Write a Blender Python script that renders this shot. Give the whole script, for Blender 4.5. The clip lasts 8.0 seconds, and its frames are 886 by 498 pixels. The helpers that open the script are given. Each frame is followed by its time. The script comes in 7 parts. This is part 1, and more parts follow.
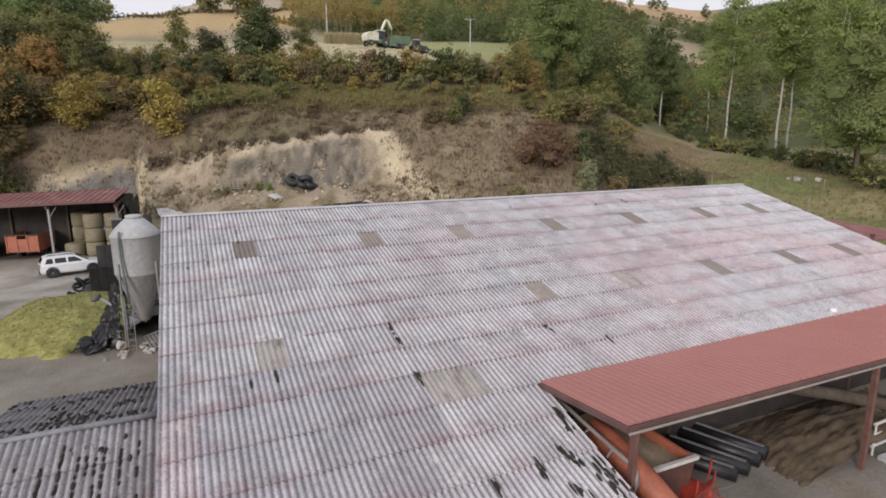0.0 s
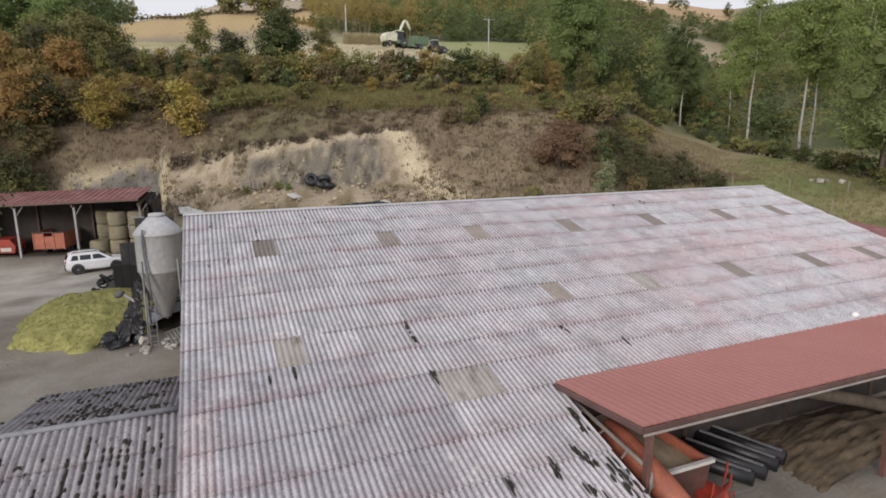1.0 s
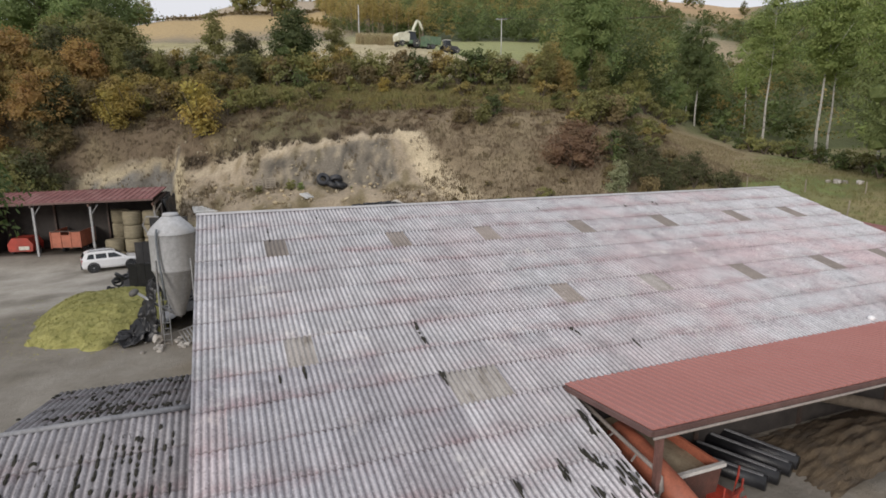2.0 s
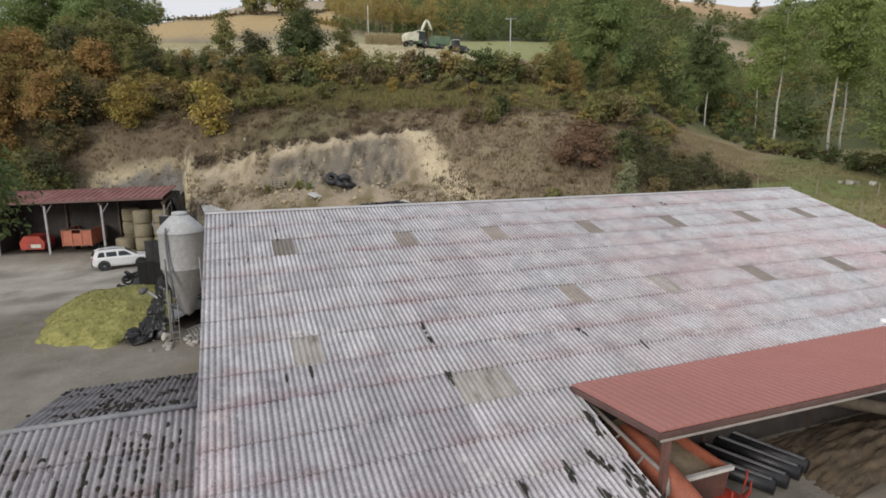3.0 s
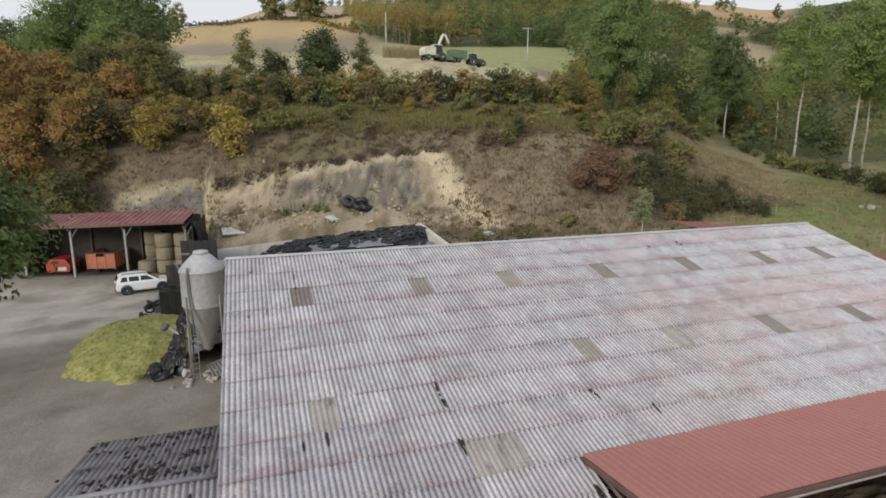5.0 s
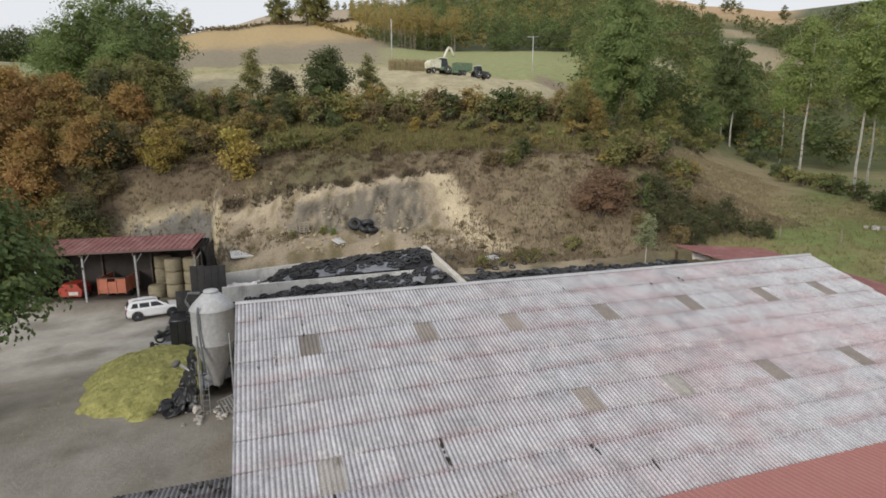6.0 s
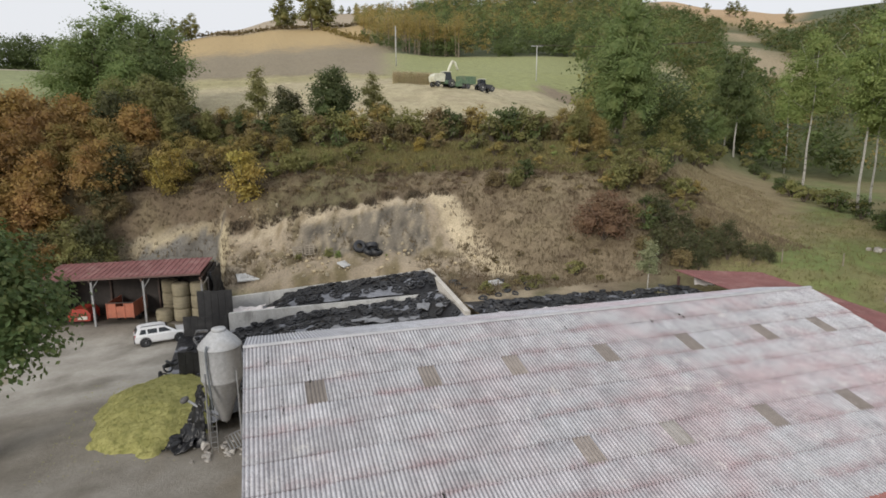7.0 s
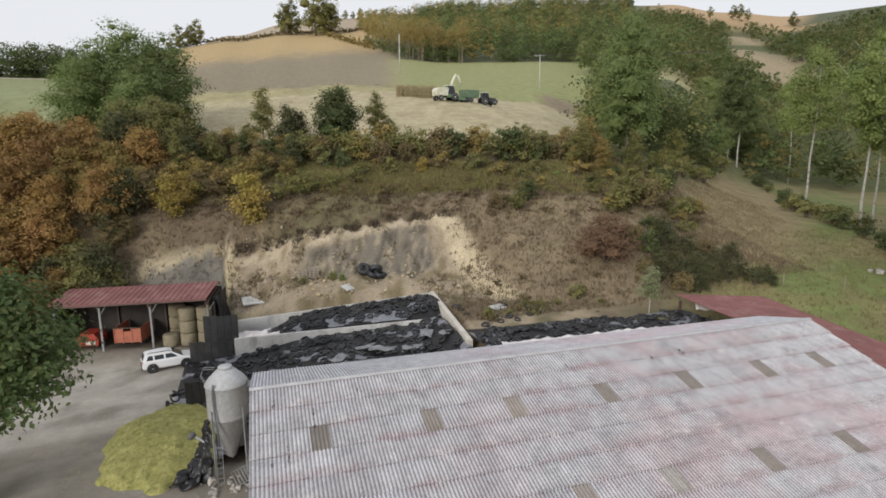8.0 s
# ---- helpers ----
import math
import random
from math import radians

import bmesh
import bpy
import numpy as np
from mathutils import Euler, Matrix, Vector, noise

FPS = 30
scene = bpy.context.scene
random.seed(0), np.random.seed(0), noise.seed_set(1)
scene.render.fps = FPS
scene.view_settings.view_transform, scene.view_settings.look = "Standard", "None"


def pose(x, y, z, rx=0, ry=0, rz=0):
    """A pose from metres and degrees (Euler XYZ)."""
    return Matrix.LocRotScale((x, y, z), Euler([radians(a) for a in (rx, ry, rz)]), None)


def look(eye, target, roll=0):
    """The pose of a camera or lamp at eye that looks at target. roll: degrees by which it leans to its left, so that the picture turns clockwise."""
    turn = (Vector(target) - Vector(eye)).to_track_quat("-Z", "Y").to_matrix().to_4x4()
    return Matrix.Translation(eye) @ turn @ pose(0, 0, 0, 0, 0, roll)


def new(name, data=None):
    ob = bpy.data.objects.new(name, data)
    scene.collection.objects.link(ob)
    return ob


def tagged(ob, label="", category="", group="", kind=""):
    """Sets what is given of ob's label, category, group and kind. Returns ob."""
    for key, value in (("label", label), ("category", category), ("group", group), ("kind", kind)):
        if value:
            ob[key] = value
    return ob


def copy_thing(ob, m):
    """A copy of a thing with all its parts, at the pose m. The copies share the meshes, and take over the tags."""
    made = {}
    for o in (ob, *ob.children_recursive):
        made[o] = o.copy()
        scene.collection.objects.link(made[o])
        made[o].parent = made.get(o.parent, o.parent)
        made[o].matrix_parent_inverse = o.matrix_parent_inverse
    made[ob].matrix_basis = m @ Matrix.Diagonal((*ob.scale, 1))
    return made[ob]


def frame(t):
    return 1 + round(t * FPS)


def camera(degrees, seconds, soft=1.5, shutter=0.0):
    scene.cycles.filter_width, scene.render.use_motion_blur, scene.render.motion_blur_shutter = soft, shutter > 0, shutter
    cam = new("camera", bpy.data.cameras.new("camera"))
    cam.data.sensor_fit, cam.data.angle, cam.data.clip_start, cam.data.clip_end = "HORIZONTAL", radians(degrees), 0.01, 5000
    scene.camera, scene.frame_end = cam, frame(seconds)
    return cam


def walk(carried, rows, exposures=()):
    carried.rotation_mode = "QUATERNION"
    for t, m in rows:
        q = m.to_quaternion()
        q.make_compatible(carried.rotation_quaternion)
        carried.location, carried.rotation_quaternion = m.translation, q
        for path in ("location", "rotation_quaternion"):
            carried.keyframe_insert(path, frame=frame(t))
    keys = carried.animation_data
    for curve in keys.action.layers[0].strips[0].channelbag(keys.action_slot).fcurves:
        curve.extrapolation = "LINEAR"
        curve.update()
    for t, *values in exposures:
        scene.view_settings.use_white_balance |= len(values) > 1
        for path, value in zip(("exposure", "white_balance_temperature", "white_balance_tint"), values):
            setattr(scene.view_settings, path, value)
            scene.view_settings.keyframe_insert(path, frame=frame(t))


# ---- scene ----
cam = camera(76.1, 8.0, 1.7)
PATH = [
    (0, (1.163, -27.561, 10.677), (1.969, -25.774, 10.281), -0.2),
    (0.5, (1.124, -27.642, 10.666), (1.899, -25.841, 10.27), -0.1),
    (1, (1.116, -27.695, 10.707), (1.868, -25.884, 10.311), -0.1),
    (1.5, (1.139, -27.727, 10.737), (1.87, -25.909, 10.341), -0.1),
    (3, (1.214, -27.723, 10.741), (1.9, -25.887, 10.344), 0.0),
    (3.5, (1.239, -27.706, 10.717), (1.915, -25.866, 10.319), 0.1),
    (4, (1.251, -27.672, 11.037), (1.91, -25.826, 10.641), 0.0),
    (4.5, (1.263, -27.661, 11.827), (1.909, -25.808, 11.436), 0.1),
    (6, (1.277, -27.839, 14.886), (1.892, -25.974, 14.505), -0.1),
    (6.5, (1.274, -27.921, 15.95), (1.882, -26.052, 15.575), -0.2),
    (7, (1.279, -27.978, 16.999), (1.88, -26.108, 16.627), -0.2),
    (7.5, (1.3, -28.076, 18.082), (1.895, -26.202, 17.714), -0.3),
    (8, (1.352, -28.137, 19.109), (1.94, -26.26, 18.747), -0.4),
]
EXPO = 0.05
walk(cam, [(t, look(eye, target, roll)) for t, eye, target, roll in PATH], exposures=[(0, EXPO + 0.02, 6500, 15), (1.5, EXPO - 0.04, 6500, 12.5), (3.5, EXPO - 0.06, 6500, 9), (4.7, EXPO - 0.05, 6500, 8.5), (6, EXPO, 6500, 9), (8, EXPO + 0.02, 6500, 9.5)])

# ---- world and light ----
world = bpy.data.worlds.new("sky")
scene.world = world
world.use_nodes = True
wn = world.node_tree.nodes
sky = wn.new("ShaderNodeTexSky")
sky.sky_type = "NISHITA"
sky.sun_disc = False
sky.sun_elevation = radians(17)
sky.sun_rotation = radians(225)
sky.air_density, sky.dust_density, sky.ozone_density = 1.0, 5.0, 1.0
veil = wn.new("ShaderNodeMix")
veil.data_type = "RGBA"
veil.inputs[0].default_value = 0.93
veil.inputs[7].default_value = (5.75, 5.83, 6.08, 1)
world.node_tree.links.new(sky.outputs[0], veil.inputs[6])
world.node_tree.links.new(veil.outputs[2], wn["Background"].inputs[0])
wn["Background"].inputs[1].default_value = 0.141
sun = new("sun", bpy.data.lights.new("sun", "SUN"))
sun.data.energy, sun.data.angle, sun.data.color = 1.9, radians(20), (1.0, 0.95, 0.88)
sun.matrix_world = look((-46, -46, 24), (0, 0, 0))

# ---- small helpers ----
def sstep(a, b, v):
    k = np.clip((v - a) / (b - a), 0, 1)
    return k * k * (3 - 2 * k)


def box(bm, x0, x1, y0, y1, z0, z1, m=None):
    vs = [bm.verts.new(m @ Vector(p) if m else p) for p in
          ((x0, y0, z0), (x1, y0, z0), (x1, y1, z0), (x0, y1, z0), (x0, y0, z1), (x1, y0, z1), (x1, y1, z1), (x0, y1, z1))]
    for f in ((3, 2, 1, 0), (4, 5, 6, 7), (0, 1, 5, 4), (1, 2, 6, 5), (2, 3, 7, 6), (3, 0, 4, 7)):
        bm.faces.new([vs[i] for i in f])
    return vs


def tube(bm, points, radii, seg=8, caps=True):
    """A tube of round sections through the points."""
    rings = []
    pts = [Vector(p) for p in points]
    for i, p in enumerate(pts):
        d = (pts[min(i + 1, len(pts) - 1)] - pts[max(i - 1, 0)]).normalized()
        side = d.cross(Vector((0, 0, 1))) if abs(d.z) < 0.95 else d.cross(Vector((1, 0, 0)))
        side.normalize()
        up = side.cross(d)
        r = radii[i] if isinstance(radii, (list, tuple)) else radii
        rings.append([bm.verts.new(p + r * (math.cos(a) * side + math.sin(a) * up)) for a in
                      [2 * math.pi * k / seg for k in range(seg)]])
    for a, b in zip(rings, rings[1:]):
        for k in range(seg):
            bm.faces.new((a[k], a[(k + 1) % seg], b[(k + 1) % seg], b[k]))
    if caps:
        bm.faces.new(rings[0][::-1])
        bm.faces.new(rings[-1])


def lathe(bm, profile, seg=24, m=None, close=True):
    """A solid of revolution about z from (radius, z) pairs."""
    rings = []
    for r, z in profile:
        ring = []
        for k in range(seg):
            p = Vector((r * math.cos(2 * math.pi * k / seg), r * math.sin(2 * math.pi * k / seg), z))
            ring.append(bm.verts.new(m @ p if m else p))
        rings.append(ring)
    for a, b in zip(rings, rings[1:]):
        for k in range(seg):
            bm.faces.new((a[k], a[(k + 1) % seg], b[(k + 1) % seg], b[k]))
    if close:
        bm.faces.new(rings[0][::-1])
        bm.faces.new(rings[-1])


def prism(bm, outline, depth0, depth1, m=None):
    """An outline in (x, z) pushed along y."""
    a = [bm.verts.new(m @ Vector((x, depth0, z)) if m else (x, depth0, z)) for x, z in outline]
    b = [bm.verts.new(m @ Vector((x, depth1, z)) if m else (x, depth1, z)) for x, z in outline]
    n = len(a)
    bm.faces.new(a)
    bm.faces.new(b[::-1])
    for i in range(n):
        bm.faces.new((a[i], b[i], b[(i + 1) % n], a[(i + 1) % n]))


def part(name, bm, material, parent=None, label="", smooth=False, bevel=0.0):
    if bevel:
        bmesh.ops.bevel(bm, geom=[e for e in bm.edges if e.is_manifold and e.calc_face_angle(0) > 0.5], offset=bevel, segments=2, affect="EDGES")
    bmesh.ops.recalc_face_normals(bm, faces=bm.faces)
    me = bpy.data.meshes.new(name)
    bm.to_mesh(me)
    bm.free()
    if smooth:
        me.shade_smooth()
    me.materials.append(material)
    ob = new(name, me)
    if parent is not None:
        ob.parent = parent
    if label:
        tagged(ob, label)
    return ob


def thing(name, label, category, m=None, group="", kind=""):
    ob = new(name)
    ob.empty_display_size = 0.3
    if m is not None:
        ob.matrix_world = m
    return tagged(ob, label, category, group, kind)


def from_arrays(name, verts, faces, material, parent=None, smooth=False):
    me = bpy.data.meshes.new(name)
    me.from_pydata([tuple(v) for v in verts], [], [tuple(f) for f in faces])
    if smooth:
        me.shade_smooth()
    me.materials.append(material)
    ob = new(name, me)
    if parent is not None:
        ob.parent = parent
    return ob


# ---- materials ----
def shader(name):
    ma = bpy.data.materials.new(name)
    ma.use_nodes = True
    t = ma.node_tree
    return ma, t.nodes, t.links, t.nodes["Principled BSDF"]


def noise_node(n, l, vec, scale, detail=5, rough=0.6, stretch=None):
    tex = n.new("ShaderNodeTexNoise")
    tex.inputs["Scale"].default_value, tex.inputs["Detail"].default_value, tex.inputs["Roughness"].default_value = scale, detail, rough
    if stretch:
        mp = n.new("ShaderNodeMapping")
        mp.inputs["Scale"].default_value = stretch
        l.new(vec, mp.inputs["Vector"])
        vec = mp.outputs[0]
    l.new(vec, tex.inputs["Vector"])
    return tex.outputs["Fac"]


def ramp(n, l, fac, *stops):
    r = n.new("ShaderNodeValToRGB")
    e = r.color_ramp.elements
    while len(e) < len(stops):
        e.new(0.5)
    for el, (p, c) in zip(e, stops):
        el.position, el.color = p, (*c, 1) if len(c) == 3 else c
    l.new(fac, r.inputs[0])
    return r.outputs[0]


def mixed(n, l, kind, fac, a, b):
    x = n.new("ShaderNodeMix")
    x.data_type, x.blend_type, x.clamp_result = "RGBA", kind, False
    for sock, v in ((x.inputs[0], fac), (x.inputs[6], a), (x.inputs[7], b)):
        if isinstance(v, (int, float)):
            sock.default_value = v
        elif isinstance(v, tuple):
            sock.default_value = (*v, 1)
        else:
            l.new(v, sock)
    return x.outputs[2]


def bumped(n, l, p, height, strength, distance):
    b = n.new("ShaderNodeBump")
    b.inputs["Strength"].default_value, b.inputs["Distance"].default_value = strength, distance
    l.new(height, b.inputs["Height"])
    l.new(b.outputs[0], p.inputs["Normal"])


def surface(name, dark, light, scale=1.5, fine=25.0, rough=0.85, metal=0.0, bump=0.3, depth=0.02, stain=None, stain_scale=0.6, stain_at=(0.5, 0.7), stretch=None, spread=0.0):
    """A weathered surface: two scales of tone, fine relief and stains of their own shape."""
    ma, n, l, p = shader(name)
    pos = n.new("ShaderNodeNewGeometry").outputs["Position"]
    big, small = noise_node(n, l, pos, scale, 6, 0.65, stretch), noise_node(n, l, pos, fine, 4, 0.7)
    col = ramp(n, l, big, (0.3, dark), (0.7, light))
    grain = ramp(n, l, small, (0.25, (0.72, 0.72, 0.72)), (0.75, (1.22, 1.22, 1.22)))
    col = mixed(n, l, "MULTIPLY", 1.0, col, grain)
    if stain:
        s = noise_node(n, l, pos, stain_scale, 7, 0.68, stretch)
        k = ramp(n, l, s, (stain_at[0], (0, 0, 0)), (stain_at[1], (1, 1, 1)))
        col = mixed(n, l, "MIX", k, col, stain)
    if spread:
        info = n.new("ShaderNodeObjectInfo")
        hs = n.new("ShaderNodeHueSaturation")
        mr = n.new("ShaderNodeMapRange")
        mr.inputs["To Min"].default_value, mr.inputs["To Max"].default_value = 1 - spread, 1 + spread
        l.new(info.outputs["Random"], mr.inputs["Value"])
        l.new(mr.outputs[0], hs.inputs["Value"])
        l.new(col, hs.inputs["Color"])
        col = hs.outputs[0]
    l.new(col, p.inputs["Base Color"])
    p.inputs["Roughness"].default_value, p.inputs["Metallic"].default_value = rough, metal
    bumped(n, l, p, small, bump, depth)
    return ma


GALV = surface("galvanised", (0.25, 0.26, 0.275), (0.37, 0.38, 0.39), 2, 30, 0.5, 0.4, 0.1, stain=(0.2, 0.17, 0.14))
DARKSTEEL = surface("dark_steel", (0.05, 0.04, 0.035), (0.10, 0.07, 0.06), 3, 30, 0.6, 0.3, 0.2, stain=(0.13, 0.07, 0.05))
REDSHEET = surface("red_sheet", (0.350, 0.142, 0.122), (0.385, 0.158, 0.136), 0.3, 30, 0.5, 0.0, 0.04, 0.01, stain=(0.385, 0.170, 0.148), stain_scale=0.35, stain_at=(0.45, 0.85))
REDSHED = surface("dull_red_sheet", (0.165, 0.066, 0.062), (0.245, 0.10, 0.095), 0.5, 9, 0.6, 0.0, 0.1, stain=(0.29, 0.16, 0.145), stain_scale=0.7)
BROWNTRIM = surface("brown_trim", (0.09, 0.05, 0.045), (0.15, 0.085, 0.075), 2, 20, 0.55)
BLOCKWALL = surface("rendered_wall", (0.28, 0.26, 0.23), (0.42, 0.39, 0.35), 0.9, 12, 0.95, stain=(0.2, 0.18, 0.16))
BLACKFILM = surface("black_film", (0.008, 0.008, 0.010), (0.018, 0.019, 0.022), 2, 18, 0.38, 0, 0.3, 0.04, stain=(0.032, 0.033, 0.038), stain_scale=1.2)
GREYFILM = surface("grey_film", (0.16, 0.165, 0.18), (0.27, 0.275, 0.29), 1.5, 12, 0.55, 0, 0.5, 0.05)
RUBBER = surface("tyre_rubber", (0.014, 0.015, 0.018), (0.032, 0.034, 0.039), 3, 30, 0.5, spread=0.4, stain=(0.06, 0.06, 0.063))

# ---- terrain ----
TX = np.arange(-1600.0, 1601.0, 1.0)


def along(xs, ys, width):
    """A line through the stations, smoothed over the width."""
    v = np.interp(TX, xs, ys)
    k = np.hanning(2 * int(width) + 1)
    k /= k.sum()
    return np.convolve(np.pad(v, int(width), mode="edge"), k, mode="valid")


CONTOUR = along([-1600, -300, -60, -15, -2, 8, 20, 30, 36, 45, 55, 69, 83, 124, 400, 1600],
                [60, 60, 52, 43, 40.5, 35.3, 32.6, 29, 26, 27, 33.5, 45.5, 60, 92, 340, 600], 4)
BASE = along([-1600, 25, 38, 50, 77, 90, 124, 140, 300, 1600], [0, 0, 1.5, 4, 6.8, 6.2, 5.5, 5.0, 16, 60], 3)
UP_U, UP_Z = [0, 3, 8, 15, 22, 40, 60, 115, 180, 255, 300, 400, 500, 560, 900], [11, 13, 15.2, 17.3, 18.9, 22.8, 27.2, 40, 55.5, 74, 84.5, 103, 121.5, 127, 136]

FAR_U, FAR_Z = [60, 80, 97, 120, 200, 260, 390, 500, 560, 900], [27.2, 31.6, 34.8, 36.5, 40, 52, 91, 121.5, 127, 136]


# the country beyond the hedge: how steeply it stands over the viewpoint, by bearing (degrees) and distance
FAR_D = [130, 165, 240, 500, 1000, 1500]
FAR_AZ = [-24, -13, -8, -2, 3, 8, 13, 18, 26, 31, 38, 43, 48, 54]
FAR_RISE = [[0.028, 0.055, 0.072, 0.097, 0.050, 0.035], [0.045, 0.073, 0.083, 0.098, 0.105, 0.080], [0.054, 0.082, 0.078, 0.107, 0.147, 0.125],
            [0.062, 0.090, 0.080, 0.120, 0.164, 0.172], [0.072, 0.098, 0.085, 0.129, 0.178, 0.194], [0.077, 0.103, 0.090, 0.139, 0.184, 0.206],
            [0.080, 0.100, 0.108, 0.142, 0.200, 0.213], [0.076, 0.092, 0.107, 0.136, 0.212, 0.220], [0.053, 0.078, 0.106, 0.135, 0.214, 0.222],
            [0.030, 0.052, 0.100, 0.132, 0.213, 0.220], [-0.012, 0.005, 0.092, 0.133, 0.206, 0.212], [-0.065, -0.035, 0.045, 0.098, 0.184, 0.192],
            [-0.060, -0.030, 0.008, 0.070, 0.163, 0.178], [-0.055, -0.025, 0.020, 0.105, 0.178, 0.180]]


def far_land(x, y):
    """Height of the far country and how much of it counts at a place."""
    az, d = np.degrees(np.arctan2(x - 1.3, y + 28)), np.hypot(x - 1.3, y + 28)
    rows = np.array([np.interp(d, FAR_D, r) for r in FAR_RISE]).reshape(len(FAR_AZ), -1)
    k = np.clip(np.interp(az.ravel(), FAR_AZ, np.arange(len(FAR_AZ))), 0, len(FAR_AZ) - 1.001)
    i, f = k.astype(int), k - k.astype(int)
    f = f * f * (3 - 2 * f)
    col = np.arange(az.size)
    rise = (rows[i, col] * (1 - f) + rows[i + 1, col] * f).reshape(az.shape)
    start = np.interp(az, [30, 37], [105, 190])
    return 19.1 + rise * d, sstep(start, start + 38, d) * sstep(-34, -24, az) * sstep(66, 54, az) * sstep(-10, 10, y)


def land(x, y):
    """The height of the ground."""
    x, y = np.asarray(x, float), np.asarray(y, float)
    u = y - np.interp(x, TX, CONTOUR)
    q = x / np.maximum(y + 40, 20)
    up = np.interp(u, UP_U, UP_Z)
    far_hill = np.interp(u, FAR_U, FAR_Z)
    up = np.where(u > 60, up + (far_hill - up) * sstep(0.5, 0.25, q), up)
    up = np.where(up > 18.9, 18.9 + (up - 18.9) * np.interp(x / np.maximum(y + 40, 20), [-0.6, -0.3, -0.1, 0.1, 0.2], [0.70, 0.84, 0.96, 1.0, 1.06]), up)
    cut = np.interp(u, [-8, -5.6, -2.0, 0], [0, 0, 8.2, 11])
    bench = np.interp(u, [-14, -10.5, -7, -5.2, -4.6, -1.6, 0], [0, 3.0, 5.0, 5.6, 6.0, 9.8, 11])
    slope = np.interp(u, [-30, -14, -7.4, 0], [0, 3.0, 6.5, 11])
    wm, wr = sstep(-3.3, -2.5, x), sstep(19, 27, x)
    low = cut * (1 - wm) + (bench * (1 - wr) + slope * wr) * wm
    wall = 28.8 - 0.19 * (x + 2.3)
    low = low * (1 - sstep(wall + 0.25, wall - 0.05, y) * sstep(-3.0, -2.4, x) * sstep(17.2, 16.9, x))
    z = np.where(u > 0, up, low)
    s, v = ((x - 80) + (y - 20)) * 0.7071, ((x - 80) - (y - 20)) * 0.7071
    shelf = 4.2 * sstep(14.8, 17.2, x) * sstep(6, 8.5, y) * sstep(52, 34, x)
    z = np.maximum(z, shelf)
    base = np.interp(x, TX, BASE) * (1 - sstep(0.5, 3.5, shelf)) + 0.02 * np.clip(s, 0, 500) * sstep(20, 60, x)
    z = z + base * np.clip(1 - z / 11.0, 0, 1) * sstep(-14, 10, y + np.clip(x - 37, 0, 40))
    z = z + 8 * sstep(50, 120, x) * sstep(25, 130, u) + 0.7 * sstep(24.5, 28.5, y) * sstep(-2.6, -3.4, x) * sstep(-3.5, -5.5, u)
    z = z + 60 * sstep(0.13, 0.24, q) * sstep(0.74, 0.56, q) * sstep(410, 600, np.hypot(x, y + 27))
    rise = np.clip(v - 26, 0, 260)
    z = z + 0.46 * rise * rise / (rise + 25) * sstep(-60, 40, y) + 118 * sstep(190, 620, s) * sstep(60, 120, x) * sstep(-200, -130, v)
    far, share = far_land(x, y)
    return z + (far - z) * share


def land_at(x, y):
    return float(land(x, y))

# ---- ground sheet ----
def ground_material():
    ma, n, l, p = shader("ground_cover")
    pos = n.new("ShaderNodeNewGeometry").outputs["Position"]
    at = n.new("ShaderNodeAttribute")
    at.attribute_name = "cover"
    a, b = noise_node(n, l, pos, 0.35, 8, 0.7), noise_node(n, l, pos, 5.0, 6, 0.75)
    g1 = ramp(n, l, a, (0.3, (0.72, 0.70, 0.66)), (0.7, (1.25, 1.25, 1.22)))
    g2 = ramp(n, l, b, (0.3, (0.62, 0.62, 0.60)), (0.7, (1.32, 1.30, 1.28)))
    col = mixed(n, l, "MULTIPLY", 1.0, at.outputs["Color"], g1)
    col = mixed(n, l, "MULTIPLY", at.outputs["Alpha"], col, g2)
    l.new(col, p.inputs["Base Color"])
    p.inputs["Roughness"].default_value = 0.95
    bumped(n, l, p, b, 0.6, 0.12)
    return ma


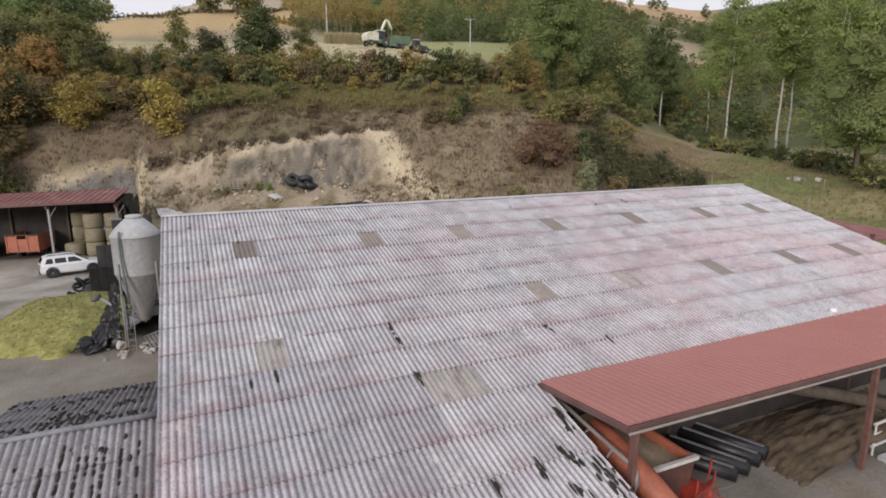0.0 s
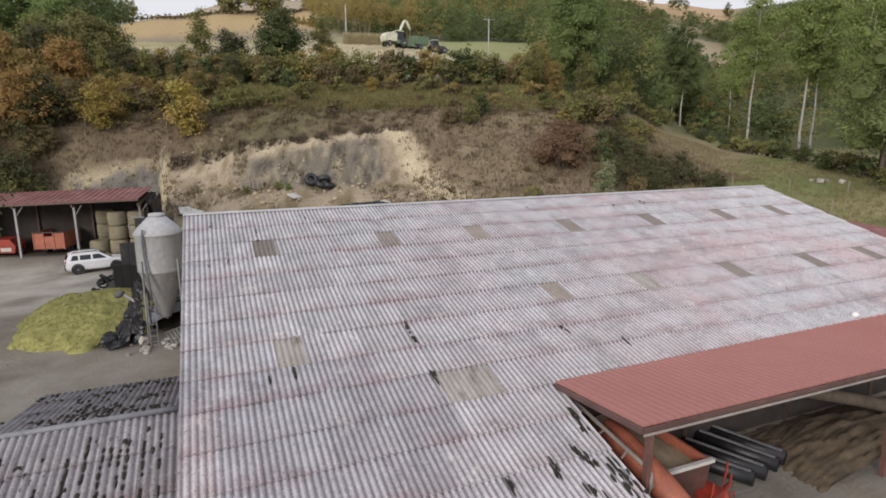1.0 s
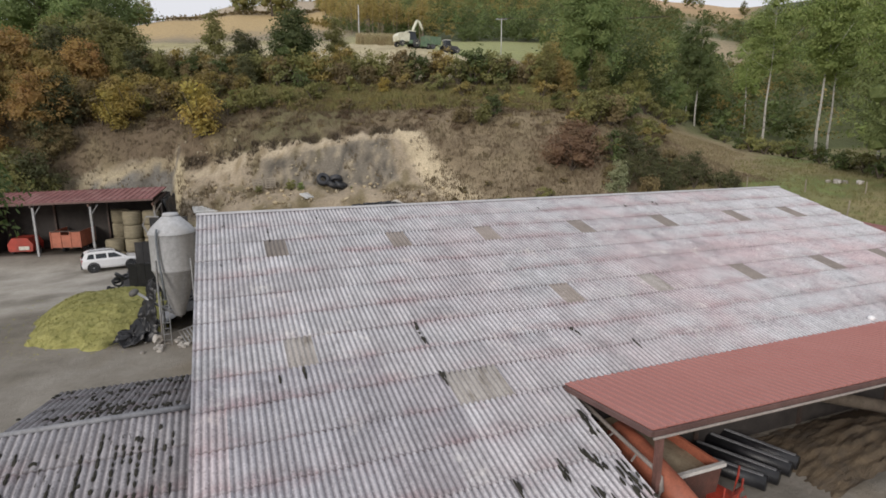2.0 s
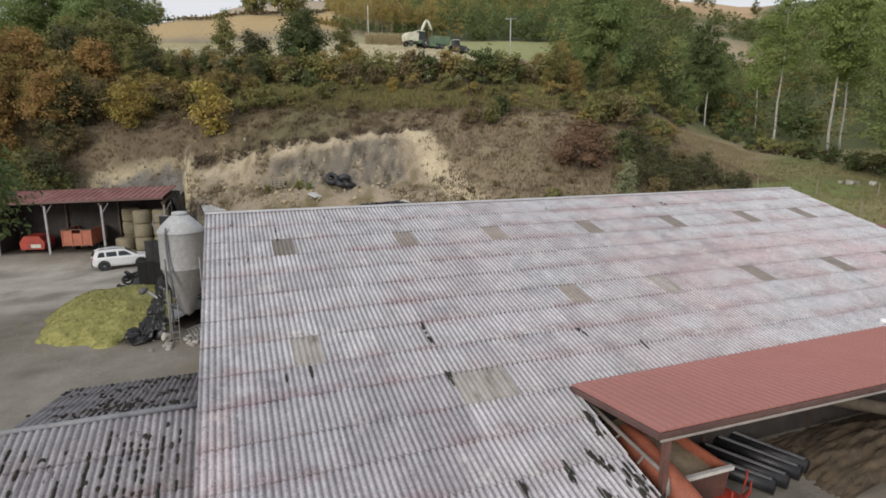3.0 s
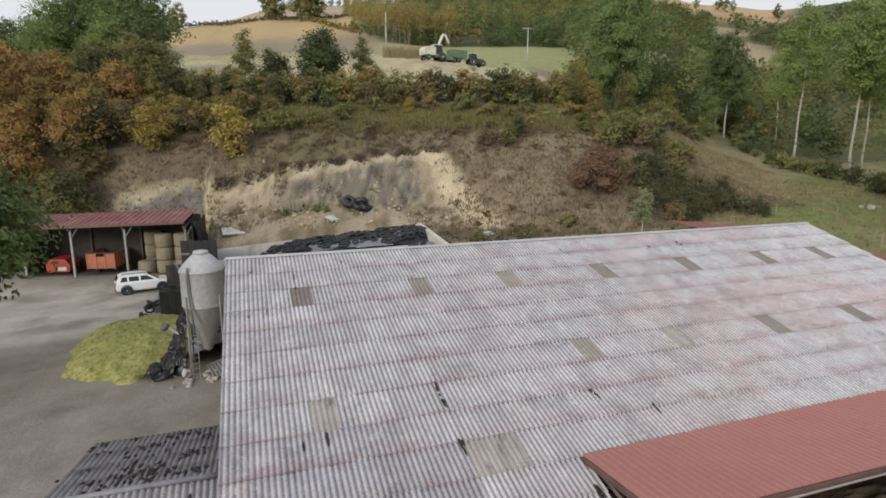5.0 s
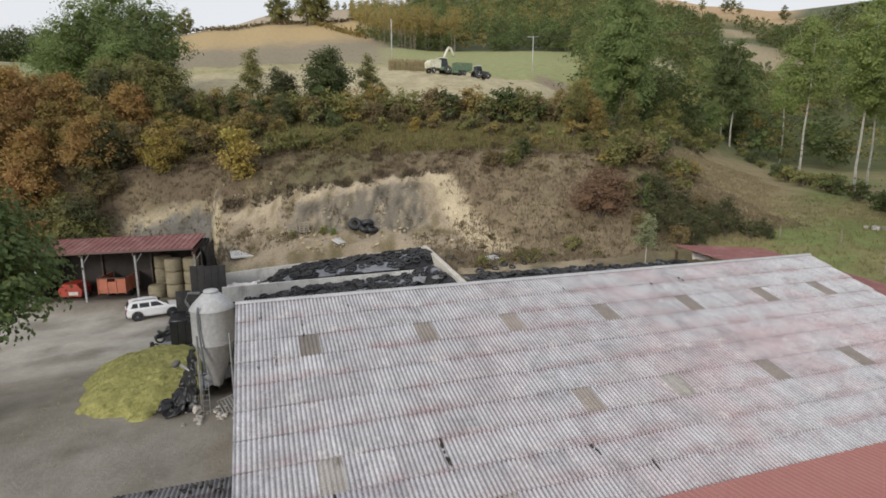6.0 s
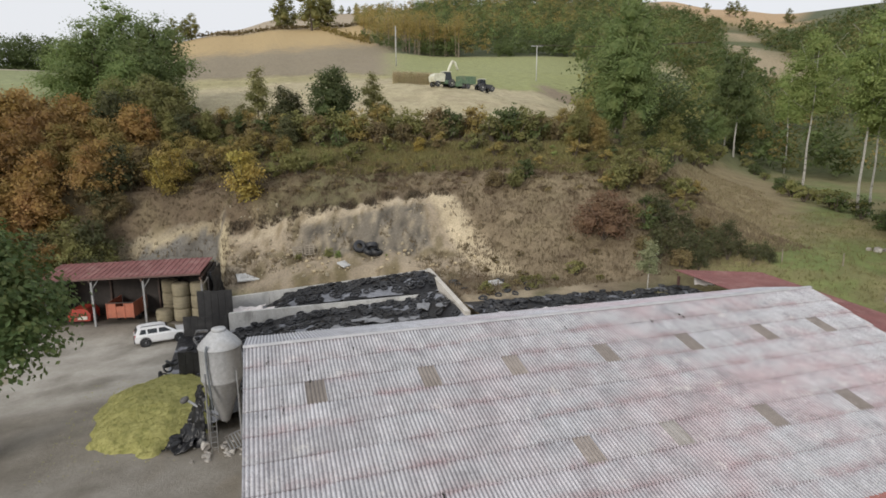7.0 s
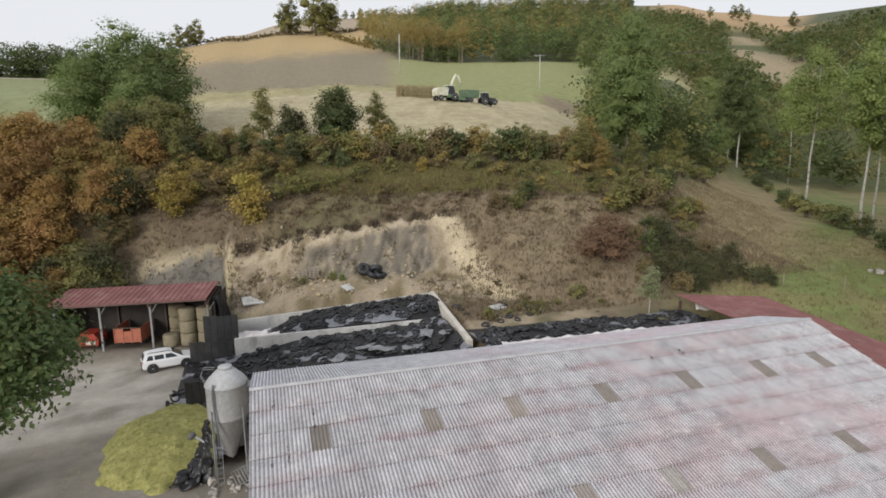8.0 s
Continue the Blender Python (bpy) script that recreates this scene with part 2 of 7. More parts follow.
def cover_colour(x, y):
    """The colour of what covers the ground, place by place, with some shade and sunlight painted in."""
    u = y - np.interp(x, TX, CONTOUR)
    n1 = np.array([noise.fractal((a * 0.06, b * 0.06, 3.0), 1.0, 2.0, 4) for a, b in zip(x, y)])
    n2 = np.array([noise.fractal((a * 0.35, b * 0.35, 9.0), 1.0, 2.0, 3) for a, b in zip(x, y)])

    n3 = np.zeros(len(x))
    for k in np.flatnonzero((np.abs(u + 3) < 6) & (np.abs(x - 4) < 24)):
        n3[k] = noise.fractal((x[k] * 1.5, y[k] * 0.8, 5.0), 0.7, 2.2, 4)

    def tone(c):
        return np.array(c)[None, :] * np.ones((len(x), 1))

    def lay(col, c, w):
        w = np.clip(w, 0, 1)[:, None]
        return col * (1 - w) + np.array(c)[None, :] * w

    col = tone((0.13, 0.135, 0.055))
    # yard: worn concrete, dust and mud
    yard = sstep(48, 40, x) * sstep(-7.5, -9.5, u) * sstep(-60, -40, x) * (1 - sstep(15, 17, x) * sstep(4, 6, y)) * (1 - sstep(-3.2, -2.4, x) * sstep(28.4, 28.8, y + 0.19 * (x + 2.3)))
    col = lay(col, (0.25, 0.228, 0.20), yard)
    col = lay(col, (0.262, 0.245, 0.222), yard * sstep(6, 1, y + 1.5 * n2))
    slab = sstep(-4, -6, x + 0.35 * n1) * sstep(13.5, 15, y - 0.16 * x + 0.8 * n2) * sstep(27, 25.5, y) * yard
    col = lay(col, (0.37, 0.35, 0.32), slab)
    col = lay(col, (0.31, 0.24, 0.165), yard * sstep(0.15, 0.55, n1 + 0.5 * n2) * 0.8)
    col = lay(col, (0.17, 0.155, 0.13), yard * sstep(0.2, 0.7, n2 - 0.3 * n1) * 0.6)
    # floor under the machine shed darkened, its interior shade put into the colour
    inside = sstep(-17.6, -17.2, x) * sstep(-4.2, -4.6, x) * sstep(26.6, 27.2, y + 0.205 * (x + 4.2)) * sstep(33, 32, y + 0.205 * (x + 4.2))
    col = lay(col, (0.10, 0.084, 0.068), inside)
    # dry slope above the yard
    dry = np.maximum(sstep(-12, -8, u), sstep(15, 17, x) * sstep(4, 6, y)) * sstep(9, 4, u) * sstep(66, 52, x)
    col = lay(col, (0.138, 0.105, 0.071), dry)
    col = lay(col, (0.215, 0.172, 0.115), dry * sstep(12, 28, x))
    col = lay(col, (0.205, 0.168, 0.105), dry * sstep(0.0, 0.5, n2 + 0.4 * n1) * 0.7)
    col = lay(col, (0.12, 0.125, 0.055), dry * sstep(0.05, 0.5, n1) * 0.6)
    grassy = sstep(4, 8, u + 1.5 * n2) * sstep(24, 19, u) * sstep(60, 48, x) * sstep(-18, -10, x)
    col = lay(col, (0.175, 0.155, 0.066), grassy * 0.85)
    # bare earth of the cut
    face = sstep(-3.4, -2.6, x) * sstep(22.5, 21, x + 0.25 * (u + 4)) * sstep(-12, -10, u)
    top_line = np.interp(x, [-4, 0, 5, 10, 14, 20, 24], [-3.6, -3.2, -2.0, -1.4, -0.5, 0.3, 0.3]) + 0.5 * n2
    bare = face * sstep(top_line + 0.25, top_line - 0.25, u)
    col = lay(col, (0.325, 0.274, 0.210), bare)
    col = lay(col, (0.41, 0.352, 0.268), bare * sstep(top_line - 1.3, top_line - 0.7, u + 0.3 * n2))
    rock = bare * sstep(3, 6, x) * sstep(18.8, 17.8, x + 0.5 * n2) * sstep(top_line - 0.7, top_line - 1.2, u + 0.4 * n2) * sstep(-5.6, -5.0, u)
    col = lay(col, (0.165, 0.148, 0.124), rock * 0.95)
    col = lay(col, (0.085, 0.078, 0.068), rock * sstep(0.1, 0.45, n3) * 0.85)
    col = lay(col, (0.33, 0.285, 0.215), rock * sstep(0.12, 0.5, -n3) * 0.8)
    col = lay(col, (0.22, 0.175, 0.11), bare * (1 - rock) * sstep(0.15, 0.4, n3) * 0.8)
    col = lay(col, (0.20, 0.165, 0.10), bare * sstep(-4.6, -5.4, u) * sstep(-0.05, 0.4, n2 + 0.3 * n1) * 0.8)
    col = lay(col, (0.15, 0.125, 0.07), bare * sstep(0.28, 0.5, n2 + 0.3 * n1) * 0.75)
    brow = u - np.interp(x, [-18, -13, -8.5, -4.4, -2.9], [-3.6, -3.0, -2.45, -1.85, -1.8])
    left = sstep(-2.6, -3.0, x) * sstep(-6.4, -5.8, u) * sstep(0.2, -0.1, brow + 0.3 * n3) * sstep(-21, -16, x)
    col = lay(col, (0.180, 0.173, 0.162), left)
    col = lay(col, (0.095, 0.088, 0.078), left * sstep(0.05, 0.4, n3) * 0.8)
    col = lay(col, (0.40, 0.34, 0.235), left * sstep(-0.6, -0.3, brow + 0.4 * n3) * 0.9)
    edge = sstep(-3.5, -3.1, x) * sstep(-1.9, -2.4, x + 0.5 * n3) * sstep(-6.5, -5.5, u) * sstep(-2.4, -2.9, u)
    col = lay(col, (0.46, 0.40, 0.28), edge)
    strip = sstep(18.6, 19.4, x + 0.5 * n2 + 0.28 * u) * sstep(22.4, 21.2, x + 0.6 * n2 + 0.28 * u) * sstep(-11, -9.5, u) * sstep(0.6, 0.0, u)
    col = lay(col, (0.47, 0.402, 0.290), strip)
    toe = sstep(15.5, 17.5, x) * sstep(32, 26, x) * sstep(-9, -11, u) * sstep(12.8, 13.6, y) * sstep(-0.5, 0.1, n2)
    col = lay(col, (0.36, 0.30, 0.215), toe * sstep(17.5, 15.5, y + n2) * 0.95)
    # meadow in the valley
    mead = sstep(36, 46, x) * sstep(-6, -14, u)
    col = lay(col, (0.185, 0.185, 0.075), mead)
    col = lay(col, (0.27, 0.225, 0.115), mead * sstep(-0.2, 0.3, n1 + 0.4 * n2) * 0.8)
    col = lay(col, (0.155, 0.20, 0.06), mead * sstep(0.1, 0.4, -n1 + 0.5 * n2) * 0.8)
    nose = sstep(44, 53, x) * sstep(110, 90, x) * sstep(-23, -14, u + 2.5 * n2) * sstep(6, 0, u)
    col = lay(col, (0.255, 0.205, 0.115), nose)
    lush = np.exp(-((x - 52) / 4.5) ** 2 - ((y - 16) / 2.2) ** 2) + np.exp(-((x - 51) / 3.5) ** 2 - ((y - 12) / 2.5) ** 2)
    col = lay(col, (0.15, 0.205, 0.06), sstep(0.25, 0.7, lush + 0.35 * n2) * 0.85)
    # fields on the hill
    az, d = np.degrees(np.arctan2(x - 1.3, y + 28)), np.hypot(x - 1.3, y + 28)
    field = sstep(19, 23, u + 1.5 * n1) * sstep(-160, -140, x)
    col = lay(col, (0.40, 0.355, 0.235), field)
    col = lay(col, (0.42, 0.36, 0.25), field * sstep(0.1, 0.5, n1 + n2 * 0.5) * 0.6)
    crest = sstep(156, 166, d + 3 * n1)
    col = lay(col, (0.33, 0.30, 0.165), field * sstep(138, 148, d + 3 * n1 - 0.5 * az))
    col = lay(col, (0.235, 0.198, 0.138), field * crest * sstep(15, 11, az))
    # warm low sunlight on the upper field, painted into its colour
    col = lay(col, (0.41, 0.305, 0.155), field * sstep(560, 760, d + 60 * n1) * sstep(13, 11, az))
    col = lay(col, (0.36, 0.30, 0.225), field * sstep(1010, 1040, d))
    green = sstep(11, 15, az + n1) * sstep(33, 31.5, az) * sstep(150, 158, d + 4 * n1) * sstep(506, 496, d)
    col = lay(col, (0.255, 0.275, 0.115), field * green)
    fallow = sstep(26.5, 27.5, az + 1.2 * n2) * sstep(32, 31, az) * sstep(150, 156, d) * sstep(192, 182, d + 12 * n2)
    col = lay(col, (0.25, 0.20, 0.14), field * fallow)
    lpast = sstep(-11, -13, az) * sstep(12, 20, u)
    col = lay(col, (0.225, 0.25, 0.12), lpast)
    col = lay(col, (0.42, 0.38, 0.32), lpast * sstep(446, 454, d) * sstep(470, 464, d))
    v = ((x - 80) - (y - 20)) * 0.7071
    wooded = np.maximum(sstep(60, 90, x) * sstep(14, 30, v), sstep(66, 80, x) * sstep(0, 8, u) * sstep(60, 40, u - 0.9 * (x - 66)) * sstep(31.5, 34, az))
    col = lay(col, (0.095, 0.11, 0.048), wooded)
    col = lay(col, (0.10, 0.115, 0.05), sstep(32, 34, az) * sstep(150, 200, d) * sstep(840, 780, d))
    col = lay(col, (0.075, 0.09, 0.04), sstep(12, 14, az) * sstep(36, 34, az) * sstep(498, 510, d))
    patch = sstep(33, 34.5, az) * sstep(43.5, 42.5, az) * sstep(292, 300, d) * sstep(424, 416, d)
    col = lay(col, (0.36, 0.335, 0.19), patch)
    hang = np.interp(az, [43, 44.5, 49.6, 51], [900, 870, 660, 600])
    strip2 = sstep(43.4, 44, az) * sstep(51, 50, az) * sstep(hang - 300, hang - 280, d + 10 * n2) * sstep(hang, hang - 12, d + 10 * n2)
    col = lay(col, (0.34, 0.28, 0.19), strip2)
    col = lay(col, (0.43, 0.30, 0.175), sstep(36, 38, az) * sstep(49.5, 48, az) * sstep(900, 960, d + 20 * n1))
    col = lay(col, (0.075, 0.09, 0.04), sstep(48, 49.5, az) * sstep(700, 800, d))
    return np.concatenate([col, (0.85 - 0.6 * yard)[:, None]], 1)


def build_ground():
    xs = np.concatenate([np.linspace(-1500, -340, 12), np.linspace(-325, -200, 12), np.linspace(-190, -50, 29), np.arange(-46, -6, 0.9), np.arange(-6, 24, 0.4), np.arange(24, 60, 0.9), np.linspace(62, 150, 60),
                         np.linspace(155, 500, 50), np.linspace(520, 1500, 15)])
    ys = np.concatenate([np.linspace(-1500, -100, 12), np.linspace(-90, -5, 12), np.arange(0, 27, 0.6), np.arange(27, 40, 0.3), np.arange(40, 62, 0.6), np.linspace(64, 140, 50),
                         np.linspace(143, 420, 80), np.linspace(425, 640, 26), np.linspace(660, 1500, 16)])
    gx, gy = np.meshgrid(xs, ys)
    x, y = gx.ravel(), gy.ravel()
    z = land(x, y)
    u = y - np.interp(x, TX, CONTOUR)
    rough = 0.05 + 0.22 * sstep(-9, -5, u) + 0.25 * sstep(20, 60, u) * 0.4
    rough = rough * (1 - 0.9 * sstep(36, 20, x) * sstep(-9, -11, u))
    z = z + rough * np.array([noise.fractal((a * 0.5, b * 0.5, 0.0), 0.9, 2.1, 4) for a, b in zip(x, y)])
    cutting = sstep(-17, -14, x) * sstep(23, 21.5, x) * sstep(-7, -5.4, u) * sstep(0.6, -0.6, u)
    near = np.flatnonzero(cutting > 0.01)
    for k in near:
        a, b = x[k], y[k]
        crag = noise.fractal((a * 0.8, b * 0.45, z[k] * 0.45), 0.8, 2.2, 5) + 0.6 * abs(noise.noise((a * 0.55, 4.0, z[k] * 0.2)))
        z[k] += 0.42 * cutting[k] * crag
    w, hgt = len(xs), len(ys)
    i = np.arange(w * hgt).reshape(hgt, w)
    quads = np.stack([i[:-1, :-1], i[:-1, 1:], i[1:, 1:], i[1:, :-1]], -1).reshape(-1, 4)
    me = bpy.data.meshes.new("ground")
    me.from_pydata(np.stack([x, y, z], 1).tolist(), [], quads.tolist())
    me.shade_smooth()
    at = me.attributes.new("cover", "FLOAT_COLOR", "POINT")
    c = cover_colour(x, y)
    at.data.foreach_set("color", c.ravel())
    me.materials.append(ground_material())
    return tagged(new("ground", me), "yard, dry cut hillside, meadow and stubble fields", "ground", kind="structure")


build_ground()

# ---- barn ----
SLOPE, RIDGE = 0.2545, 7.19
ANG = math.atan(SLOPE)
WAVE, SHEET = 0.177, 0.885
ROWS = [0, -1.75, -3.25, -4.75, -6.2, -7.62, -9.08, -10.48, -11.9, -13.2, -14.58, -15.85, -17.2, -18.6, -20.0, -21.4]


def cement_material(name, mossy=0.0, wash=None, depth=1.0):
    """Old corrugated fibre cement: valley shade painted between pale crests, pink wash under the laps, grey lichen."""
    ma, n, l, p = shader(name)
    pos = n.new("ShaderNodeNewGeometry").outputs["Position"]
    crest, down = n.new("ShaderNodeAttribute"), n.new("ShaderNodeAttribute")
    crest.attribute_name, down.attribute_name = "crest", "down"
    a, b, c = noise_node(n, l, pos, 0.16, 6, 0.62), noise_node(n, l, pos, 1.8, 6, 0.72, (1, 0.35, 1)), noise_node(n, l, pos, 20, 5, 0.75)
    col = ramp(n, l, b, (0.28, (0.330, 0.335, 0.356)), (0.72, (0.520, 0.526, 0.556)))
    pink = ramp(n, l, a, (0.44, (0, 0, 0)), (0.60, (0.9, 0.9, 0.9)))
    sep = n.new("ShaderNodeSeparateXYZ")
    l.new(pos, sep.inputs[0])
    drift = n.new("ShaderNodeMapRange")
    drift.inputs["From Min"].default_value, drift.inputs["From Max"].default_value = 4.0, 24.0
    drift.inputs["To Min"].default_value, drift.inputs["To Max"].default_value = 0.10, 1.0
    l.new(sep.outputs[0], drift.inputs["Value"])
    pink = mixed(n, l, "MULTIPLY", 1.0, pink, drift.outputs[0])
    col = mixed(n, l, "MIX", pink, col, (0.45, 0.368, 0.388))
    patch = ramp(n, l, noise_node(n, l, pos, 0.75, 6, 0.75, (0.6, 1, 1)), (0.46, (0, 0, 0)), (0.62, (1, 1, 1)))
    smear = ramp(n, l, down.outputs["Fac"], (0.0, (0.85, 0.85, 0.85)), (0.3, (0.08, 0.08, 0.08)), (0.6, (0.05, 0.05, 0.05)), (0.97, (0.9, 0.9, 0.9)))
    col = mixed(n, l, "MIX", mixed(n, l, "MULTIPLY", 1.0, smear, patch), col, (0.345, 0.258, 0.274))
    seam = ramp(n, l, down.outputs["Fac"], (0.0, (0.9, 0.9, 0.9)), (0.045, (0, 0, 0)), (0.955, (0, 0, 0)), (0.985, (0.95, 0.95, 0.95)))
    seam = mixed(n, l, "MULTIPLY", 1.0, seam, ramp(n, l, noise_node(n, l, pos, 1.1, 4, 0.6), (0.36, (0.08, 0.08, 0.08)), (0.62, (1, 1, 1))))
    col = mixed(n, l, "MIX", seam, col, (0.18, 0.15, 0.158))
    # shade painted into the colour: wave valleys darker, crests lighter
    groove_shade = ramp(n, l, crest.outputs["Fac"], (0.0, (0.40, 0.39, 0.40)), (0.30, (0.80, 0.79, 0.80)), (0.70, (1.12, 1.12, 1.12)))
    col = mixed(n, l, "MULTIPLY", 0.9, col, groove_shade)
    spots = ramp(n, l, c, (0.30, (0.5, 0.5, 0.5)), (0.46, (0.96, 0.96, 0.96)), (0.58, (1.0, 1.0, 1.0)), (0.70, (1.55, 1.55, 1.52)))
    col = mixed(n, l, "MULTIPLY", 0.9, col, spots)
    fleck = ramp(n, l, noise_node(n, l, pos, 7.5, 6, 0.8), (0.57, (0, 0, 0)), (0.64, (0.85, 0.85, 0.85)))
    col = mixed(n, l, "MIX", fleck, col, (0.215, 0.205, 0.215))
    salt = ramp(n, l, noise_node(n, l, pos, 13, 5, 0.8), (0.585, (0, 0, 0)), (0.66, (0.85, 0.85, 0.85)))
    col = mixed(n, l, "MIX", salt, col, (0.68, 0.68, 0.69))
    soot = ramp(n, l, noise_node(n, l, pos, 0.33, 7, 0.72), (0.55, (0, 0, 0)), (0.72, (0.75, 0.75, 0.75)))
    col = mixed(n, l, "MIX", soot, col, (0.25, 0.235, 0.25))
    blot = ramp(n, l, noise_node(n, l, pos, 1.25, 9, 0.78), (0.34, (0.70, 0.68, 0.69)), (0.48, (0.97, 0.97, 0.97)), (0.68, (1.12, 1.12, 1.12)))
    col = mixed(n, l, "MULTIPLY", 0.85, col, blot)
    pale = ramp(n, l, noise_node(n, l, pos, 0.9, 7, 0.78), (0.58, (0, 0, 0)), (0.70, (0.7, 0.7, 0.7)))
    col = mixed(n, l, "MIX", pale, col, (0.60, 0.585, 0.57))
    if mossy:
        moss = ramp(n, l, noise_node(n, l, pos, 2.2, 5, 0.7, (1, 0.3, 1)), (0.66 - mossy, (0, 0, 0)), (0.70 - mossy, (1, 1, 1)))
        col = mixed(n, l, "MIX", moss, col, (0.035, 0.032, 0.028))
    if wash:
        col = mixed(n, l, "MULTIPLY", depth, col, wash)
    info = n.new("ShaderNodeObjectInfo")
    mr = n.new("ShaderNodeMapRange")
    mr.inputs["To Min"].default_value, mr.inputs["To Max"].default_value = 0.91, 1.07
    l.new(info.outputs["Random"], mr.inputs["Value"])
    hs = n.new("ShaderNodeHueSaturation")
    l.new(mr.outputs[0], hs.inputs["Value"])
    l.new(col, hs.inputs["Color"])
    l.new(hs.outputs[0], p.inputs["Base Color"])
    p.inputs["Roughness"].default_value = 0.92
    bumped(n, l, p, c, 0.35, 0.012)
    return ma


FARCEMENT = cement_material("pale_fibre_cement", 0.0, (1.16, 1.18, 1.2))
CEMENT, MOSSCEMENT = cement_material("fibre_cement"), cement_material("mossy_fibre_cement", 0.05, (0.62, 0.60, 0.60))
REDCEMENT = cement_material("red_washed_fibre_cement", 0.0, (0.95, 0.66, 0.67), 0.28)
ROOFLIGHT = surface("rooflight_sheet", (0.185, 0.160, 0.144), (0.262, 0.232, 0.212), 1.2, 18, 0.6, stain=(0.32, 0.29, 0.275), stain_scale=1.5, stain_at=(0.55, 0.78), spread=0.28)
FAINTLIGHT = surface("clouded_rooflight_sheet", (0.26, 0.24, 0.225), (0.385, 0.365, 0.35), 2.2, 18, 0.7, stain=(0.17, 0.15, 0.13), stain_scale=2.6, stain_at=(0.52, 0.66), stretch=(1.6, 0.3, 1))
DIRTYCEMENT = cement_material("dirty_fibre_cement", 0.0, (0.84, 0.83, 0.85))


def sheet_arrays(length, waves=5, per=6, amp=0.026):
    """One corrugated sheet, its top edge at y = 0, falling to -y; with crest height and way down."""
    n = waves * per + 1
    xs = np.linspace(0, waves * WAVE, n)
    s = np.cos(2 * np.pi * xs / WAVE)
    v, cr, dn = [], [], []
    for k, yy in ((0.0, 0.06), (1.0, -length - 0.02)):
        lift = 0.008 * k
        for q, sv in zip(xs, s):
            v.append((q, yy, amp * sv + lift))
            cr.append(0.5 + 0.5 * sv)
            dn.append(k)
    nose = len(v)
    for q, sv in zip(xs, s):
        v.append((q, -length - 0.02, amp * sv + 0.008 - 0.008))
        cr.append(0.0)
        dn.append(1.0)
    f = [(i, i + 1, n + i + 1, n + i) for i in range(n - 1)] + [(n + i, n + i + 1, nose + i + 1, nose + i) for i in range(n - 1)]
    return v, [q[::-1] for q in f], cr, dn


def sheet_mesh(name, v, f, cr, dn, material):
    me = bpy.data.meshes.new(name)
    me.from_pydata(v, [], f)
    me.shade_smooth()
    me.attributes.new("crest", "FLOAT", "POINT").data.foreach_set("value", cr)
    me.attributes.new("down", "FLOAT", "POINT").data.foreach_set("value", dn)
    me.materials.append(material)
    return me


def sheet_field(jobs, name, parent, limit=300):
    """Jobs: (pose, length, material). The first ones become sheets of their own, the rest one mesh."""
    cache, rest = {}, {}
    for k, (m, length, material) in enumerate(jobs):
        key = (round(length, 2), material.name)
        if key not in cache:
            cache[key] = sheet_mesh(name, *sheet_arrays(length), material)
        if k < limit:
            ob = new(name, cache[key])
            ob.parent, ob.matrix_basis = parent, m
        else:
            rest.setdefault(material.name, []).append((m, length, material))
    for group in rest.values():
        V, F, C, D = [], [], [], []
        for m, length, material in group:
            v, f, cr, dn = sheet_arrays(length)
            o = len(V)
            V += [tuple(m @ Vector(p)) for p in v]
            F += [tuple(i + o for i in q) for q in f]
            C += cr
            D += dn
        ob = new("sheet_remainder", sheet_mesh("sheet_remainder", V, F, C, D, group[0][2]))
        ob.parent = parent
        tagged(ob, kind="stuff")


barn = thing("barn", "long low cattle barn with a stained corrugated fibre cement roof", "barn")
bm = bmesh.new()
# walls with door openings on the yard side, gables up to the roof
for x0, x1, y0, y1 in ((0.25, 0.45, -14.0, -9.0), (0.25, 0.45, -4.5, 5.2), (36.3, 36.5, -8.0, 3.6)):
    vs = box(bm, x0, x1, y0, y1, 0, 1)
    for v in vs[4:]:
        v.co.z = RIDGE - SLOPE * abs(v.co.y) - 0.22
for k in range(8):
    x0 = 0.45 + 4.5 * k
    box(bm, x0, x0 + 4.5, 4.0, 4.2, 0, 5.4)
part("wall", bm, BLOCKWALL, barn)
roof = bmesh.new()
for k in range(9):
    y0 = -0.4 - 1.72 * k
    box(roof, 0.1, 36.0, y0 - 0.05, y0 + 0.05, RIDGE + SLOPE * y0 - 0.20, RIDGE + SLOPE * y0 - 0.06)
for k in range(4):
    y0 = 0.6 + 1.1 * k
    box(roof, 0.1, 36.4, y0 - 0.05, y0 + 0.05, RIDGE - SLOPE * y0 - 0.20, RIDGE - SLOPE * y0 - 0.06)
for k in range(9):
    y0 = -15.3 - 0.75 * k
    box(roof, 0.1, 9.9, y0 - 0.05, y0 + 0.05, RIDGE + SLOPE * y0 - 0.20, RIDGE + SLOPE * y0 - 0.06)
for k in range(8):
    x0 = 0.5 + 5.07 * k
    end = -21 if x0 < 9 else -14.3
    prism(roof, [(-0.06, -0.42), (0.06, -0.42), (0.06, -0.20), (-0.06, -0.20)], 0, 1,
          Matrix(((1, 0, 0, x0), (0, end, 0, 0), (0, SLOPE * end, 1, RIDGE), (0, 0, 0, 1))))
roof = part("roof", roof, DARKSTEEL, barn)
for k in range(8):
    for yy in (-14.2, -7.0):
        bm = bmesh.new()
        box(bm, 0.45 + 5.07 * k, 0.65 + 5.07 * k, yy - 0.1, yy + 0.1, 0, RIDGE + SLOPE * yy - 0.4)
        part("post", bm, DARKSTEEL, barn)
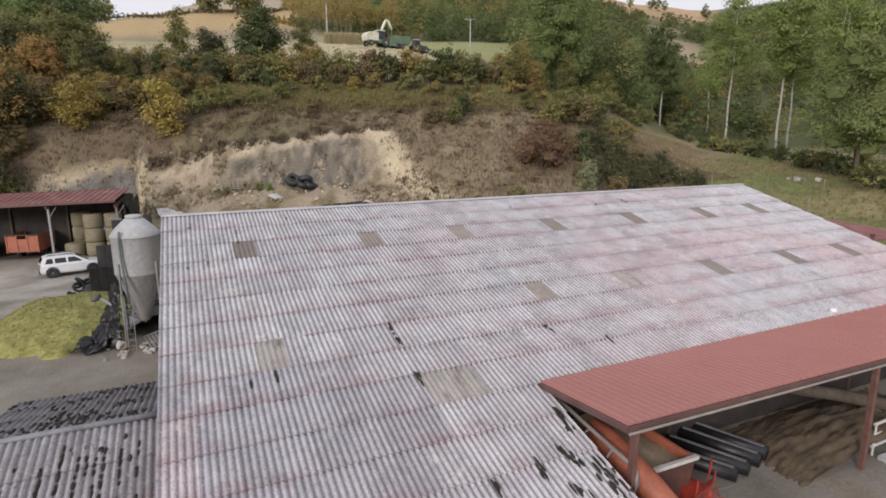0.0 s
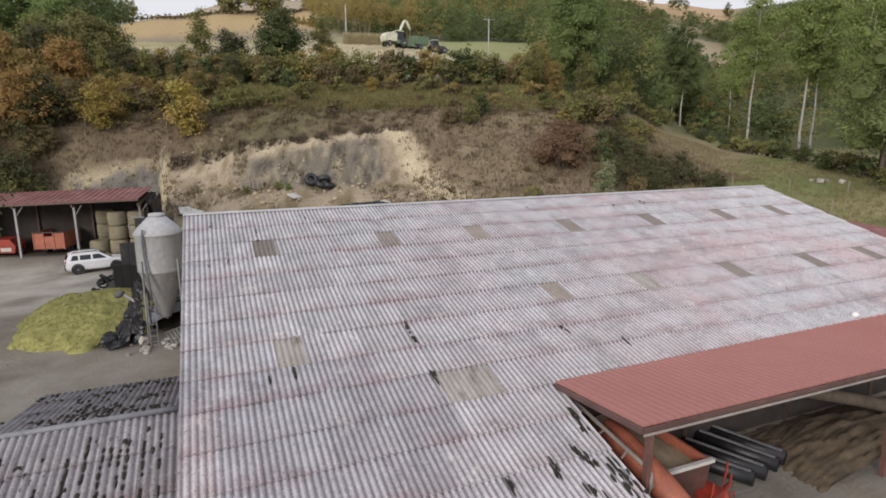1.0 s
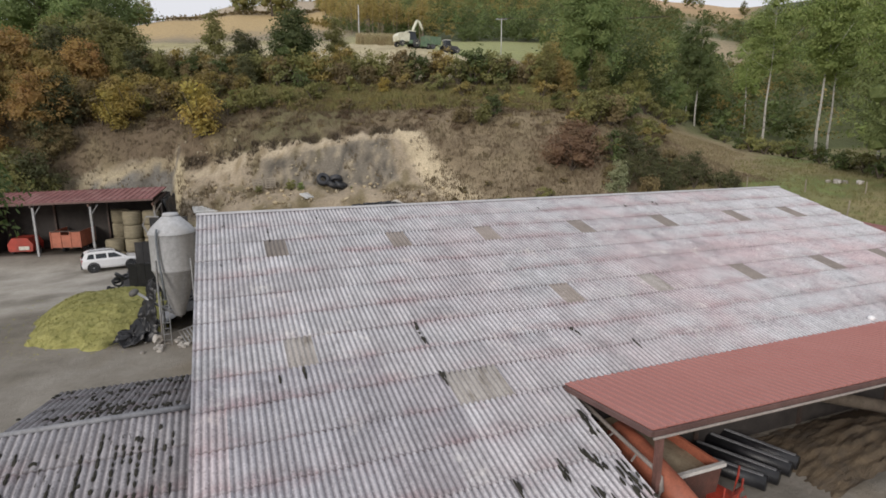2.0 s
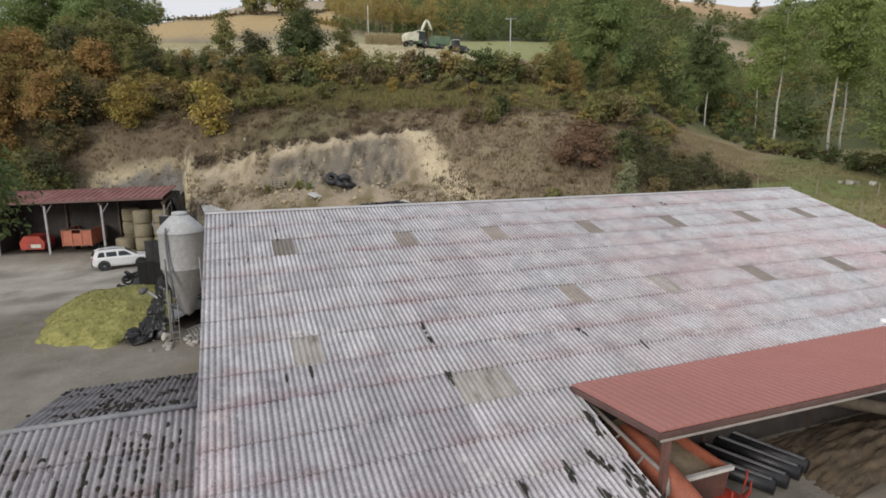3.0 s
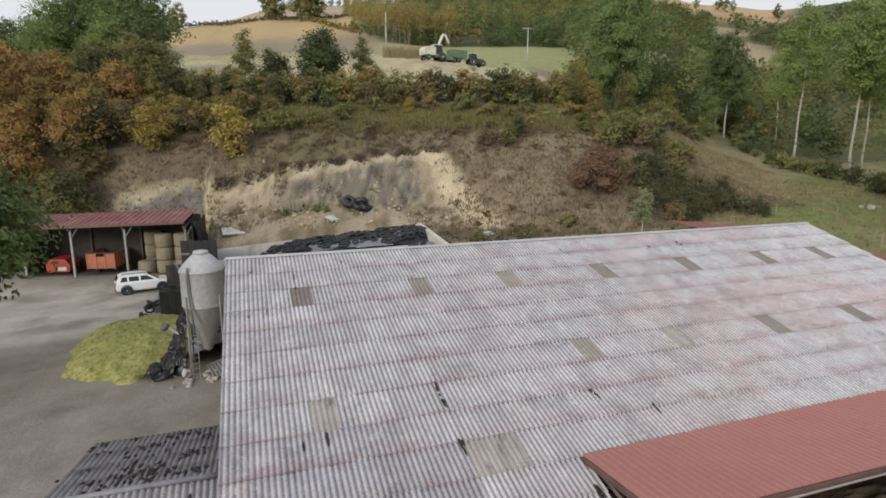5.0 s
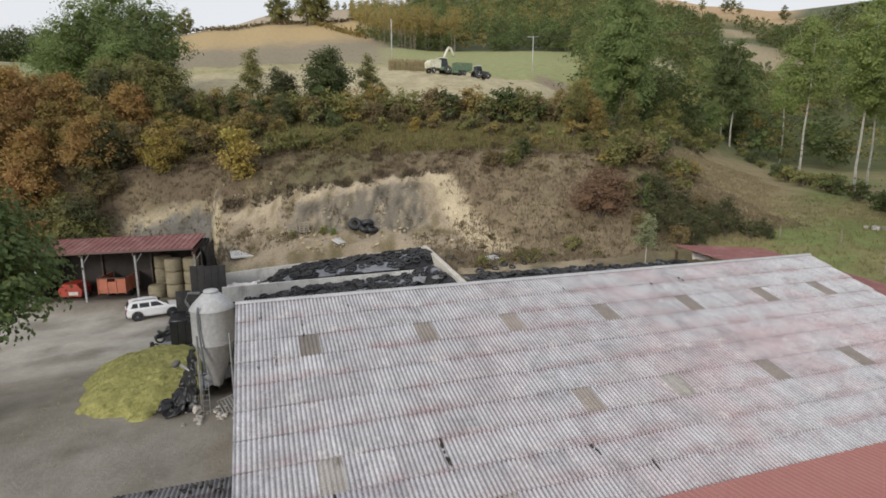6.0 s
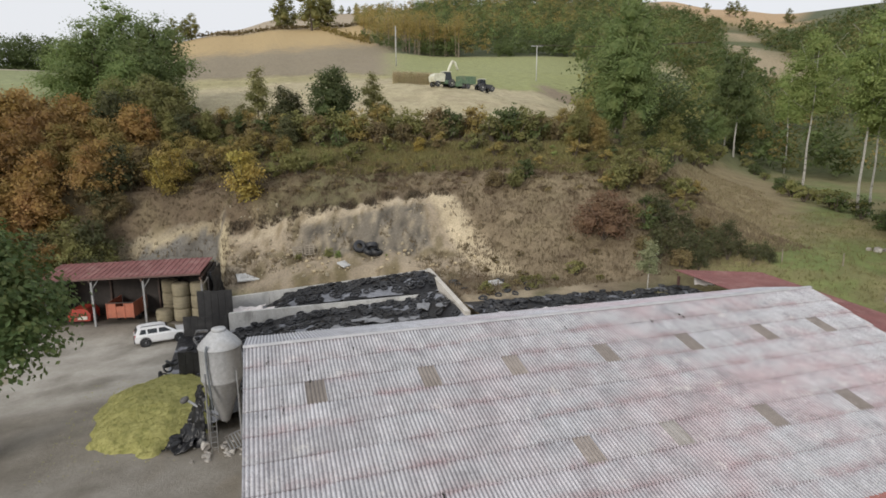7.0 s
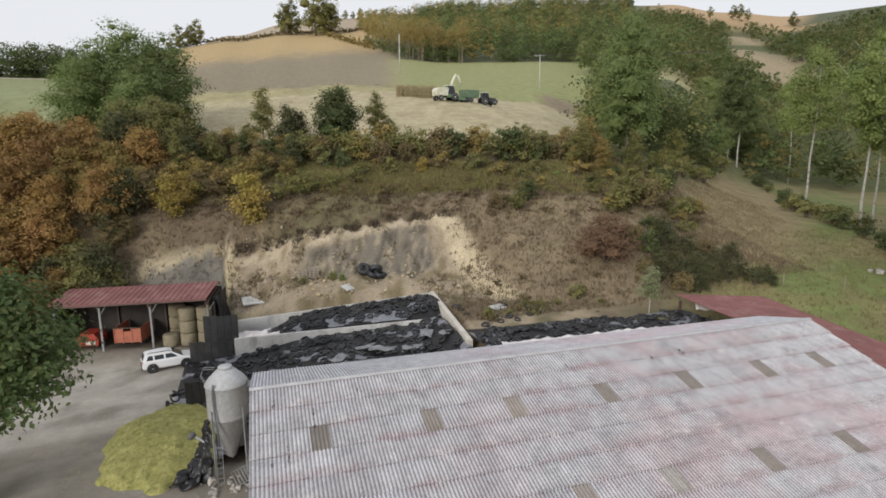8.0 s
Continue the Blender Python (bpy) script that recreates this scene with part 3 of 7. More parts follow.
LIGHTS = {(3, 2), (9, 2), (14, 2), (20, 2), (26, 2), (32, 2), (37, 2), (15, 6), (20, 6), (26, 6), (32, 6), (37, 6), (3, 7), (9, 9), (8, 9)}
jobs = []
rng = random.Random(5)
for r in range(len(ROWS) - 1):
    top, low = ROWS[r], ROWS[r + 1]
    sx = (37.0 - 0.1 * abs(0.5 * (top + low))) / (42 * SHEET)
    for c in range(42 if r < 10 else 12):
        end = 0.4 if c == 41 else 1.0
        if r >= 10 and (c + 1) * SHEET * sx > 10.4:
            continue
        m = pose(c * SHEET * sx + 0.02, top, RIDGE + SLOPE * top + 0.012, math.degrees(ANG) + rng.uniform(-0.06, 0.06), rng.uniform(-0.05, 0.05), rng.uniform(-0.05, 0.05)) @ Matrix.Diagonal((sx * end, 1, 1, 1))
        length = (top - low) / math.cos(ANG)
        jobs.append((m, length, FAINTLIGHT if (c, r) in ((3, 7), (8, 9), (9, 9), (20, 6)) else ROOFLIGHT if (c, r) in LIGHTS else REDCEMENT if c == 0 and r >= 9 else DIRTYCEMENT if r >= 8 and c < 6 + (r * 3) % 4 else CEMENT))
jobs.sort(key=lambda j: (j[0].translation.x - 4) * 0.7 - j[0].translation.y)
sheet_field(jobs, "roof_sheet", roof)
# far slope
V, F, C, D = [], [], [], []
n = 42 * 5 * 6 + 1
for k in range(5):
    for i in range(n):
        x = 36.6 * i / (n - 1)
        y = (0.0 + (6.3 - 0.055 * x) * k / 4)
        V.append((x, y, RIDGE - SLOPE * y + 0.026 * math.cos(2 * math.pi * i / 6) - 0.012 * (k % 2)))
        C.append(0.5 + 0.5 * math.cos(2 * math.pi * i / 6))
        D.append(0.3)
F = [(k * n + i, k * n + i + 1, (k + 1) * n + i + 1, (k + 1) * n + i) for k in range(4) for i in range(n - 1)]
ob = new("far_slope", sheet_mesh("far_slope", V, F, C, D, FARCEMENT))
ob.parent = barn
RIDGECEM = surface("ridge_cement", (0.36, 0.36, 0.375), (0.50, 0.495, 0.505), 1.2, 16, 0.9)
for k in range(21):
    bm = bmesh.new()
    x0, x1 = 36.5 * k / 21, 36.5 * (k + 1) / 21 + 0.05
    lift = 0.004 * (k % 2)
    prism(bm, [(0.2, -0.014 + lift), (0.05, 0.05 + lift), (-0.05, 0.05 + lift), (-0.2, -0.014 + lift), (-0.2, -0.03 + lift), (0.2, -0.03 + lift)], x0, x1,
          Matrix(((0, 1, 0, 0), (1, 0, 0, 0), (0, 0, 1, RIDGE + 0.03), (0, 0, 0, 1))))
    part("ridge_cap", bm, RIDGECEM, barn)

# ---- small wing with the mossy roof ----
wing = thing("barn_wing", "low side wing with a mossy corrugated roof", "outbuilding")
bm = bmesh.new()
for x0, x1, y0, y1 in ((-4.1, -3.9, -19.5, -7.6), (-3.9, 0.2, -7.8, -7.6)):
    vs = box(bm, x0, x1, y0, y1, 0, 1)
    for v in vs[4:]:
        v.co.z = 3.72 - 0.235 * abs(v.co.y + 12.5) - 0.1
part("wall", bm, BLOCKWALL, wing)
bm = bmesh.new()
for k in range(8):
    y0 = -19.6 + 1.7 * k
    box(bm, -4.15, 0.0, y0 - 0.05, y0 + 0.05, 3.72 - 0.235 * abs(y0 + 12.5) - 0.16, 3.72 - 0.235 * abs(y0 + 12.5) - 0.04)
wroof = part("roof", bm, DARKSTEEL, wing)
jobs = []
wa = math.degrees(math.atan(0.235))
for c in range(5):
    for r in range(4):
        jobs.append((pose(-4.25 + 0.855 * c, -12.5 + 1.36 * r, 3.72 - 0.235 * 1.36 * r + 0.01, wa, rng.uniform(-0.4, 0.4), 180) @ pose(-SHEET, 0, 0) @ Matrix.Diagonal((0.966, 1, 1, 1)), 1.4, MOSSCEMENT))
    for r in range(6):
        jobs.append((pose(-4.25 + 0.855 * c, -12.5 - 1.36 * r, 3.72 - 0.235 * 1.36 * r + 0.01, wa, rng.uniform(-0.4, 0.4), 0) @ Matrix.Diagonal((0.966, 1, 1, 1)), 1.4, MOSSCEMENT))
sheet_field(jobs, "roof_sheet", wroof)
bm = bmesh.new()
tube(bm, [(-4.45, -12.45, 3.74), (-2.2, -12.5, 3.77), (0.2, -12.6, 3.80)], 0.075, 10)
part("ridge_tile", bm, surface("blue_grey_capping", (0.15, 0.155, 0.17), (0.25, 0.255, 0.27), 2, 18, 0.6), wing, "grey ridge capping", True)

# ---- red lean-to roof ----
def ribbed(bm, x0, x1, corner, step=0.25, rib=0.02):
    """A ribbed metal sheet between two long edges; corner(x, k) gives the point at x on edge k."""
    xs = []
    x = x0
    while x < x1:
        xs += [(x, 0), (x + step * 0.62, 0), (x + step * 0.72, rib), (x + step * 0.9, rib)]
        x += step
    xs.append((x1, 0))
    xs = [(min(q, x1), r) for q, r in xs]
    rows = []
    for k in range(2):
        rows.append([bm.verts.new(Vector(corner(q, k)) + Vector((0, 0, r))) for q, r in xs])
    under = [[bm.verts.new(v.co - Vector((0, 0, 0.03 + r))) for v, (q, r) in zip(row, xs)] for row in rows]
    for i in range(len(xs) - 1):
        bm.faces.new((rows[0][i], rows[0][i + 1], rows[1][i + 1], rows[1][i]))
        bm.faces.new((under[0][i], under[1][i], under[1][i + 1], under[0][i + 1]))
        for k in range(2):
            bm.faces.new((rows[k][i], rows[k][i + 1], under[k][i + 1], under[k][i]))
    for i in (0, len(xs) - 1):
        bm.faces.new((rows[0][i], rows[1][i], under[1][i], under[0][i]))


lean = thing("lean_to", "open-sided lean-to with a red ribbed metal roof", "lean-to")
bm = bmesh.new()
ribbed(bm, 10.15, 36.2, lambda x, k: (x, -14.55 + 0.016 * (x - 10), 3.56) if k == 0 else (x, -18.2, 3.97 - 0.006 * (x - 10)), 0.25, 0.03)
part("roof", bm, REDSHEET, lean)
bm = bmesh.new()
vs = box(bm, 10.15, 36.2, -18.26, -18.21, 3.80, 3.93)
for v in vs:
    v.co.z -= 0.006 * (v.co.x - 10)
part("fascia", bm, BROWNTRIM, lean, "dark brown fascia")
bm = bmesh.new()
tube(bm, [(10.1, -18.30, 3.78), (22, -18.30, 3.71), (36.2, -18.30, 3.62)], 0.035, 8)
part("gutter", bm, surface("painted_gutter", (0.19, 0.165, 0.15), (0.29, 0.255, 0.235), 2, 20, 0.6), lean, "pale gutter", True)
bm = bmesh.new()
vs = box(bm, 10.05, 10.14, -18.25, -14.6, 3.40, 3.53)
for v in vs:
    v.co.z += 0.112 * (-14.6 - v.co.y)
part("verge_trim", bm, BROWNTRIM, lean)
for k in range(3):
    bm = bmesh.new()
    box(bm, 10.47 + 9.75 * k, 10.62 + 9.75 * k, -18.10, -17.95, 0, 3.72)
    part("post", bm, surface("rusty_post", (0.10, 0.05, 0.04), (0.20, 0.10, 0.085), 2, 20, 0.7) if k == 0 else bpy.data.materials["rusty_post"], lean, bevel=0.02)
for k in range(6):
    bm = bmesh.new()
    vs = box(bm, 10.5 + 4.87 * k, 10.62 + 4.87 * k, -18.15, -14.4, 3.3, 3.5)
    for v in vs:
        v.co.z += 0.112 * (-14.6 - v.co.y) - 0.06
    part("rafter", bm, DARKSTEEL, lean)

# ---- red roof behind the gable ----
shed2 = thing("red_roof_shed", "lean-to behind the gable with a dull red metal roof", "shed")
bm = bmesh.new()
A0, A1, B0, B1 = Vector((36.5, 13.3, 5.55)), Vector((36.6, -9.0, 4.75)), Vector((45.2, 11.9, 4.95)), Vector((43.4, -9.5, 4.2))
ribbed(bm, 0.0, 1.0, lambda q, k: (A0.lerp(A1, q) if k == 0 else B0.lerp(B1, q)), 0.0125, 0.035)
part("roof", bm, REDSHED, shed2)
for x, y in ((36.8, 12.9), (44.7, 11.4), (44.0, 1.0), (36.9, -8.5), (43.1, -9)):
    bm = bmesh.new()
    box(bm, x - 0.09, x + 0.09, y - 0.09, y + 0.09, land_at(x, y) - 0.3, 4.55 if x > 40 else 5.0)
    part("post", bm, BROWNTRIM, shed2)

# ---- feed silo ----
GRP = surface("silo_shell", (0.36, 0.368, 0.38), (0.475, 0.483, 0.495), 0.9, 5, 0.5, stain=(0.36, 0.355, 0.345), stain_scale=0.9, stretch=(1, 1, 0.3), bump=0.1)
GRPLOW = surface("silo_hopper_shell", (0.22, 0.222, 0.225), (0.34, 0.342, 0.345), 0.9, 5, 0.5, stain=(0.22, 0.21, 0.195), stain_scale=1.2, stretch=(1, 1, 0.25), bump=0.1)
silo = thing("feed_silo", "dirty white feed silo on steel legs beside the barn", "silo", pose(-1.45, 5.0, 0))
bm = bmesh.new()
lathe(bm, [(1.12, 3.75), (1.14, 3.80), (1.14, 5.62), (1.17, 5.66), (1.17, 5.70)], 40, close=False)
part("body", bm, GRP, silo, smooth=True)
bm = bmesh.new()
lathe(bm, [(1.20, 5.66), (1.18, 5.74), (0.98, 6.02), (0.48, 6.52), (0.36, 6.58), (0.36, 6.60)], 40)
part("cone_roof", bm, GRP, silo, smooth=True)
bm = bmesh.new()
lathe(bm, [(0.40, 6.58), (0.40, 6.68), (0.36, 6.73), (0.05, 6.76)], 28)
part("lid", bm, GRP, silo, "pale round lid", smooth=True)
bm = bmesh.new()
lathe(bm, [(0.26, 1.15), (0.28, 1.25), (0.34, 1.45), (1.10, 3.70), (1.15, 3.76), (1.15, 3.82)], 40)
part("hopper", bm, GRPLOW, silo, "darker grey stained hopper", smooth=True)
for k in range(4):
    a = math.radians(45 + 90 * k)
    bm = bmesh.new()
    tube(bm, [(1.22 * math.cos(a), 1.22 * math.sin(a), -0.05), (1.18 * math.cos(a), 1.18 * math.sin(a), 4.4)], 0.05, 8)
    part("leg", bm, GALV, silo)
bm = bmesh.new()
for s in (-0.17, 0.17):
    tube(bm, [(-0.55 + s, -1.55, 0), (-0.55 + s, -1.28, 2.6)], 0.018, 6)
for k in range(8):
    z = 0.3 + 0.3 * k
    tube(bm, [(-0.72, -1.55 + 0.104 * z, z), (-0.38, -1.55 + 0.104 * z, z)], 0.013, 6)
part("ladder", bm, GALV, silo, "narrow grey steel ladder")
bm = bmesh.new()
tube(bm, [(-0.62, -1.0, 6.05), (-0.68, -1.08, 5.7), (-0.66, -1.10, 4.6), (-0.58, -1.2, 3.6), (-0.5, -1.25, 2.4)], 0.055, 8)
part("fill_pipe", bm, surface("blue_grey_pipe", (0.10, 0.115, 0.13), (0.18, 0.20, 0.215), 3, 20, 0.5), silo, "dark blue-grey pipe", True)
bm = bmesh.new()
for s in (0, 0.3):
    tube(bm, [(-1.12, 0.2 + s, 5.6), (-1.38, 0.2 + s, 6.1), (-1.2, 0.2 + s, 6.55), (-0.6, 0.2 + s, 6.5)], 0.02, 6)
part("guard_rail", bm, GALV, silo)
bm = bmesh.new()
tube(bm, [(0.1, -0.2, 1.1), (-1.0, 0.1, 1.75), (-1.95, 0.35, 2.45)], 0.075, 10)
auger = part("auger_tube", bm, GALV, silo, smooth=True)
bm = bmesh.new()
bmesh.ops.create_uvsphere(bm, u_segments=16, v_segments=10, radius=0.21, matrix=pose(-2.15, 0.4, 2.5, 0, 60, 10) @ Matrix.Diagonal((0.9, 0.9, 1.25, 1)))
part("hood", bm, surface("grey_hood", (0.09, 0.088, 0.085), (0.15, 0.147, 0.142), 2, 18, 0.6), auger, "rounded grey plastic hood", True)

# ---- black film, rubble and grate at the silo's foot ----
def crumple(name, label, corners, nu, nv, rough, material, seed, category="film", thick=0.03):
    """A crumpled sheet between four corners."""
    a, b, c, d = [Vector(p) for p in corners]
    V, F = [], []
    for j in range(nv + 1):
        for i in range(nu + 1):
            p = a.lerp(b, i / nu).lerp(d.lerp(c, i / nu), j / nv)
            off = Vector([noise.fractal((p.x * 1.7 + seed, p.y * 1.7, p.z * 1.7 + 5 * q), 0.8, 2.2, 4) for q in range(3)]) * rough
            V.append(p + off)
    F = [(j * (nu + 1) + i, j * (nu + 1) + i + 1, (j + 1) * (nu + 1) + i + 1, (j + 1) * (nu + 1) + i) for j in range(nv) for i in range(nu)]
    ob = from_arrays(name, V, F, material, None, True)
    mod = ob.modifiers.new("thickness", "SOLIDIFY")
    mod.thickness = thick
    return tagged(ob, label, category)


crumple("plastic_film", "crumpled black plastic film hanging beside the silo", ((-2.85, 6.2, 2.9), (-2.45, 4.9, 3.1), (-2.55, 4.0, 0.1), (-4.0, 4.6, 0.1)), 20, 28, 0.24, BLACKFILM, 1)
crumple("plastic_film", "crumpled black plastic film lying on the yard", ((-5.0, 4.3, 0.15), (-3.4, 6.2, 0.8), (-2.4, 5.2, 0.9), (-3.3, 3.7, 0.12)), 24, 20, 0.32, BLACKFILM, 8)
RUBBLE = surface("rubble_stone", (0.30, 0.28, 0.26), (0.50, 0.48, 0.45), 2, 14, 0.95, spread=0.3, stain=(0.2, 0.17, 0.14))


def stone(name, label, size, m, seed, material=None, group=""):
    bm = bmesh.new()
    bmesh.ops.create_icosphere(bm, subdivisions=2, radius=1.0)
    for v in bm.verts:
        d = v.co.normalized()
        v.co = Vector([max(-0.72, min(0.72, q)) for q in d]) * (1 + 0.35 * noise.noise(d * 1.6 + Vector((seed, 0, 0))))
        v.co = Vector((v.co.x * size[0], v.co.y * size[1], v.co.z * size[2]))
    ob = part(name, bm, material or RUBBLE)
    ob.matrix_world = m
    return tagged(ob, label, "rubble", group)


rng = random.Random(3)
stone("concrete_block", "broken pale concrete block by the silo", (0.32, 0.27, 0.3), pose(-2.5, 3.9, 0.28, 8, 12, 30), 2, group="rubble by the silo")
for k in range(26):
    x, y = rng.uniform(-3.2, -0.3), rng.uniform(2.6, 4.6)
    s = rng.uniform(0.06, 0.17)
    stone("rubble_stone", "broken grey stone lying in the rubble", (s * 1.3, s, s * 0.7), pose(x, y, s * 0.3, rng.uniform(-20, 20), rng.uniform(-20, 20), rng.uniform(0, 180)), k, group="rubble by the silo")
grate = thing("steel_grate", "grey tubular steel grate lying on the rubble", "grate", pose(-0.9, 3.9, 0.35, 25, -10, 20))
for k in range(6):
    bm = bmesh.new()
    tube(bm, [(-0.45 + 0.18 * k, -0.5, 0), (-0.45 + 0.18 * k, 0.5, 0)], 0.03, 6)
    part("bar", bm, GALV, grate)
for s in (-0.5, 0.5):
    bm = bmesh.new()
    tube(bm, [(-0.5, s, 0.02), (0.5, s, 0.02)], 0.03, 6)
    part("rail", bm, GALV, grate)

# ---- maize silage heap on the yard ----
MAIZE = surface("chopped_maize", (0.27, 0.265, 0.085), (0.43, 0.405, 0.155), 1.1, 26, 0.95, bump=0.5, depth=0.03, stain=(0.21, 0.215, 0.065), stain_scale=2.4, stain_at=(0.5, 0.68))


def heap_height(x, y):
    dx, dy = (x + 5.7) / 3.75, (y - 9.9) / 5.3
    c, s = math.cos(0.35), math.sin(0.35)
    r = math.hypot(dx * c + dy * s * 0.8, dy * c - dx * s * 0.8)
    r *= 1 + 0.16 * noise.noise((x * 0.4, y * 0.4, 2)) + 0.07 * noise.noise((x * 1.3, y * 1.3, 5))
    top = max(0.0, 1 - r ** 1.9)
    return 1.4 * top ** 0.7 * (1 + 0.22 * noise.noise((x * 0.5, y * 0.5, 7))) + (0.07 * noise.fractal((x * 2.2, y * 2.2, 1), 0.9, 2.0, 4) * min(1, top * 4)) - 0.04


n = 90
V = [(-11 + 10 * i / n, 3 + 13.5 * j / n, heap_height(-11 + 10 * i / n, 3 + 13.5 * j / n)) for j in range(n + 1) for i in range(n + 1)]
F = [(j * (n + 1) + i, j * (n + 1) + i + 1, (j + 1) * (n + 1) + i + 1, (j + 1) * (n + 1) + i) for j in range(n) for i in range(n)]
keep = [f for f in F if max(V[q][2] for q in f) > -0.035]
tagged(from_arrays("maize_heap", V, keep, MAIZE, None, True), "loose heap of yellow-green chopped maize on the yard", "heap", kind="stuff")
V, F = [], []
rng = random.Random(11)
while len(F) < 9000:
    x, y = rng.uniform(-11, -1.5), rng.uniform(3.2, 16)
    hgt = heap_height(x, y)
    if hgt < -0.02 and rng.random() > 0.04:
        continue
    p = Vector((x, y, max(hgt, 0.0) + 0.02))
    a, b = rng.uniform(0, 6.28), rng.uniform(-0.6, 0.9)
    d = Vector((math.cos(a) * math.cos(b), math.sin(a) * math.cos(b), math.sin(b))) * rng.uniform(0.025, 0.065)
    s = Vector((-d.y, d.x, rng.uniform(-0.03, 0.03))) * 0.4
    o = len(V)
    V += [p - d - s, p + d - s, p + d + s, p - d + s]
    F.append((o, o + 1, o + 2, o + 3))
tagged(from_arrays("maize_chop", V, F, MAIZE), "chopped maize leaf scattered over the heap", "silage", kind="stuff")

# ---- silage clamps ----
def wall_run(name, label, p0, p1, top0, top1, low, thick, material, cap=None):
    """A concrete wall of upright panels between two points."""
    p0, p1 = Vector(p0), Vector(p1)
    d = p1 - p0
    side = Vector((-d.y, d.x)).normalized() * thick / 2
    w = thing(name, label, "wall", kind="structure")
    count = max(1, round(d.length / 2.0))
    for k in range(count):
        a, b = p0 + d * (k / count), p0 + d * ((k + 1) / count - 0.02 / d.length)
        ta, tb = top0 + (top1 - top0) * k / count, top0 + (top1 - top0) * (k + 1) / count
        bm = bmesh.new()
        vs = [bm.verts.new((*q, z)) for q, z in ((a - side, low), (b - side, low), (b + side, low), (a + side, low), (a - side, ta), (b - side, tb), (b + side, tb), (a + side, ta))]
        for f in ((3, 2, 1, 0), (4, 5, 6, 7), (0, 1, 5, 4), (1, 2, 6, 5), (2, 3, 7, 6), (3, 0, 4, 7)):
            bm.faces.new([vs[i] for i in f])
        part("panel", bm, material, w, bevel=0.02)
    return w


PALECON = surface("pale_concrete", (0.45, 0.45, 0.445), (0.61, 0.61, 0.59), 0.7, 12, 0.9, stain=(0.25, 0.245, 0.235), stain_scale=0.8, stretch=(1, 1, 0.5))
wall_run("clamp_wall_back", "weathered concrete wall behind the silage clamp", (-2.3, 28.8), (16.7, 25.2), 2.3, 4.4, -0.2, 0.3, PALECON)
wall_run("clamp_wall_middle", "weathered concrete wall between two silage clamps", (-2.0, 23.1), (15.9, 19.8), 2.35, 3.45, -0.2, 0.3, PALECON)
wall_run("clamp_wall_end", "pale concrete end wall of the silage clamps", (16.9, 25.4), (15.7, 10.8), 4.5, 4.35, -0.2, 0.42, surface("sunbleached_concrete", (0.50, 0.47, 0.42), (0.66, 0.62, 0.56), 0.9, 12, 0.9))
BLACKBOARD = surface("black_board", (0.010, 0.010, 0.012), (0.028, 0.028, 0.03), 1.5, 14, 0.6, stain=(0.05, 0.05, 0.05))


def board_fence(label, p0, p1, top):
    """Black boards that close the front of a clamp."""
    p0, p1 = Vector(p0), Vector(p1)
    f = thing("board_fence", label, "fence")
    ang = math.degrees(math.atan2((p1 - p0).y, (p1 - p0).x))
    f.matrix_world = pose(p0.x, p0.y, 0, 0, 0, ang)
    length = (p1 - p0).length
    count = max(2, round(length / 0.6))
    for k in range(count):
        bm = bmesh.new()
        box(bm, length * k / count, length * (k + 1) / count - 0.02, -0.05, 0.05, -0.1, top + 0.05 * math.sin(k * 2.1))
        part("board", bm, BLACKBOARD, f, bevel=0.012)
    for k in range(2):
        bm = bmesh.new()
        box(bm, 0, length, 0.055, 0.12, 0.5 + k, 0.6 + k)
        part("rail", bm, BLACKBOARD, f)


board_fence("black boards closing the middle clamp beside the white car", (-5.8, 23.8), (-2.15, 23.1), 2.15)
board_fence("black boards closing the rear clamp", (-4.75, 25.85), (-1.75, 25.25), 3.85)
board_fence("black boards standing between the tyres and the maize heap", (-5.05, 14.3), (-3.5, 14.0), 2.3)


def middle_line(x):
    return 23.1 - 0.184 * (x + 2)


def back_line(x):
    return 28.8 - 0.19 * (x + 2.3)


def clamp_rear(x, y):
    k = (y - middle_line(x)) / (back_line(x) - middle_line(x))
    full = float(np.interp(x, [-1.2, 0.5, 2.5, 5, 16.5], [0.1, 1.0, 2.05, 2.85, 4.2]))
    full += (min(full, 2.42 + 0.0615 * (x + 2)) - full) * float(sstep(0.45, 0.0, k))
    return full + 0.35 * math.sin(math.pi * min(1, max(0, k))) + 0.12 * noise.noise((x * 0.6, y * 0.6, 4))


def clamp_front(x, y):
    edge = float(sstep(-6.4, -3.6, x + 0.25 * (y - 16)))
    return edge * (float(np.interp(x, [-5, -2, 2, 5, 15.6], [0.4, 0.75, 1.65, 2.25, 3.25])) + 0.6 * float(sstep(14.0, 15.5, x)) + 0.16 * noise.noise((x * 0.5, y * 0.5, 6))) + 0.25 * edge * math.sin(math.pi * min(1, max(0, (y - 9) / 11)))


def clamp_shelf(x, y):
    return 4.34 + 0.14 * math.sin(math.pi * min(1, max(0, (y - 6.5) / 6.5))) + 0.12 * noise.noise((x * 0.5, y * 0.5, 8)) - 0.012 * (x - 16)


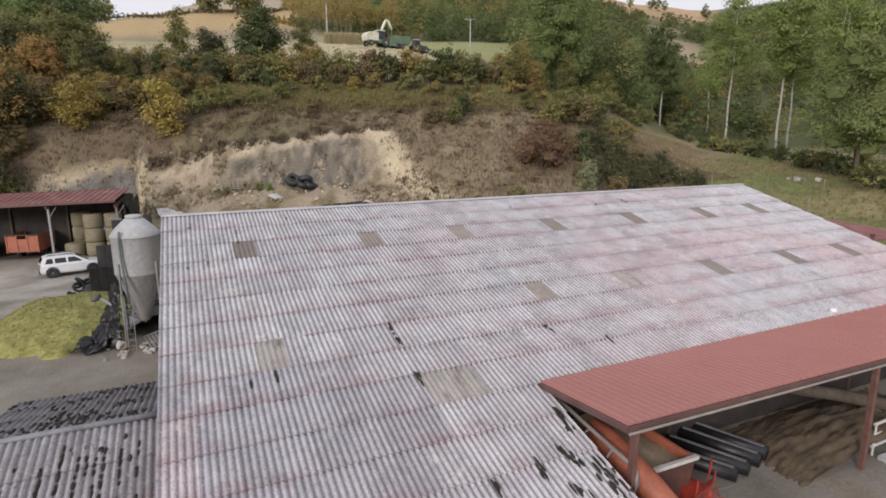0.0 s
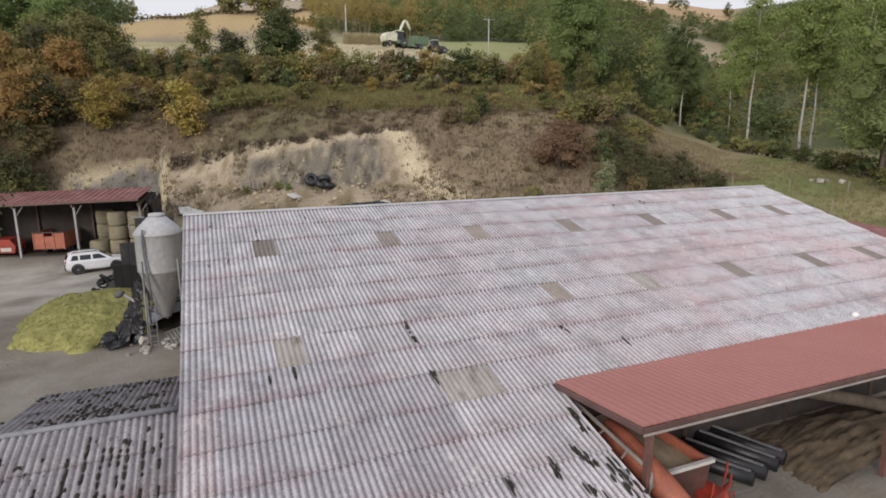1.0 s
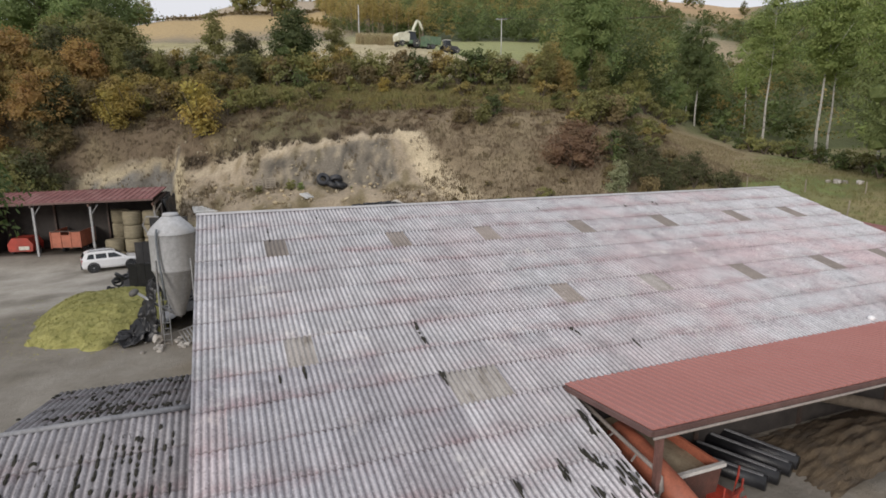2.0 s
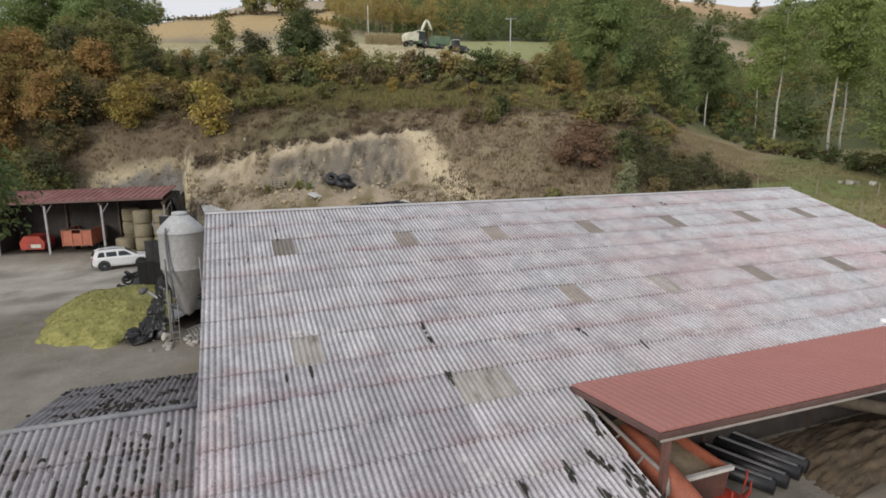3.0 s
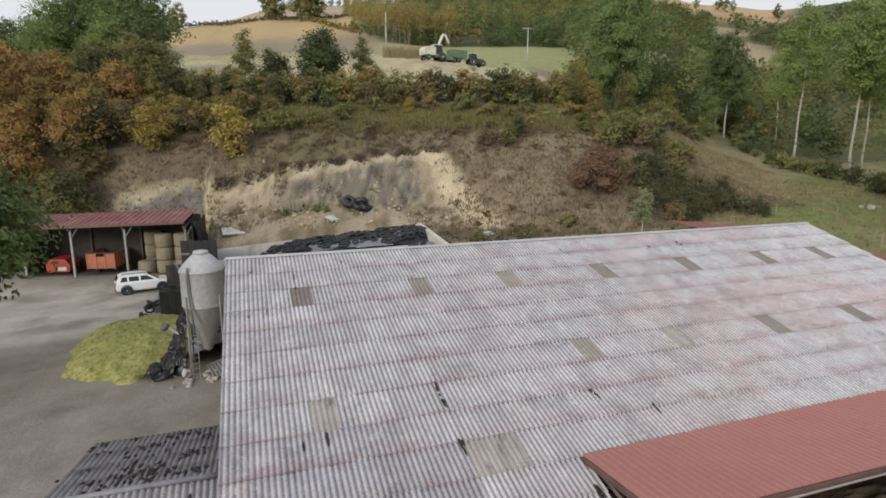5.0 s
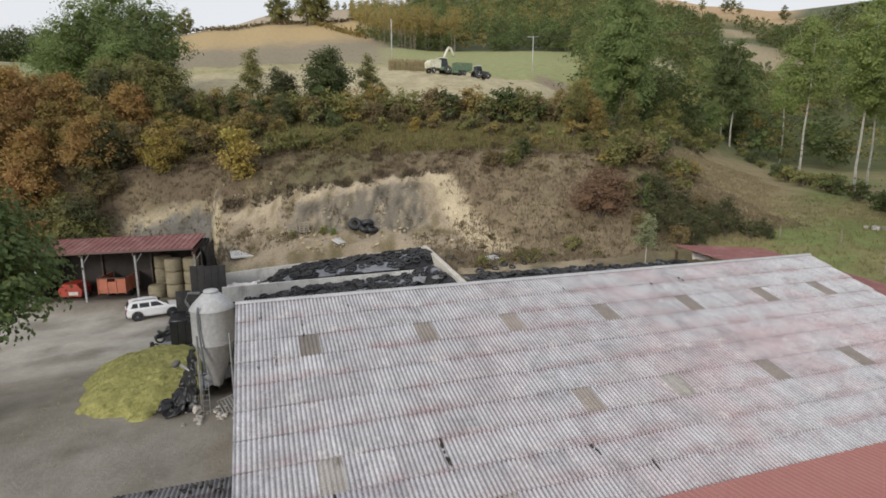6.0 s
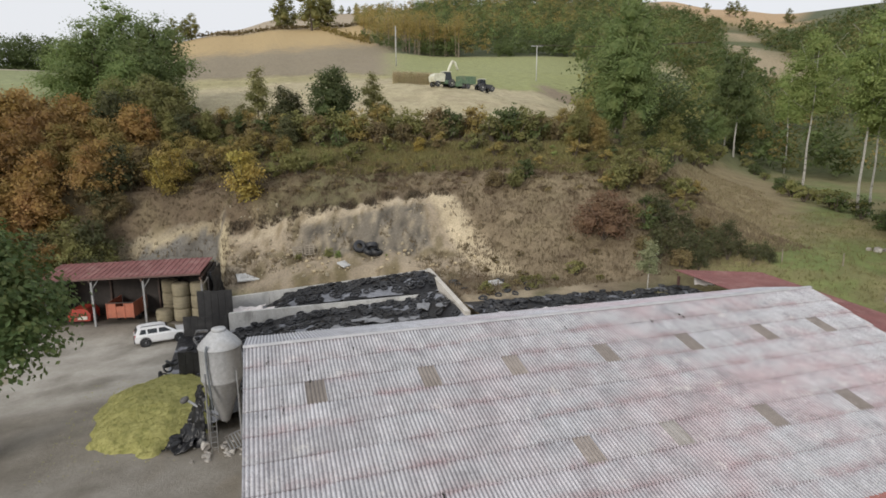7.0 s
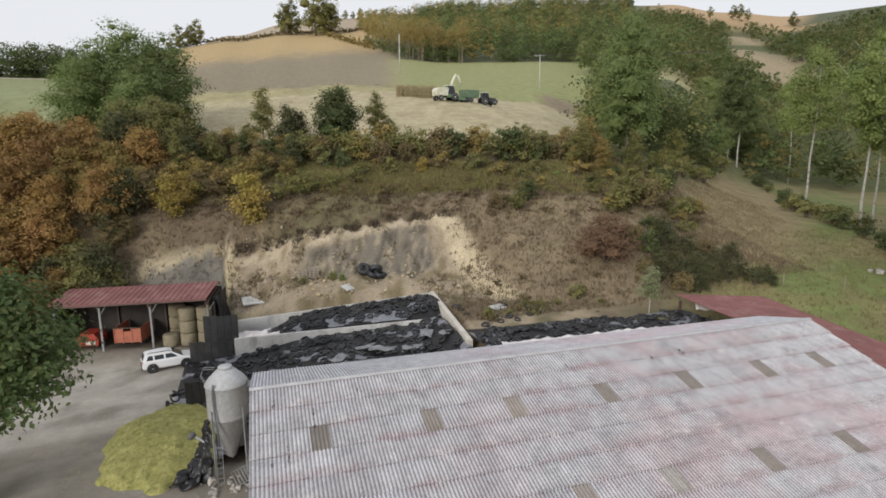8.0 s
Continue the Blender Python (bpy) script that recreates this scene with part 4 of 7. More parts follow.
def film_material():
    ma, n, l, p = shader("clamp_film")
    pos = n.new("ShaderNodeNewGeometry").outputs["Position"]
    a, b, c = noise_node(n, l, pos, 0.42, 3, 0.5), noise_node(n, l, pos, 3.0, 6, 0.7), noise_node(n, l, pos, 20, 4, 0.7)
    grey = ramp(n, l, b, (0.3, (0.13, 0.138, 0.16)), (0.7, (0.28, 0.29, 0.32)))
    col = mixed(n, l, "MIX", ramp(n, l, a, (0.53, (0, 0, 0)), (0.55, (1, 1, 1))), (0.008, 0.008, 0.010), grey)
    l.new(col, p.inputs["Base Color"])
    p.inputs["Roughness"].default_value = 0.45
    bumped(n, l, p, b, 0.7, 0.12)
    return ma


CLAMPFILM = film_material()


def cover(name, label, fn, x0, x1, ylow, yhigh, nx, ny):
    V = []
    for j in range(ny + 1):
        for i in range(nx + 1):
            x = x0 + (x1 - x0) * i / nx
            y = ylow(x) + (yhigh(x) - ylow(x)) * j / ny
            V.append((x, y, fn(x, y)))
    F = [(j * (nx + 1) + i, j * (nx + 1) + i + 1, (j + 1) * (nx + 1) + i + 1, (j + 1) * (nx + 1) + i) for j in range(ny) for i in range(nx)]
    return tagged(from_arrays(name, V, F, CLAMPFILM, None, True), label, "silage clamp")


cover("silage_clamp", "rear silage clamp under black and grey film", clamp_rear, -1.2, 16.6, lambda x: middle_line(x) + 0.14, lambda x: back_line(x) - 0.14, 60, 20)
cover("silage_clamp", "front silage clamp under black and grey film", clamp_front, -6.2, 15.6, lambda x: 6.2, lambda x: middle_line(x) - 0.15, 70, 50)
cover("silage_clamp", "narrow silage clamp under black film behind the barn", clamp_shelf, 16.2, 37.0, lambda x: 5.6, lambda x: 13.2, 60, 24)


def tyre_mesh(name, radius, tube_r, seg=14):
    bm = bmesh.new()
    prof = [(radius - 1.3 * tube_r, -0.55 * tube_r), (radius - 0.9 * tube_r, -tube_r), (radius - 0.15 * tube_r, -0.9 * tube_r), (radius, -0.45 * tube_r),
            (radius, 0.45 * tube_r), (radius - 0.15 * tube_r, 0.9 * tube_r), (radius - 0.9 * tube_r, tube_r), (radius - 1.3 * tube_r, 0.55 * tube_r)]
    lathe(bm, prof, seg, close=False)
    me = bpy.data.meshes.new(name)
    bm.to_mesh(me)
    bm.free()
    me.shade_smooth()
    me.materials.append(RUBBER)
    return me


TYRES = [tyre_mesh("tyre", 0.30, 0.078, 18), tyre_mesh("tyre", 0.27, 0.066, 18), tyre_mesh("tyre", 0.36, 0.092, 18)]


def normal_turn(fn, x, y):
    nrm = Vector((-(fn(x + 0.3, y) - fn(x - 0.3, y)) / 0.6, -(fn(x, y + 0.3) - fn(x, y - 0.3)) / 0.6, 1)).normalized()
    return nrm.to_track_quat("Z", "Y").to_matrix().to_4x4()


rng = random.Random(21)


def tyre_pose(fn, x, y, r, lift=0.0):
    tilt = pose(0, 0, 0, rng.uniform(-9, 9), rng.uniform(-9, 9), rng.uniform(0, 360))
    return Matrix.Translation((x, y, fn(x, y) + 0.08 + lift)) @ normal_turn(fn, x, y) @ tilt


def bare_patch(x, y):
    return noise.noise((x * 0.33, y * 0.33, 12)) > 0.22


for fn, count, x0, x1, lo, hi, label in ((clamp_rear, 120, 2.0, 16.0, lambda x: middle_line(x) + 0.6, lambda x: back_line(x) - 0.4, "worn black car tyre weighting the rear clamp film"),
                                         (clamp_front, 170, -5.0, 15.2, lambda x: 11.5, lambda x: middle_line(x) - 0.5, "worn black car tyre weighting the front clamp film")):
    k = 0
    while k < count:
        x = rng.uniform(x0, x1)
        y = rng.uniform(lo(x), hi(x))
        if bare_patch(x, y):
            continue
        me = rng.choice(TYRES)
        ob = new("tyre", me)
        ob.matrix_world = tyre_pose(fn, x, y, 0.3, rng.choice((0, 0, 0.12)))
        tagged(ob, label, "tyre", "tyres on the clamps")
        k += 1
for k, (x, y, z, rx, ry) in enumerate(((-6.6, 14.7, 0.42, 70, 10), (-6.3, 14.9, 1.0, 60, -15), (-6.9, 15.2, 0.4, 80, 30), (-6.1, 14.6, 1.45, 45, 5), (-6.5, 15.6, 0.9, 30, 20), (-7.1, 14.4, 0.15, 8, 4), (-6.4, 13.9, 0.3, 62, -25), (-5.9, 15.4, 1.2, 20, 12))):
    ob = new("tyre", TYRES[2 if k % 2 else 0])
    ob.matrix_world = pose(x + 0.45, y, z, rx, ry, 40 * k)
    tagged(ob, "worn black tyre stacked at the end of the clamp", "tyre", "stacked tyres")
V, F = [], []
for k in range(580):
    x, y = rng.uniform(16.3, 36.5), rng.uniform(6.2, 12.8)
    fn = clamp_shelf
    if k > 240:
        x, fn = rng.uniform(-4.5, 15.3), clamp_front
        y = rng.uniform(8, middle_line(x) - 0.4)
    if k > 490:
        x, fn = rng.uniform(2.0, 16.2), clamp_rear
        y = rng.uniform(middle_line(x) + 0.5, back_line(x) - 0.4)
    m = tyre_pose(fn, x, y, 0.3, rng.choice((0, 0.1)))
    me = rng.choice(TYRES)
    o = len(V)
    V += [m @ v.co for v in me.vertices]
    F += [[q + o for q in p.vertices] for p in me.polygons]
tagged(from_arrays("tyre_layer", V, F, RUBBER, None, True), "layer of worn black tyres behind the barn", "tyres", kind="stuff")
WHITEFILM = surface("white_film", (0.70, 0.65, 0.64), (0.82, 0.79, 0.78), 1.5, 12, 0.45)
crumple("plastic_film", "crumpled pinkish white plastic film on the rear clamp", ((-2.3, 25.3, 1.5), (0.3, 24.5, 1.75), (1.2, 26.3, 1.95), (-1.7, 26.9, 1.6)), 16, 12, 0.22, WHITEFILM, 4)
crumple("plastic_film", "strip of white plastic film on the rear clamp", ((0.6, 24.2, 1.9), (3.6, 23.6, 2.5), (3.6, 24.0, 2.6), (0.6, 24.7, 2.0)), 18, 5, 0.12, WHITEFILM, 6)
for i, (x, y, w, d, a) in enumerate(((4.5, 12.6, 1.8, 0.9, 20), (9.6, 14.5, 2.1, 1.0, -25), (7.2, 11.6, 1.3, 0.8, 50), (13.6, 15.6, 1.4, 1.0, 70), (1.3, 15.0, 1.6, 0.8, -30), (6.1, 14.2, 1.5, 0.9, 35), (11.8, 13.4, 1.7, 0.8, -15), (14.8, 14.0, 1.2, 0.7, 20), (3.0, 13.7, 1.3, 0.9, 65), (8.4, 15.6, 1.6, 0.6, 5))):
    m = pose(x, y, clamp_front(x, y) + 0.2, 0, 0, a)
    crumple("plastic_film", "loose grey sheet of film among the tyres", [m @ Vector(q) for q in ((-w / 2, -d / 2, 0), (w / 2, -d / 2, 0.1), (w / 2, d / 2, 0.15), (-w / 2, d / 2, 0.05))], 12, 8, 0.14, GREYFILM, 30 + i)
stone("soil_heap", "low heap of brown spoiled silage", (1.6, 1.2, 1.1), pose(-3.2, 26.4, 0.5), 51, surface("spoiled_silage", (0.20, 0.14, 0.07), (0.34, 0.25, 0.13), 2, 20, 0.95, bump=0.8, depth=0.05))

# ---- machine shed ----
SHED = pose(-4.2, 26.35, 0, 0, 0, -11.6)
shed = thing("machine_shed", "open-fronted machine shed with a dull red ribbed roof", "shed", SHED)
bm = bmesh.new()
ribbed(bm, -13.9, -0.05, lambda x, k: (x, -0.45, 5.12 + 0.026 * (x + 13.9)) if k == 0 else (x, 3.7, 5.74 + 0.026 * (x + 13.9)), 0.5, 0.06)
part("roof", bm, REDSHED, shed)
bm = bmesh.new()
vs = box(bm, -13.9, -0.05, -0.50, -0.46, 4.95, 5.1)
for v in vs:
    v.co.z += 0.026 * (v.co.x + 13.9)
part("fascia", bm, BROWNTRIM, shed)
for x in (-13.5, -9.6, -5.2, -0.15):
    for y in (0.0, 3.5):
        bm = bmesh.new()
        box(bm, x - 0.08, x + 0.08, y - 0.08, y + 0.08, 0.2, 5.05 + 0.16 * y)
        # rear posts get a darker steel, standing in for the shade inside
        part("post", bm, GALV if y == 0.0 else DARKSTEEL, shed, bevel=0.01)
    bm = bmesh.new()
    tube(bm, [(x, 0.0, 4.1), (x + 0.6, 0, 5.0)], 0.045, 6)
    part("brace", bm, GALV, shed)
    bm = bmesh.new()
    vs = box(bm, x - 0.07, x + 0.07, -0.4, 3.6, 4.82, 5.05)
    for v in vs:
        v.co.z += 0.16 * (v.co.y + 0.45) + 0.02
    part("rafter", bm, DARKSTEEL, shed)
# near-black wall colour that holds the deep shade inside shed and lean-to
SHADECLAD = surface("shade_cladding", (0.022, 0.019, 0.018), (0.05, 0.042, 0.038), 1.5, 14, 0.8)
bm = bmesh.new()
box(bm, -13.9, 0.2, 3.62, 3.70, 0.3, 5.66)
part("back_wall", bm, SHADECLAD, shed)
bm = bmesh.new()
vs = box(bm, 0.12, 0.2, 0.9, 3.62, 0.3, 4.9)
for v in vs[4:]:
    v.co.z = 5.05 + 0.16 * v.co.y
part("side_wall", bm, SHADECLAD, shed)
# left end wall, unseen, added to keep light out of the shed
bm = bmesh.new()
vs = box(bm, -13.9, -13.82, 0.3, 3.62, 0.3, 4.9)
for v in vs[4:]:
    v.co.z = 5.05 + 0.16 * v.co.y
part("side_wall", bm, SHADECLAD, shed)
crumple("plastic_film", "black film hung over the shed's end", [SHED @ Vector(q) for q in ((0.35, 1.2, 5.1), (0.4, 3.9, 5.5), (0.9, 3.9, 0.8), (0.7, 1.2, 0.8))], 12, 20, 0.16, BLACKFILM, 14)
STRAW = surface("straw", (0.20, 0.172, 0.115), (0.31, 0.272, 0.185), 1.5, 22, 0.95, bump=0.8, depth=0.03)
bale = thing("straw_bale", "round straw bale under the machine shed", "bale", group="straw bales")
bm = bmesh.new()
lathe(bm, [(0.35, 0), (0.66, 0.03), (0.74, 0.14), (0.75, 0.6), (0.74, 1.08), (0.66, 1.19), (0.35, 1.2)], 28)
for v in bm.verts:
    v.co *= 1 + 0.02 * noise.noise(v.co * 3)
part("straw_roll", bm, STRAW, bale, smooth=True)
bm = bmesh.new()
for z in (0.3, 0.6, 0.9):
    lathe(bm, [(0.755, z - 0.012), (0.765, z), (0.755, z + 0.012)], 28, close=False)
part("netting", bm, surface("bale_net", (0.25, 0.23, 0.17), (0.33, 0.30, 0.23), 3, 30, 0.8), bale)
spots = [(-4.0, 1.1, 0), (-2.45, 1.3, 0), (-2.45, 1.3, 1.2), (-2.45, 1.3, 2.4), (-0.9, 1.5, 0), (-0.9, 1.5, 1.2), (-0.9, 1.5, 2.4), (-3.9, 2.8, 0), (-3.9, 2.8, 1.2), (-3.9, 2.8, 2.4), (-2.3, 2.85, 0), (-2.3, 2.85, 1.2)]
base_z = 0.62
bale.matrix_world = SHED @ pose(spots[0][0], spots[0][1], base_z)
for x, y, z in spots[1:]:
    copy_thing(bale, SHED @ pose(x, y, base_z + z, rz=37 * x))
ORANGE = surface("faded_orange_paint", (0.33, 0.098, 0.056), (0.44, 0.15, 0.09), 1.2, 18, 0.6, stain=(0.24, 0.09, 0.06), stain_scale=1.4)
REDPAINT = surface("red_paint", (0.30, 0.032, 0.019), (0.44, 0.055, 0.032), 1.5, 18, 0.5, stain=(0.15, 0.04, 0.032), stain_scale=1.4, stain_at=(0.46, 0.66))


def wheel(parent, x, y, r, w, name="wheel", rim=None):
    """A wheel with tyre and rim; its axle runs along y."""
    m = pose(x, y, r, 90, 0, 0)
    bm = bmesh.new()
    lathe(bm, [(r * 0.58, -w / 2), (r * 0.9, -w / 2), (r, -w * 0.36), (r, w * 0.36), (r * 0.9, w / 2), (r * 0.58, w / 2)], 24, m)
    wh = part(name, bm, RUBBER, parent, smooth=False)
    bm = bmesh.new()
    lathe(bm, [(r * 0.1, -w * 0.53), (r * 0.5, -w * 0.40), (r * 0.60, -w * 0.53), (r * 0.60, w * 0.53), (r * 0.5, w * 0.40), (r * 0.1, w * 0.53)], 20, m)
    part("rim", bm, rim or GALV, wh)
    return wh


trailer = thing("farm_trailer", "faded orange tipping trailer parked under the shed", "trailer", SHED @ pose(-7.6, 0.5, 0.62))
bm = bmesh.new()
box(bm, -1.15, 1.15, 0.0, 3.0, 0.65, 0.80)
part("bed", bm, DARKSTEEL, trailer)
for k in range(3):
    bm = bmesh.new()
    box(bm, -1.15 + 0.77 * k, -0.40 + 0.77 * k, -0.04, 0.04, 0.70, 2.0 if k != 1 else 1.75)
    part("tail_board", bm, ORANGE, trailer, bevel=0.015)
for s in (-1.17, 1.11):
    bm = bmesh.new()
    box(bm, s, s + 0.06, 0, 3.0, 0.7, 2.05)
    part("side_board", bm, ORANGE, trailer)
for x in (-1.15, -0.39, 0.38, 1.15):
    bm = bmesh.new()
    box(bm, x - 0.04, x + 0.04, -0.09, -0.03, 0.62, 2.1)
    part("upright", bm, ORANGE, trailer)
bm = bmesh.new()
box(bm, -1.2, 1.2, -0.10, 0.02, 2.05, 2.13)
part("top_rail", bm, DARKSTEEL, trailer)
for x in (-0.85, 0.85):
    wheel_part = wheel(trailer, 0, 0, 0.45, 0.3)
    wheel_part.matrix_local = pose(x, 1.6, 0, 0, 0, 90)
mower = thing("baler", "red farm implement parked under the shed", "implement", SHED @ pose(-11.3, 0.7, 0.62))
bm = bmesh.new()
prism(bm, [(-0.9, 0.4), (0.9, 0.4), (1.0, 1.0), (0.6, 1.55), (-0.6, 1.55), (-1.0, 1.0)], 0, 1.8)
part("housing", bm, REDPAINT, mower, bevel=0.05)
bm = bmesh.new()
box(bm, -0.1, 0.7, -0.06, 0.0, 0.55, 0.85)
part("plate", bm, surface("pale_plate", (0.5, 0.48, 0.42), (0.62, 0.6, 0.55), 3, 20, 0.6), mower, "pale plate")
for x in (-0.95, 0.95):
    wheel(mower, 0, 0, 0.4, 0.25).matrix_local = pose(x, 0.9, 0, 0, 0, 90)

# ---- white car ----
WHITE = surface("white_car_paint", (0.74, 0.75, 0.77), (0.80, 0.81, 0.83), 1, 30, 0.25, 0, 0.02, 0.002)
BLACKPLASTIC = surface("black_plastic", (0.02, 0.02, 0.022), (0.04, 0.04, 0.042), 3, 30, 0.6)
GLASS, gn, gl, gp = shader("car_glass")
gp.inputs["Base Color"].default_value = (0.02, 0.025, 0.03, 1)
gp.inputs["Roughness"].default_value = 0.06
car = thing("car", "white compact off-road car with roof rails parked on the yard", "car", pose(-7.65, 24.3, 0.02, 0, 0, 13))


def loft(bm, sections):
    """Sections: x and a list of (y, z); joined in order."""
    rings = [[bm.verts.new((x, y, z)) for y, z in ring] for x, ring in sections]
    k = len(rings[0])
    for a, b in zip(rings, rings[1:]):
        for i in range(k):
            bm.faces.new((a[i], a[(i + 1) % k], b[(i + 1) % k], b[i]))
    bm.faces.new(rings[0][::-1])
    bm.faces.new(rings[-1])


def car_ring(w, low, belt, shoulder=0.06):
    return [(-w + 0.08, low), (w - 0.08, low), (w, low + 0.15), (w, belt - shoulder * 2), (w - shoulder, belt), (-w + shoulder, belt), (-w, belt - shoulder * 2), (-w, low + 0.15)]


bm = bmesh.new()
loft(bm, [(-2.12, car_ring(0.72, 0.42, 0.95)), (-2.08, car_ring(0.84, 0.34, 1.02)), (-1.6, car_ring(0.90, 0.30, 1.06)), (0.6, car_ring(0.90, 0.28, 1.05)), (0.95, car_ring(0.89, 0.30, 1.04)),
          (1.85, car_ring(0.86, 0.32, 0.95)), (2.10, car_ring(0.78, 0.36, 0.84)), (2.16, car_ring(0.66, 0.44, 0.74))])
body = part("body", bm, WHITE, car, smooth=False, bevel=0.03)
bm = bmesh.new()
loft(bm, [(-2.06, [(-0.74, 1.0), (0.74, 1.0), (0.72, 1.06), (-0.72, 1.06)]), (-1.84, [(-0.79, 1.0), (0.79, 1.0), (0.62, 1.50), (-0.62, 1.50)]), (-1.5, [(-0.81, 1.0), (0.81, 1.0), (0.60, 1.60), (-0.60, 1.60)]),
          (-0.6, [(-0.81, 1.0), (0.81, 1.0), (0.61, 1.64), (-0.61, 1.64)]), (0.0, [(-0.81, 1.0), (0.81, 1.0), (0.60, 1.61), (-0.60, 1.61)]), (0.28, [(-0.81, 1.0), (0.81, 1.0), (0.58, 1.53), (-0.58, 1.53)]), (1.12, [(-0.78, 1.0), (0.78, 1.0), (0.72, 1.04), (-0.72, 1.04)])])
part("cabin", bm, WHITE, car, bevel=0.03)
for s in (-1, 1):
    for x0, x1, u0, u1 in ((-1.74, -1.22, -1.58, -1.24), (-1.10, -0.36, -1.10, -0.38), (-0.24, 0.72, -0.24, 0.22)):
        bm = bmesh.new()
        vs = [bm.verts.new((x, s * y, z)) for x, y, z in ((x0, 0.80, 1.08), (x1, 0.80, 1.08), (u1, 0.675, 1.44), (u0, 0.675, 1.44), (x0, 0.74, 1.08), (x1, 0.74, 1.08), (u1, 0.61, 1.44), (u0, 0.61, 1.44))]
        for f in ((0, 1, 2, 3), (7, 6, 5, 4), (0, 4, 5, 1), (1, 5, 6, 2), (2, 6, 7, 3), (3, 7, 4, 0)):
            bm.faces.new([vs[i] for i in f])
        part("window", bm, GLASS, car, "dark side window")
for pts in (((0.34, -0.56, 1.52), (0.34, 0.56, 1.52), (1.10, 0.70, 1.08), (1.10, -0.70, 1.08)), ((-1.86, 0.56, 1.46), (-1.86, -0.56, 1.46), (-2.05, -0.66, 1.12), (-2.05, 0.66, 1.12))):
    bm = bmesh.new()
    off = Vector((0.02 if pts[0][0] > 0 else -0.02, 0, 0.015))
    vs = [bm.verts.new(Vector(q) + off) for q in pts] + [bm.verts.new(Vector(q) - off) for q in pts]
    for f in ((0, 1, 2, 3), (7, 6, 5, 4), (0, 4, 5, 1), (1, 5, 6, 2), (2, 6, 7, 3), (3, 7, 4, 0)):
        bm.faces.new([vs[i] for i in f])
    part("windscreen", bm, GLASS, car)
for x in (-1.32, 1.32):
    for s in (-0.82, 0.82):
        wheel(car, x, s, 0.36, 0.22)
        bm = bmesh.new()
        lathe(bm, [(0.36, -0.03), (0.45, -0.03), (0.45, 0.03), (0.36, 0.03)], 20, pose(x, s * 1.09, 0.38, 90), close=False)
        part("wheel_arch", bm, BLACKPLASTIC, car)
for s in (-0.62, 0.62):
    bm = bmesh.new()
    tube(bm, [(-1.6, s, 1.62), (-1.5, s, 1.70), (0.0, s, 1.69), (0.15, s, 1.61)], 0.025, 6)
    part("roof_rail", bm, BLACKPLASTIC, car)
    bm = bmesh.new()
    box(bm, 1.98, 2.13, s - 0.16, s + 0.16, 0.68, 0.82)
    part("headlight", bm, surface("lamp_glass", (0.5, 0.5, 0.5), (0.65, 0.65, 0.66), 3, 30, 0.15) if s < 0 else bpy.data.materials["lamp_glass"], car)
    bm = bmesh.new()
    box(bm, -2.12, -2.02, s * 1.22 - 0.07, s * 1.22 + 0.07, 0.72, 1.05)
    part("tail_light", bm, surface("red_lamp", (0.3, 0.01, 0.01), (0.4, 0.02, 0.02), 3, 30, 0.2) if s < 0 else bpy.data.materials["red_lamp"], car)
for x0, x1 in ((-2.17, -2.0), (2.05, 2.20)):
    bm = bmesh.new()
    box(bm, x0, x1, -0.78, 0.78, 0.32, 0.58)
    part("bumper", bm, BLACKPLASTIC, car, bevel=0.03)

# ---- trees and shrubs ----
def leaf_material(name, stops, glow=0.42):
    """Leaves of mixed tone, leaf by leaf and tree by tree, that let some light through."""
    ma, n, l, p = shader(name)
    geo = n.new("ShaderNodeNewGeometry")
    col = ramp(n, l, geo.outputs["Random Per Island"], *[(i / (len(stops) - 1), c) for i, c in enumerate(stops)])
    info = n.new("ShaderNodeObjectInfo")
    mr = n.new("ShaderNodeMapRange")
    mr.inputs["To Min"].default_value, mr.inputs["To Max"].default_value = 0.78, 1.22
    l.new(info.outputs["Random"], mr.inputs["Value"])
    hs = n.new("ShaderNodeHueSaturation")
    l.new(mr.outputs[0], hs.inputs["Value"])
    big = noise_node(n, l, geo.outputs["Position"], 0.35, 3, 0.6)
    hue = n.new("ShaderNodeMapRange")
    hue.inputs["From Min"].default_value, hue.inputs["From Max"].default_value = 0.3, 0.7
    hue.inputs["To Min"].default_value, hue.inputs["To Max"].default_value = 0.485, 0.512
    l.new(big, hue.inputs["Value"])
    l.new(hue.outputs[0], hs.inputs["Hue"])
    l.new(col, hs.inputs["Color"])
    l.new(hs.outputs[0], p.inputs["Base Color"])
    p.inputs["Roughness"].default_value = 0.65
    tr = n.new("ShaderNodeBsdfTranslucent")
    l.new(hs.outputs[0], tr.inputs["Color"])
    mx = n.new("ShaderNodeMixShader")
    mx.inputs[0].default_value = glow
    l.new(p.outputs[0], mx.inputs[1])
    l.new(tr.outputs[0], mx.inputs[2])
    l.new(mx.outputs[0], n["Material Output"].inputs["Surface"])
    return ma


